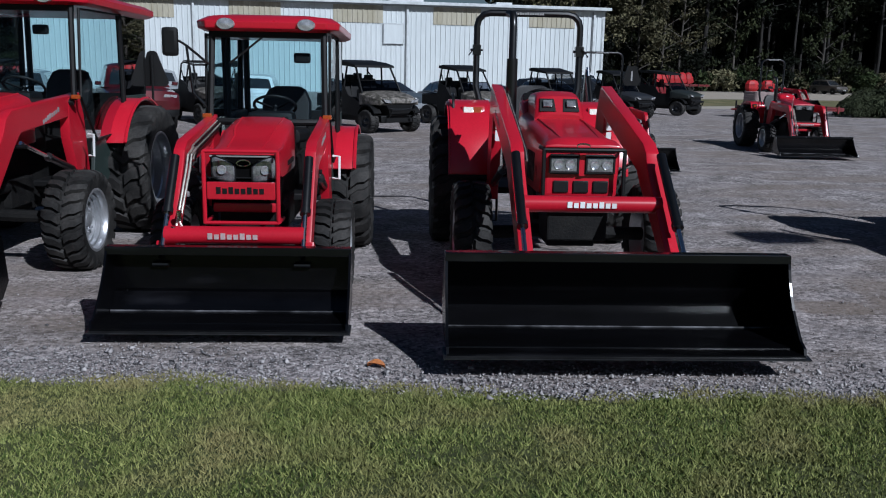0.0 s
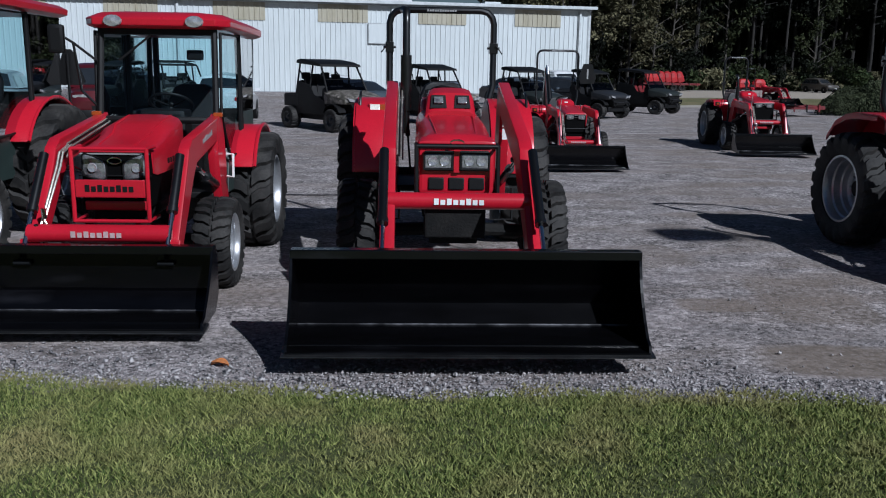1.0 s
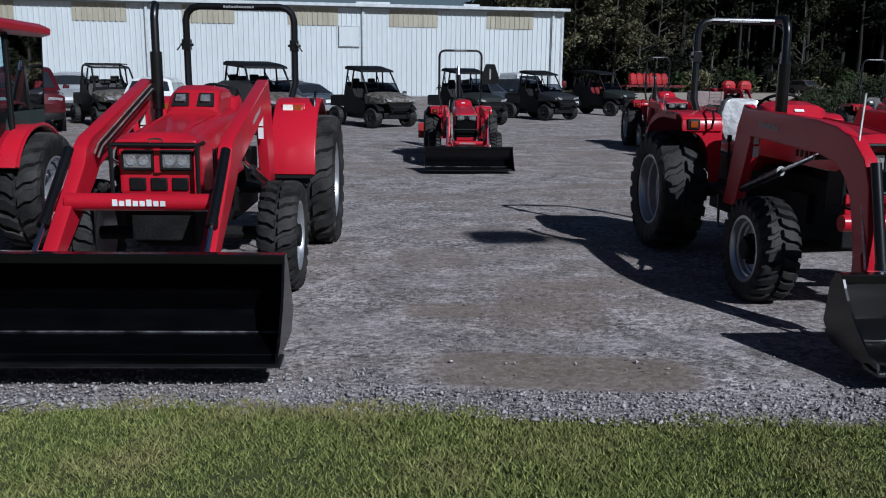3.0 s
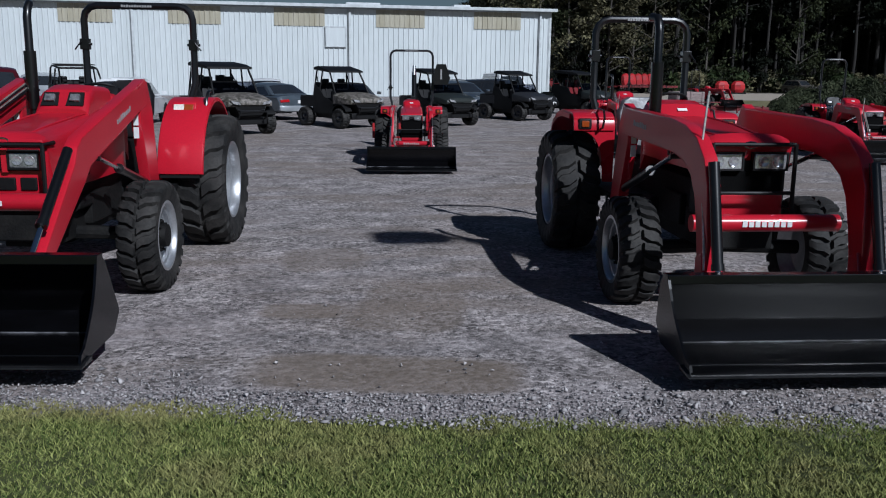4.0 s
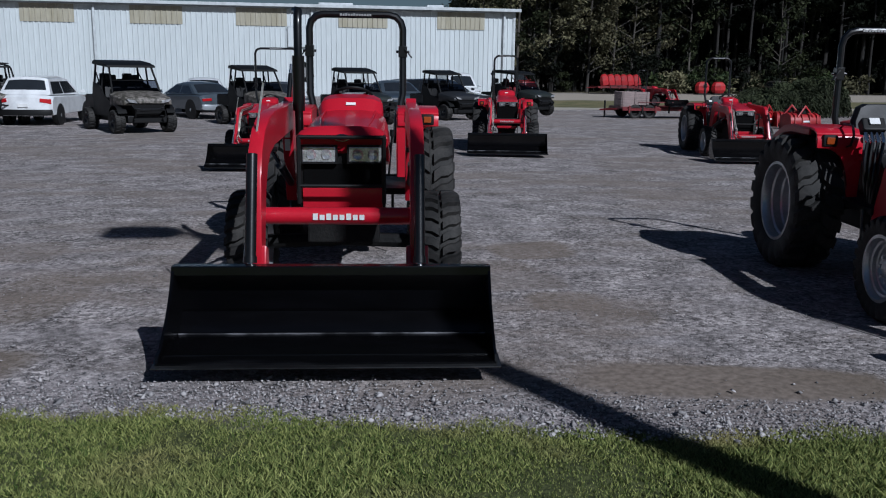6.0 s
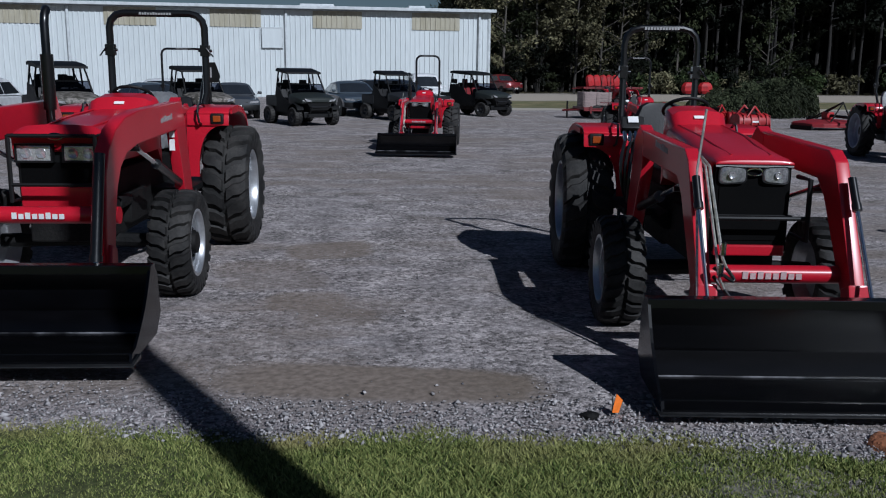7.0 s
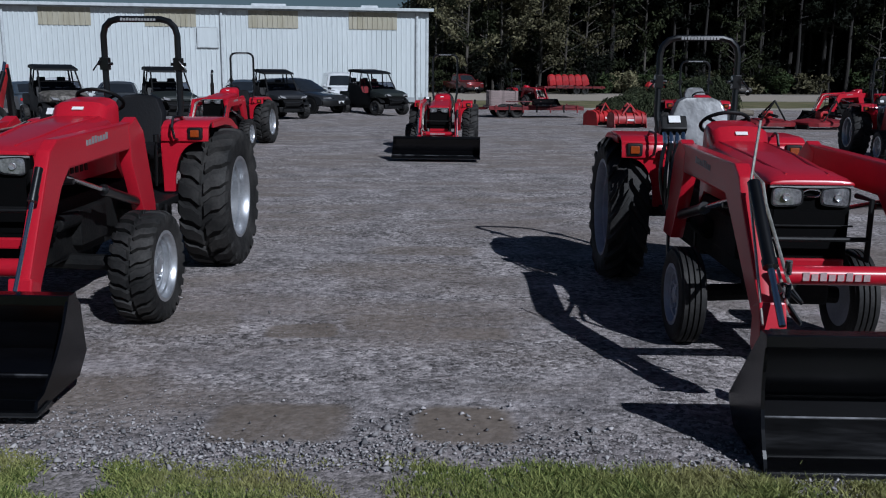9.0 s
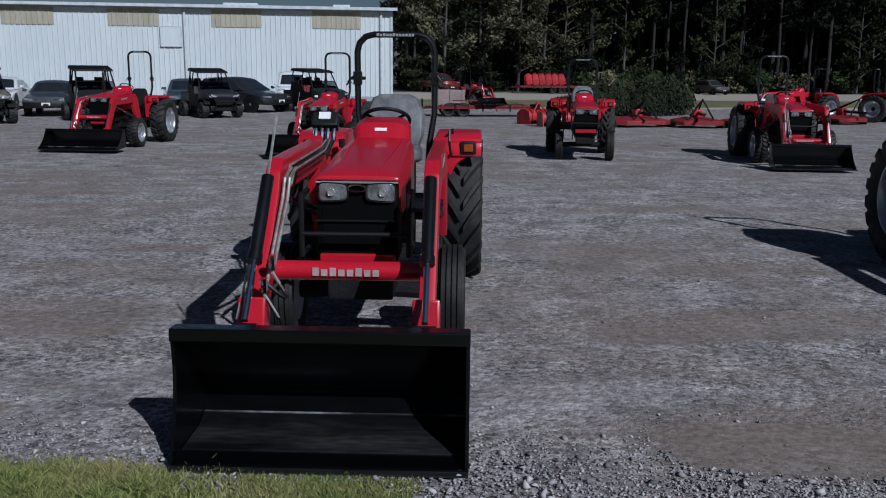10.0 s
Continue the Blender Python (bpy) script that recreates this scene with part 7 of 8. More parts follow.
def tree(kind, seed):
    """One tree: a tapered trunk with limbs, and a crown of many leaf clumps."""
    rng = np.random.default_rng(seed)
    pine = kind == "pine"
    h = rng.uniform(15, 19) if pine else rng.uniform(9, 13)
    t = thing(kind + "_tree", Matrix(), "tall bare-trunked pine tree" if pine else "broadleaf tree with thin spreading limbs", "tree", "trees of the wood")
    lean = rng.normal(size=2) * 0.25
    line = [(lean[0] * (z / h) ** 2 + 0.06 * math.sin(z * 0.9 + seed), lean[1] * (z / h) ** 2, z) for z in np.linspace(-0.3, h, 12)]
    r0 = rng.uniform(0.14, 0.21) if pine else rng.uniform(0.09, 0.15)
    g = Geo().tube(line, [r0 * (1.15 if i == 0 else 1) * (1 - 0.85 * i / 11) for i in range(12)], 9)
    cs, rs = [], []
    start = 0.34 if pine else 0.12
    for i in range(26 if pine else 22):
        f = start + (1 - start) * (i / 25.0) ** 0.9 if pine else start + (0.95 - start) * i / 21.0
        z = f * h
        a = rng.uniform(0, 2 * math.pi)
        ln = (2.2 * (1.15 - f) + 0.6) if pine else (2.4 * math.sin(math.pi * min(1, f * 0.9 + 0.15)) + 0.5)
        ln *= rng.uniform(0.6, 1.15)
        base = Vector((lean[0] * f * f, lean[1] * f * f, z))
        tip = base + Vector((math.cos(a) * ln, math.sin(a) * ln, ln * (0.15 if pine else 0.5)))
        g.tube([base, base.lerp(tip, 0.5) + Vector((0, 0, 0.08)), tip], [0.05 * (1.2 - f), 0.03 * (1.2 - f), 0.012], 4)
        for q in (0.55, 0.8, 1.0):
            cs.append(tuple(base.lerp(tip, q)))
            rs.append(rng.uniform(0.35, 0.7) * (1.0 if pine else 1.15))
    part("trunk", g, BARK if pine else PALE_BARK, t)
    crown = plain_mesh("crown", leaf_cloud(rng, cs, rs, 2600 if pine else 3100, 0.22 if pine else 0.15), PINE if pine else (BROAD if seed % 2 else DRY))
    part("crown", crown, None, t)
    return t


def bush(seed, material, name="bush", label="leafy green bush at the wood's edge", n=900, size=0.13, w=1.1, h=1.3, group="bushes at the wood's edge"):
    rng = np.random.default_rng(seed)
    t = thing(name, Matrix(), label, "bush", group)
    g = Geo()
    cs, rs = [], []
    for i in range(9):
        a, q = rng.uniform(0, 6.28), rng.uniform(0.2, 1) * w
        tip = (math.cos(a) * q, math.sin(a) * q, h * rng.uniform(0.35, 1.0))
        g.tube([(0.1 * math.cos(a), 0.1 * math.sin(a), -0.1), (tip[0] * 0.5, tip[1] * 0.5, tip[2] * 0.6), tip], [0.03, 0.02, 0.008], 5)
        cs += [tip, (tip[0] * 0.7, tip[1] * 0.7, tip[2] * 0.5)]
        rs += [rng.uniform(0.3, 0.55), rng.uniform(0.3, 0.5)]
    part("twig_frame", g, BARK, t)
    part("foliage", plain_mesh("foliage", leaf_cloud(rng, cs, rs, n, size), material), None, t)
    return t


rng = np.random.default_rng(7)
protos = [tree("pine", s) for s in (1, 2, 3, 4)] + [tree("broadleaf", s) for s in (5, 6, 7, 8)]
spots = []
for row, (y, step) in enumerate(((84, 2.7), (87, 2.2), (91, 2.2), (96, 2.4), (103, 3.0), (112, 3.4))):
    x = 21.5 + 0.2 * (y - 84) + rng.uniform(0, 1.2)
    while x < 84 + row * 5:
        yy = y + rng.uniform(-2, 2) - 0.10 * max(0, x - 56)
        spots.append((x, yy, row))
        x += step * rng.uniform(0.6, 1.4)
used = set()
for i, (x, y, row) in enumerate(spots):
    olive = x < 38 + rng.uniform(-6, 6)
    k = int(rng.choice((5, 7, 5, 7, 4, 1))) if olive else int(rng.choice((0, 1, 2, 3, 0, 2, 1, 6)))
    m = pose(x, y, ground_z(y, x), 0, 0, rng.uniform(0, 360))
    if k in used:
        t = copy_thing(protos[k], m)
    else:
        used.add(k)
        protos[k].matrix_basis = m
        t = protos[k]
    q = rng.uniform(1.0, 1.45)
    t.scale = (q, q, q * rng.uniform(0.9, 1.1))


def thicket_tree(seed):
    """A leafy tree of the deep wood, dense from the ground up; its near-black leaves carry the shade."""
    rng = np.random.default_rng(seed)
    t = thing("broadleaf_tree", Matrix(), "dense tree deep in the wood, shade put into its leaf colour", "tree", "trees of the deep wood")
    g = Geo().tube([(0, 0, -0.3), (0.1, 0.05, 6), (0.0, 0.2, 15)], [0.2, 0.14, 0.03], 6)
    cs, rs = [], []
    for i in range(30):
        z, a = 0.6 + 14.5 * (i / 29.0), rng.uniform(0, 6.28)
        q = rng.uniform(0.3, 1.0) * (2.3 - 0.08 * z)
        cs.append((math.cos(a) * q, math.sin(a) * q, z))
        rs.append(rng.uniform(0.8, 1.4))
        g.tube([(0, 0, z - 0.4), cs[-1]], [0.04, 0.01], 4)
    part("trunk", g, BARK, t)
    # crown in the near-black needle colour, as deep shade between the trees
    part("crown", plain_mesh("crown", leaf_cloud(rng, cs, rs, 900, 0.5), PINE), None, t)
    return t


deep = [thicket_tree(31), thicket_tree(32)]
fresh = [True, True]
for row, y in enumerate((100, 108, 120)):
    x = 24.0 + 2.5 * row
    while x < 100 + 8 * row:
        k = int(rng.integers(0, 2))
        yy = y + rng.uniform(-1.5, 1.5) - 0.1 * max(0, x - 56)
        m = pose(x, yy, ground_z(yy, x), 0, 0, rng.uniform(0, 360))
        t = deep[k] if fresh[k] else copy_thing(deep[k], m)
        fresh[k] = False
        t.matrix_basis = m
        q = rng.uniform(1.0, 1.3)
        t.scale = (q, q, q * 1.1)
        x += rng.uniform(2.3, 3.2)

shrubs = [bush(11, SHRUB), bush(12, BROAD, h=1.9), bush(13, DRY, h=1.1), bush(14, PINE, name="young_pine", label="young green pine at the wood's edge", h=2.6, w=0.8)]
first = [True] * 4
for i in range(80):
    k = int(rng.integers(0, 4))
    x = rng.uniform(22.5, 84)
    y = rng.uniform(80.5, 86) - 0.10 * max(0, x - 56)
    m = pose(x, y, ground_z(y, x), 0, 0, rng.uniform(0, 360))
    if first[k]:
        first[k] = False
        shrubs[k].matrix_basis = m
        t = shrubs[k]
    else:
        t = copy_thing(shrubs[k], m)
    q = rng.uniform(0.9, 1.8)
    t.scale = (q, q, q)

# the low mound of weeping evergreens at the back of the lot
def juniper(seed):
    """A spreading evergreen: a dome of long drooping sprays over a short frame of boughs."""
    rng = np.random.default_rng(seed)
    t = thing("juniper", Matrix(), "dense weeping grey-green juniper behind the lot", "bush", "low junipers behind the lot")
    g = Geo()
    for i in range(11):
        a, q = rng.uniform(0, 6.28), rng.uniform(0.4, 0.95)
        g.tube([(0.06 * math.cos(a), 0.06 * math.sin(a), -0.1), (0.5 * q * math.cos(a), 0.5 * q * math.sin(a), 0.7), (q * math.cos(a), q * math.sin(a), 0.8 * (1 - q * q) + 0.1)], [0.05, 0.03, 0.01], 5)
    part("bough_frame", g, BARK, t)
    n = 9000
    a, q = rng.uniform(0, 2 * math.pi, n), np.sqrt(rng.uniform(0, 1, n))
    lump = 1 + 0.1 * np.sin(3 * a + seed) + 0.06 * np.sin(7 * a + 2 * seed) + 0.05 * np.sin(9 * q + 4 * a)
    deep = rng.uniform(0.8, 1.02, n) * lump
    z = np.sqrt(np.maximum(0, 1 - q ** 2.4)) * deep + rng.normal(size=n) * 0.02
    p = np.stack([np.cos(a) * q * deep, np.sin(a) * q * deep, np.maximum(z, 0.02)], 1)
    out = np.stack([np.cos(a), np.sin(a), -0.3 - 1.6 * q], 1) + rng.normal(size=(n, 3)) * 0.35
    out /= np.linalg.norm(out, axis=1)[:, None]
    side = np.cross(out, rng.normal(size=(n, 3)))
    side /= np.linalg.norm(side, axis=1)[:, None]
    ln, wd = rng.uniform(0.05, 0.12, (n, 1)), rng.uniform(0.012, 0.024, (n, 1))
    f = Geo()
    f.v = np.stack([p - out * ln * 0.4, p + side * wd, p + out * ln, p - side * wd], 1).reshape(-1, 3).tolist()
    f.f = [(4 * i, 4 * i + 1, 4 * i + 2, 4 * i + 3) for i in range(n)]
    part("foliage", plain_mesh("foliage", f, BRUSH), None, t)
    return t


mound = [juniper(21), juniper(22)]
seen = [True, True]
for i, (x, y, w, h) in enumerate(((25.6, 39.7, 1.1, 0.8), (26.9, 39.5, 1.4, 1.0), (28.4, 39.4, 1.6, 1.15), (29.9, 40.0, 1.5, 1.3), (27.7, 41.2, 1.7, 1.2), (29.5, 41.8, 1.8, 1.5), (31.2, 41.9, 1.7, 1.6), (31.6, 43.4, 1.6, 1.65))):
    k = i % 2
    m = pose(x, y, ground_z(y, x), 0, 0, 47 * i)
    t = mound[k] if seen[k] else copy_thing(mound[k], m)
    if seen[k]:
        seen[k] = False
        t.matrix_basis = m
    t.scale = (w, w * 0.9, h)

# ---- the near lawn ----
LAWN = leaf_material("lawn_blades", (0.038, 0.072, 0.013), (0.36, 0.385, 0.125))


def dry_patches(m):
    """Straw-coloured patches, more of them at the drier end of the lawn."""
    t = m.node_tree
    L, N = t.links.new, t.nodes.new
    bs = t.nodes["Principled BSDF"]
    src = bs.inputs["Base Color"].links[0].from_socket
    geo, sep, no, mx = N("ShaderNodeNewGeometry"), N("ShaderNodeSeparateXYZ"), N("ShaderNodeTexNoise"), N("ShaderNodeMix")
    a, b, c = N("ShaderNodeMapRange"), N("ShaderNodeMapRange"), N("ShaderNodeMath")
    no.inputs["Scale"].default_value, no.inputs["Detail"].default_value = 1.7, 7
    L(geo.outputs["Position"], sep.inputs[0])
    L(geo.outputs["Position"], no.inputs["Vector"])
    a.inputs["From Min"].default_value, a.inputs["From Max"].default_value, a.inputs["To Min"].default_value, a.inputs["To Max"].default_value = -4, 6, 0.08, -0.05
    b.inputs["From Min"].default_value, b.inputs["From Max"].default_value, b.inputs["To Max"].default_value = 0.5, 0.76, 0.6
    L(sep.outputs[0], a.inputs["Value"])
    c.operation = "ADD"
    L(no.outputs["Fac"], c.inputs[0])
    L(a.outputs[0], c.inputs[1])
    e1, e2, e3 = N("ShaderNodeMath"), N("ShaderNodeMapRange"), N("ShaderNodeMath")
    e1.operation, e3.operation = "MULTIPLY_ADD", "ADD"
    L(sep.outputs[0], e1.inputs[0])
    e1.inputs[1].default_value = 0.213
    L(sep.outputs[1], e1.inputs[2])
    e2.inputs["From Min"].default_value, e2.inputs["From Max"].default_value, e2.inputs["To Max"].default_value = 5.05, 5.35, 0.16
    L(e1.outputs[0], e2.inputs["Value"])
    L(c.outputs[0], e3.inputs[0])
    L(e2.outputs[0], e3.inputs[1])
    L(e3.outputs[0], b.inputs["Value"])
    mx.data_type = "RGBA"
    L(b.outputs[0], mx.inputs["Factor"])
    L(src, mx.inputs["A"])
    mx.inputs["B"].default_value = (0.3, 0.245, 0.115, 1)
    L(mx.outputs["Result"], bs.inputs["Base Color"])


dry_patches(LAWN)


def lawn():
    rng = np.random.default_rng(3)
    n = 560000
    x = rng.uniform(-7.0, 15.0, n)
    calm = np.clip((13.0 - x) / 1.2, 0, 1)
    edge = 5.32 - 0.213 * x + (0.07 * np.sin(1.7 * x) + 0.05 * np.sin(4.3 * x + 1)) * calm + 0.1 * (1 - calm) + 0.03 * np.sin(11 * x) + rng.normal(0, 0.05, n) - 0.02
    depth = rng.uniform(0, 1.0, n) ** np.interp(x, (10, 13), (1.15, 1.6)) * np.interp(x, (-7, 0, 6, 10, 15), (2.3, 2.1, 1.7, 1.2, 0.8))
    y = edge - depth
    end = 14.62 + 0.1 * np.sin(9 * y)
    gap = np.abs(x - 10.75 + 0.25 * (y - 2.6) + rng.normal(0, 0.035, n)) < 0.15 + 0.05 * np.sin(14 * y) + 0.03 * np.sin(37 * y)
    gap |= (np.abs(x - 11.92 + rng.normal(0, 0.04, n)) < 0.17 + 0.05 * np.sin(19 * y)) & (depth < 0.45)
    patch = np.sin(2.3 * x + 1.1 * y) + np.sin(3.9 * y - 1.7 * x + 2) + np.sin(7.1 * x + 4) * 0.5
    bare = (x > 11.4) & (np.sin(3.1 * x) + np.sin(5.7 * x + 1) + rng.normal(0, 0.3, n) < -1.5) & (depth < 0.2)
    clay = ((x - 9.76) / 0.14) ** 2 + ((y - 3.25) / 0.19) ** 2 < 1
    ok = (x < end) & ~gap & ~bare & ~clay
    x, y, patch, depth = x[ok], y[ok], patch[ok], depth[ok]
    n = len(x)
    cell = rng.uniform(0, 1, (900, 260))

    def clump(size, ox):
        gx, gy = (x + 8) / size + ox, (y + 1.5) / size + ox
        ix, iy = gx.astype(int) % 898, gy.astype(int) % 258
        fx, fy = gx % 1, gy % 1
        fx, fy = fx * fx * (3 - 2 * fx), fy * fy * (3 - 2 * fy)
        return (cell[ix, iy] * (1 - fx) + cell[ix + 1, iy] * fx) * (1 - fy) + (cell[ix, iy + 1] * (1 - fx) + cell[ix + 1, iy + 1] * fx) * fy

    tuft = 0.65 * clump(0.042, 0) + 0.35 * clump(0.11, 31)
    keep = rng.uniform(size=n) < 0.35 + 1.1 * tuft
    x, y, patch, depth, tuft = x[keep], y[keep], patch[keep], depth[keep], tuft[keep]
    n = len(x)
    h = rng.uniform(0.006, 0.019, n) * (0.3 + 1.7 * tuft) * (1 + 0.2 * patch) * np.where(depth < 0.08, 0.7, 1) * np.interp(x, (11.5, 13), (1, 1.35))
    a = rng.uniform(0, 2 * np.pi, n)
    w = rng.uniform(0.003, 0.0062, n)
    lean = rng.uniform(0.5, 2.2, n) * h
    b = a + rng.uniform(-1.4, 1.4, n)
    z = np.zeros(n)
    base = np.stack([x, y, z - 0.012], 1)
    side = np.stack([np.cos(a) * w, np.sin(a) * w, z], 1)
    tip = base + np.stack([np.cos(b) * lean, np.sin(b) * lean, h + 0.012], 1)
    v = np.stack([base - side, base + side, tip], 1).reshape(-1, 3)
    me = bpy.data.meshes.new("lawn")
    me.vertices.add(3 * n)
    me.vertices.foreach_set("co", v.astype(np.float32).ravel())
    me.loops.add(3 * n)
    me.loops.foreach_set("vertex_index", np.arange(3 * n, dtype=np.int32))
    me.polygons.add(n)
    me.polygons.foreach_set("loop_start", np.arange(0, 3 * n, 3, dtype=np.int32))
    me.update()
    me.validate()
    me.materials.append(LAWN)
    tagged(new("lawn", me), "short green and straw-coloured mown lawn", "grass", kind="stuff")


lawn()

# ---- loose stones, thickest along the lawn's edge ----
STONE = leaf_material("crushed_stone", (0.09, 0.087, 0.09), (0.43, 0.405, 0.4))
STONE.node_tree.nodes["Principled BSDF"].inputs["Roughness"].default_value = 0.9


def stones():
    rng = np.random.default_rng(9)
    n = 50000
    x = rng.uniform(-6.5, 18.5, n)
    d = np.where(rng.uniform(size=n) < 0.72, rng.gamma(1.6, 0.22, n) - 0.1, rng.uniform(0, 4.5, n))
    y = 5.32 - 0.213 * x + 0.07 * np.sin(1.7 * x) + d
    bald = np.zeros(n, bool)
    for cx, cy, rx, ry in ((7.4, 4.5, 0.85, 0.3), (2.4, 5.5, 0.95, 0.36), (16.6, 2.4, 0.75, 0.3), (11.55, 3.38, 0.36, 0.25), (12.45, 3.25, 0.26, 0.24)):
        bald |= (((x - cx) / rx) ** 4 + ((y - cy + 0.2 * (x - cx)) / ry) ** 4 < 1) & (rng.uniform(size=n) < 0.97)
    bald |= (x > 12.2) & (x < 14.55) & (d < 0.1) & (rng.uniform(size=n) < 0.9)
    x, y, d = x[~bald], y[~bald], d[~bald]
    # a few larger stones lie on the worn patches
    lone = np.stack([rng.uniform(-1, 1, 60), rng.uniform(-1, 1, 60)], 1)
    spot = np.array(((2.5, 5.55, 0.75, 0.25), (12.4, 3.3, 0.3, 0.2), (8.0, 4.2, 0.8, 0.25)))[rng.integers(0, 3, 60)]
    big = np.zeros(len(x) + 60, bool)
    big[-60:] = True
    x = np.concatenate([x, spot[:, 0] + lone[:, 0] * spot[:, 2]])
    y = np.concatenate([y, spot[:, 1] + lone[:, 1] * spot[:, 3]])
    d = np.concatenate([d, np.ones(60)])
    n = len(x)
    r = rng.uniform(0.003, 0.0095, n) * np.where(d < 0.6, 1.15, 0.7) * np.where(rng.uniform(size=n) < 0.03, 2.3, 1.0) * np.where(big, 2.6, 1.0)
    corner = np.array([(1, 0, 0), (-1, 0, 0), (0, 1, 0), (0, -1, 0), (0, 0, 1), (0, 0, -1)], float)
    tri = np.array([(0, 2, 4), (2, 1, 4), (1, 3, 4), (3, 0, 4), (2, 0, 5), (1, 2, 5), (3, 1, 5), (0, 3, 5)])
    jig = rng.uniform(0.55, 1.25, (n, 6, 1))
    pts = corner[None] * jig + rng.normal(0, 0.3, (n, 6, 3))
    a = rng.uniform(0, 2 * np.pi, n)
    ca, sa = np.cos(a)[:, None], np.sin(a)[:, None]
    px, py = pts[:, :, 0] * ca - pts[:, :, 1] * sa, pts[:, :, 0] * sa + pts[:, :, 1] * ca
    q = np.stack([px * r[:, None] + x[:, None], py * r[:, None] + y[:, None], pts[:, :, 2] * r[:, None] * 0.7 + 0.3 * r[:, None] - 0.002], 2)
    v = q.reshape(-1, 3)
    f = (tri[None] + 6 * np.arange(n)[:, None, None]).reshape(-1)
    me = bpy.data.meshes.new("gravel_stones")
    me.vertices.add(len(v))
    me.vertices.foreach_set("co", v.astype(np.float32).ravel())
    me.loops.add(len(f))
    me.loops.foreach_set("vertex_index", f.astype(np.int32))
    me.polygons.add(len(f) // 3)
    me.polygons.foreach_set("loop_start", np.arange(0, len(f), 3, dtype=np.int32))
    me.update()
    me.validate()
    me.materials.append(STONE)
    tagged(new("gravel_stones", me), "loose pale grey crushed stones", "gravel", kind="stuff")


stones()

# ---- small things on the ground ----
CLAY = surface("orange_clay", (0.36, 0.14, 0.06), 0.95, second=(0.28, 0.1, 0.045), scale=14, grain=60, bump=0.5)
ORANGE = surface("orange_flag_vinyl", (0.85, 0.2, 0.02), 0.5, grain=40, grit=0.1)
LEAF_DRY = surface("dry_orange_leaf", (0.5, 0.17, 0.04), 0.7, second=(0.32, 0.12, 0.04), scale=20, grain=60)
g = Geo()
nr, na = 9, 36
for i in range(nr):
    for j in range(na):
        a, q = 2 * math.pi * j / na, i / (nr - 1)
        edge = 1 + 0.06 * math.sin(3 * a) + 0.05 * math.sin(7 * a + 1)
        g.v.append((0.125 * q * edge * math.cos(a), 0.2 * q * edge * math.sin(a), 0.04 * (1 - q * q) + 0.012 * noise.noise((4 * q * math.cos(a), 4 * q * math.sin(a), 2)) - (0.012 if i == nr - 1 else 0)))
g.f = [(i * na + j, i * na + (j + 1) % na, (i + 1) * na + (j + 1) % na, (i + 1) * na + j) for i in range(nr - 1) for j in range(na)]
solid("clay_mound", g, CLAY, "small spread heap of orange clay at the lawn's edge", "clay", m=pose(9.76, 3.28, 0, 0, 0, -10))
flag = thing("marker_flag", pose(8.54, 3.86, 0, 0, 0, 15), "small orange marker flag on a short wire", "flag")
part("wire", Geo().tube([(0, 0, -0.02), (0.002, 0, 0.1)], 0.0025, 5), CAST, flag)
part("cloth", Geo().add([(0.0, 0, 0.01), (0.05, 0.01, 0.0), (0.065, 0.0, 0.07), (0.02, -0.008, 0.115), (0.0, 0.003, 0.01), (0.05, 0.013, 0.0), (0.065, 0.003, 0.07), (0.02, -0.005, 0.115)], [(0, 1, 2, 3), (7, 6, 5, 4), (0, 4, 5, 1), (1, 5, 6, 2), (2, 6, 7, 3), (3, 7, 4, 0)]), ORANGE, flag, "orange vinyl flag", smooth=False)
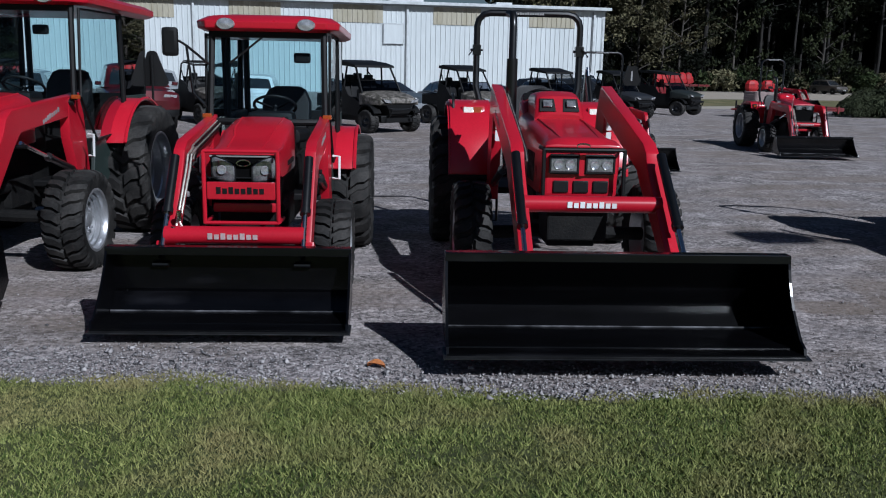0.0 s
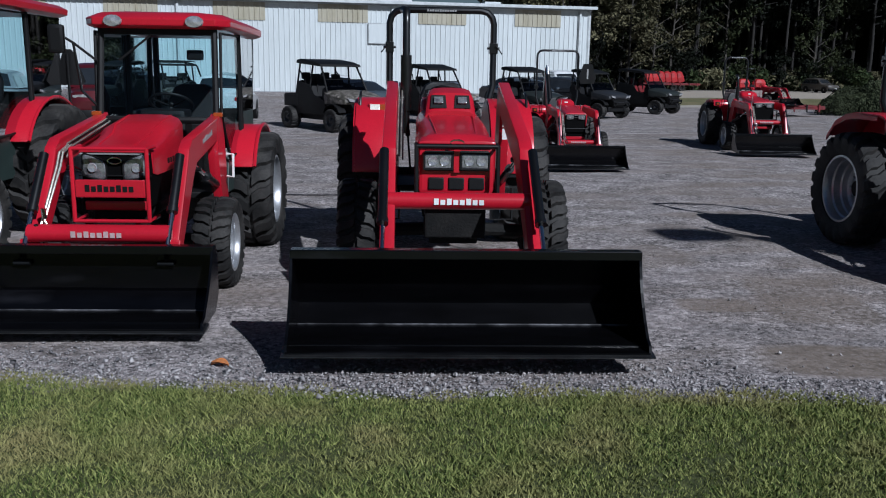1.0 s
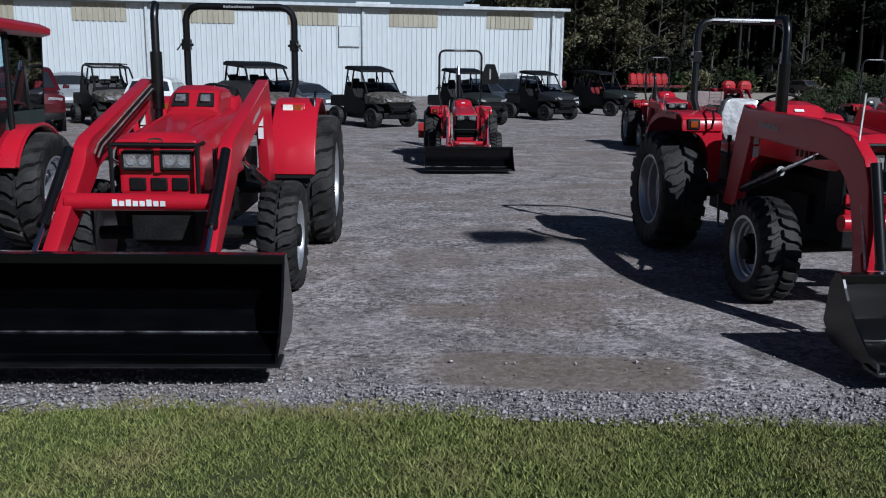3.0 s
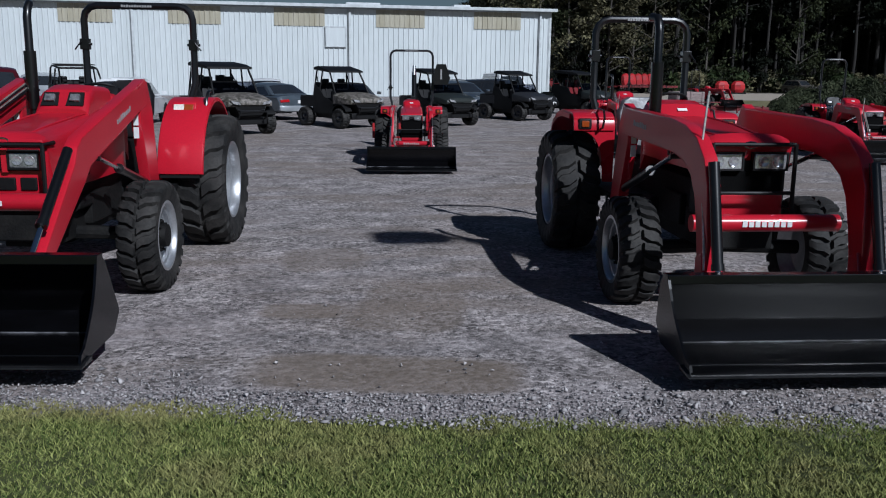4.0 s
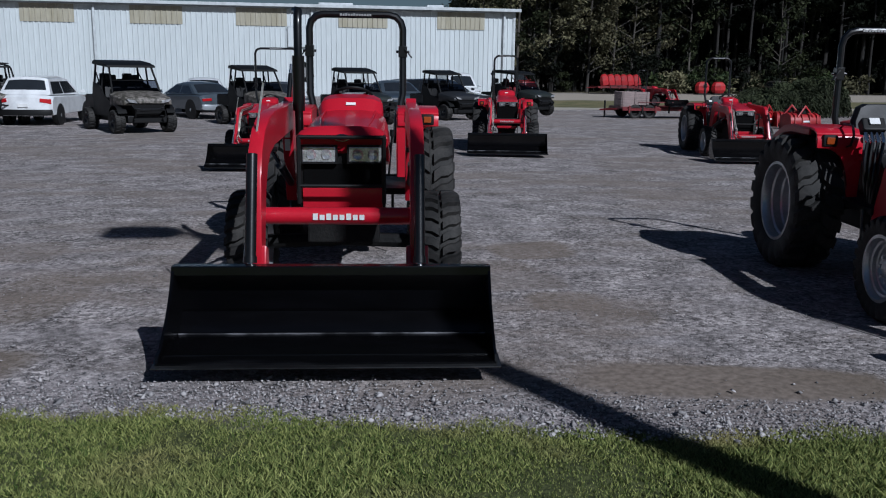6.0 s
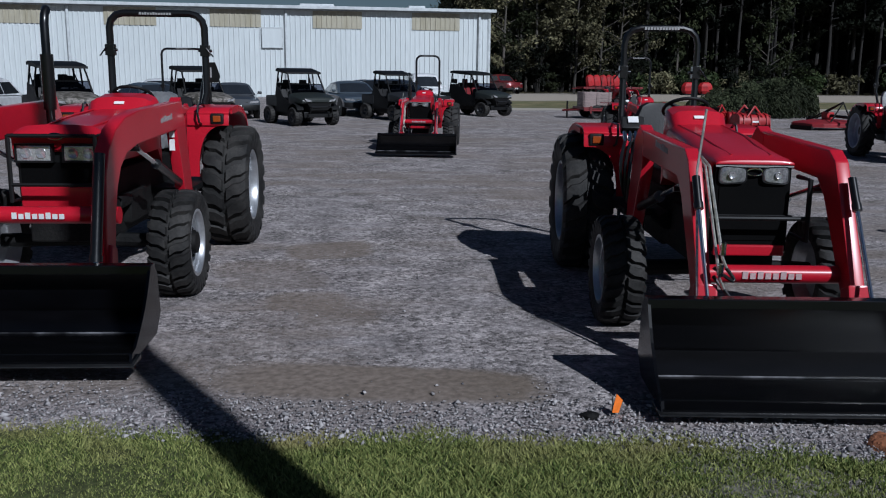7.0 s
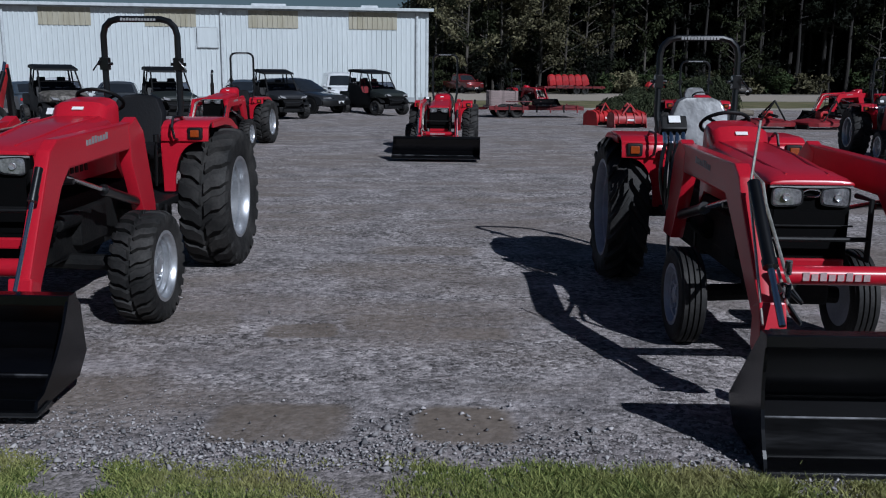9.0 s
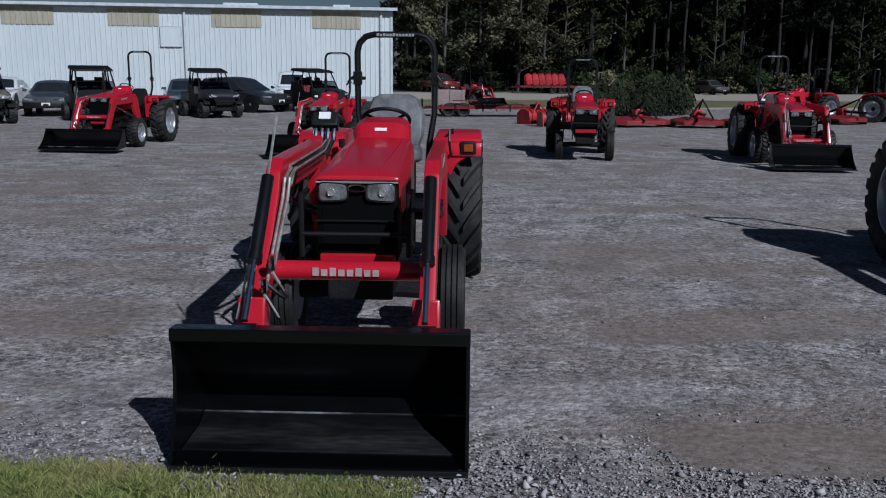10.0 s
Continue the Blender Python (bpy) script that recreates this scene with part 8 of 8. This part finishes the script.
solid("clod", Geo().loft([[(r * math.cos(a) * (1 + 0.3 * math.sin(3 * a)), 0.7 * r * math.sin(a), z) for a in (2 * math.pi * j / 10 for j in range(10))] for r, z in ((0.05, -0.005), (0.048, 0.012), (0.025, 0.024))]), CAST, "dark flat clod on the gravel", "clod", m=pose(8.42, 3.85, 0))
lf = Geo()
for j in range(9):
    t = j / 8
    w = 0.035 * math.sin(math.pi * min(1, t * 0.95 + 0.03)) + 0.003
    for s, zz in ((-1, 0.018), (0, 0.002), (1, 0.02)):
        lf.v.append((s * w, 0.11 * (t - 0.5), zz + 0.02 * math.sin(3 * t)))
lf.f = [(3 * j + k, 3 * j + k + 1, 3 * j + k + 4, 3 * j + k + 3) for j in range(8) for k in range(2)]
n0 = len(lf.v)
lf.v += [(a, b, c - 0.003) for a, b, c in lf.v[:n0]]
lf.f += [tuple(i + n0 for i in q[::-1]) for q in lf.f[:]]
solid("fallen_leaf", lf, LEAF_DRY, "curled dry orange leaf on the gravel", "leaf", m=pose(-1.655, 6.0, 0.0, 0, 0, 70))

# ---- the lamp post beside the lawn ----
POST = surface("grey_galvanised_post", (0.3, 0.31, 0.32), 0.5, 0.6, grain=30, grit=0.1)
lp = thing("street_lamp", pose(9.6, -2.35, 0), "tall grey lamp post with a flood lamp head", "street lamp")
part("pole", Geo().tube([(0, 0, -0.1), (0, 0, 5), (0, 0, 9.9)], [0.17, 0.14, 0.06], 14), POST, lp)
part("base_plate", Geo().box(-0.28, 0.28, -0.28, 0.28, 0, 0.04), POST, lp, bevel=0.01)
part("bracket", Geo().tube([(0, 0, 9.86), (-0.1, -0.05, 10.02), (-0.3, -0.15, 10.08)], 0.035, 8), POST, lp)
part("lamp_head", Geo().loft([[(-0.38 + 0.42 * a * k, -0.2 + 0.3 * b * k, z) for a, b in ((-1, -0.7), (-0.7, -1), (0.7, -1), (1, -0.7), (1, 0.7), (0.7, 1), (-0.7, 1), (-1, 0.7))] for z, k in ((10.02, 0.95), (10.1, 1.0), (10.24, 0.8), (10.3, 0.4))]), POST, lp, "wide grey flood lamp head", bevel=0.02)
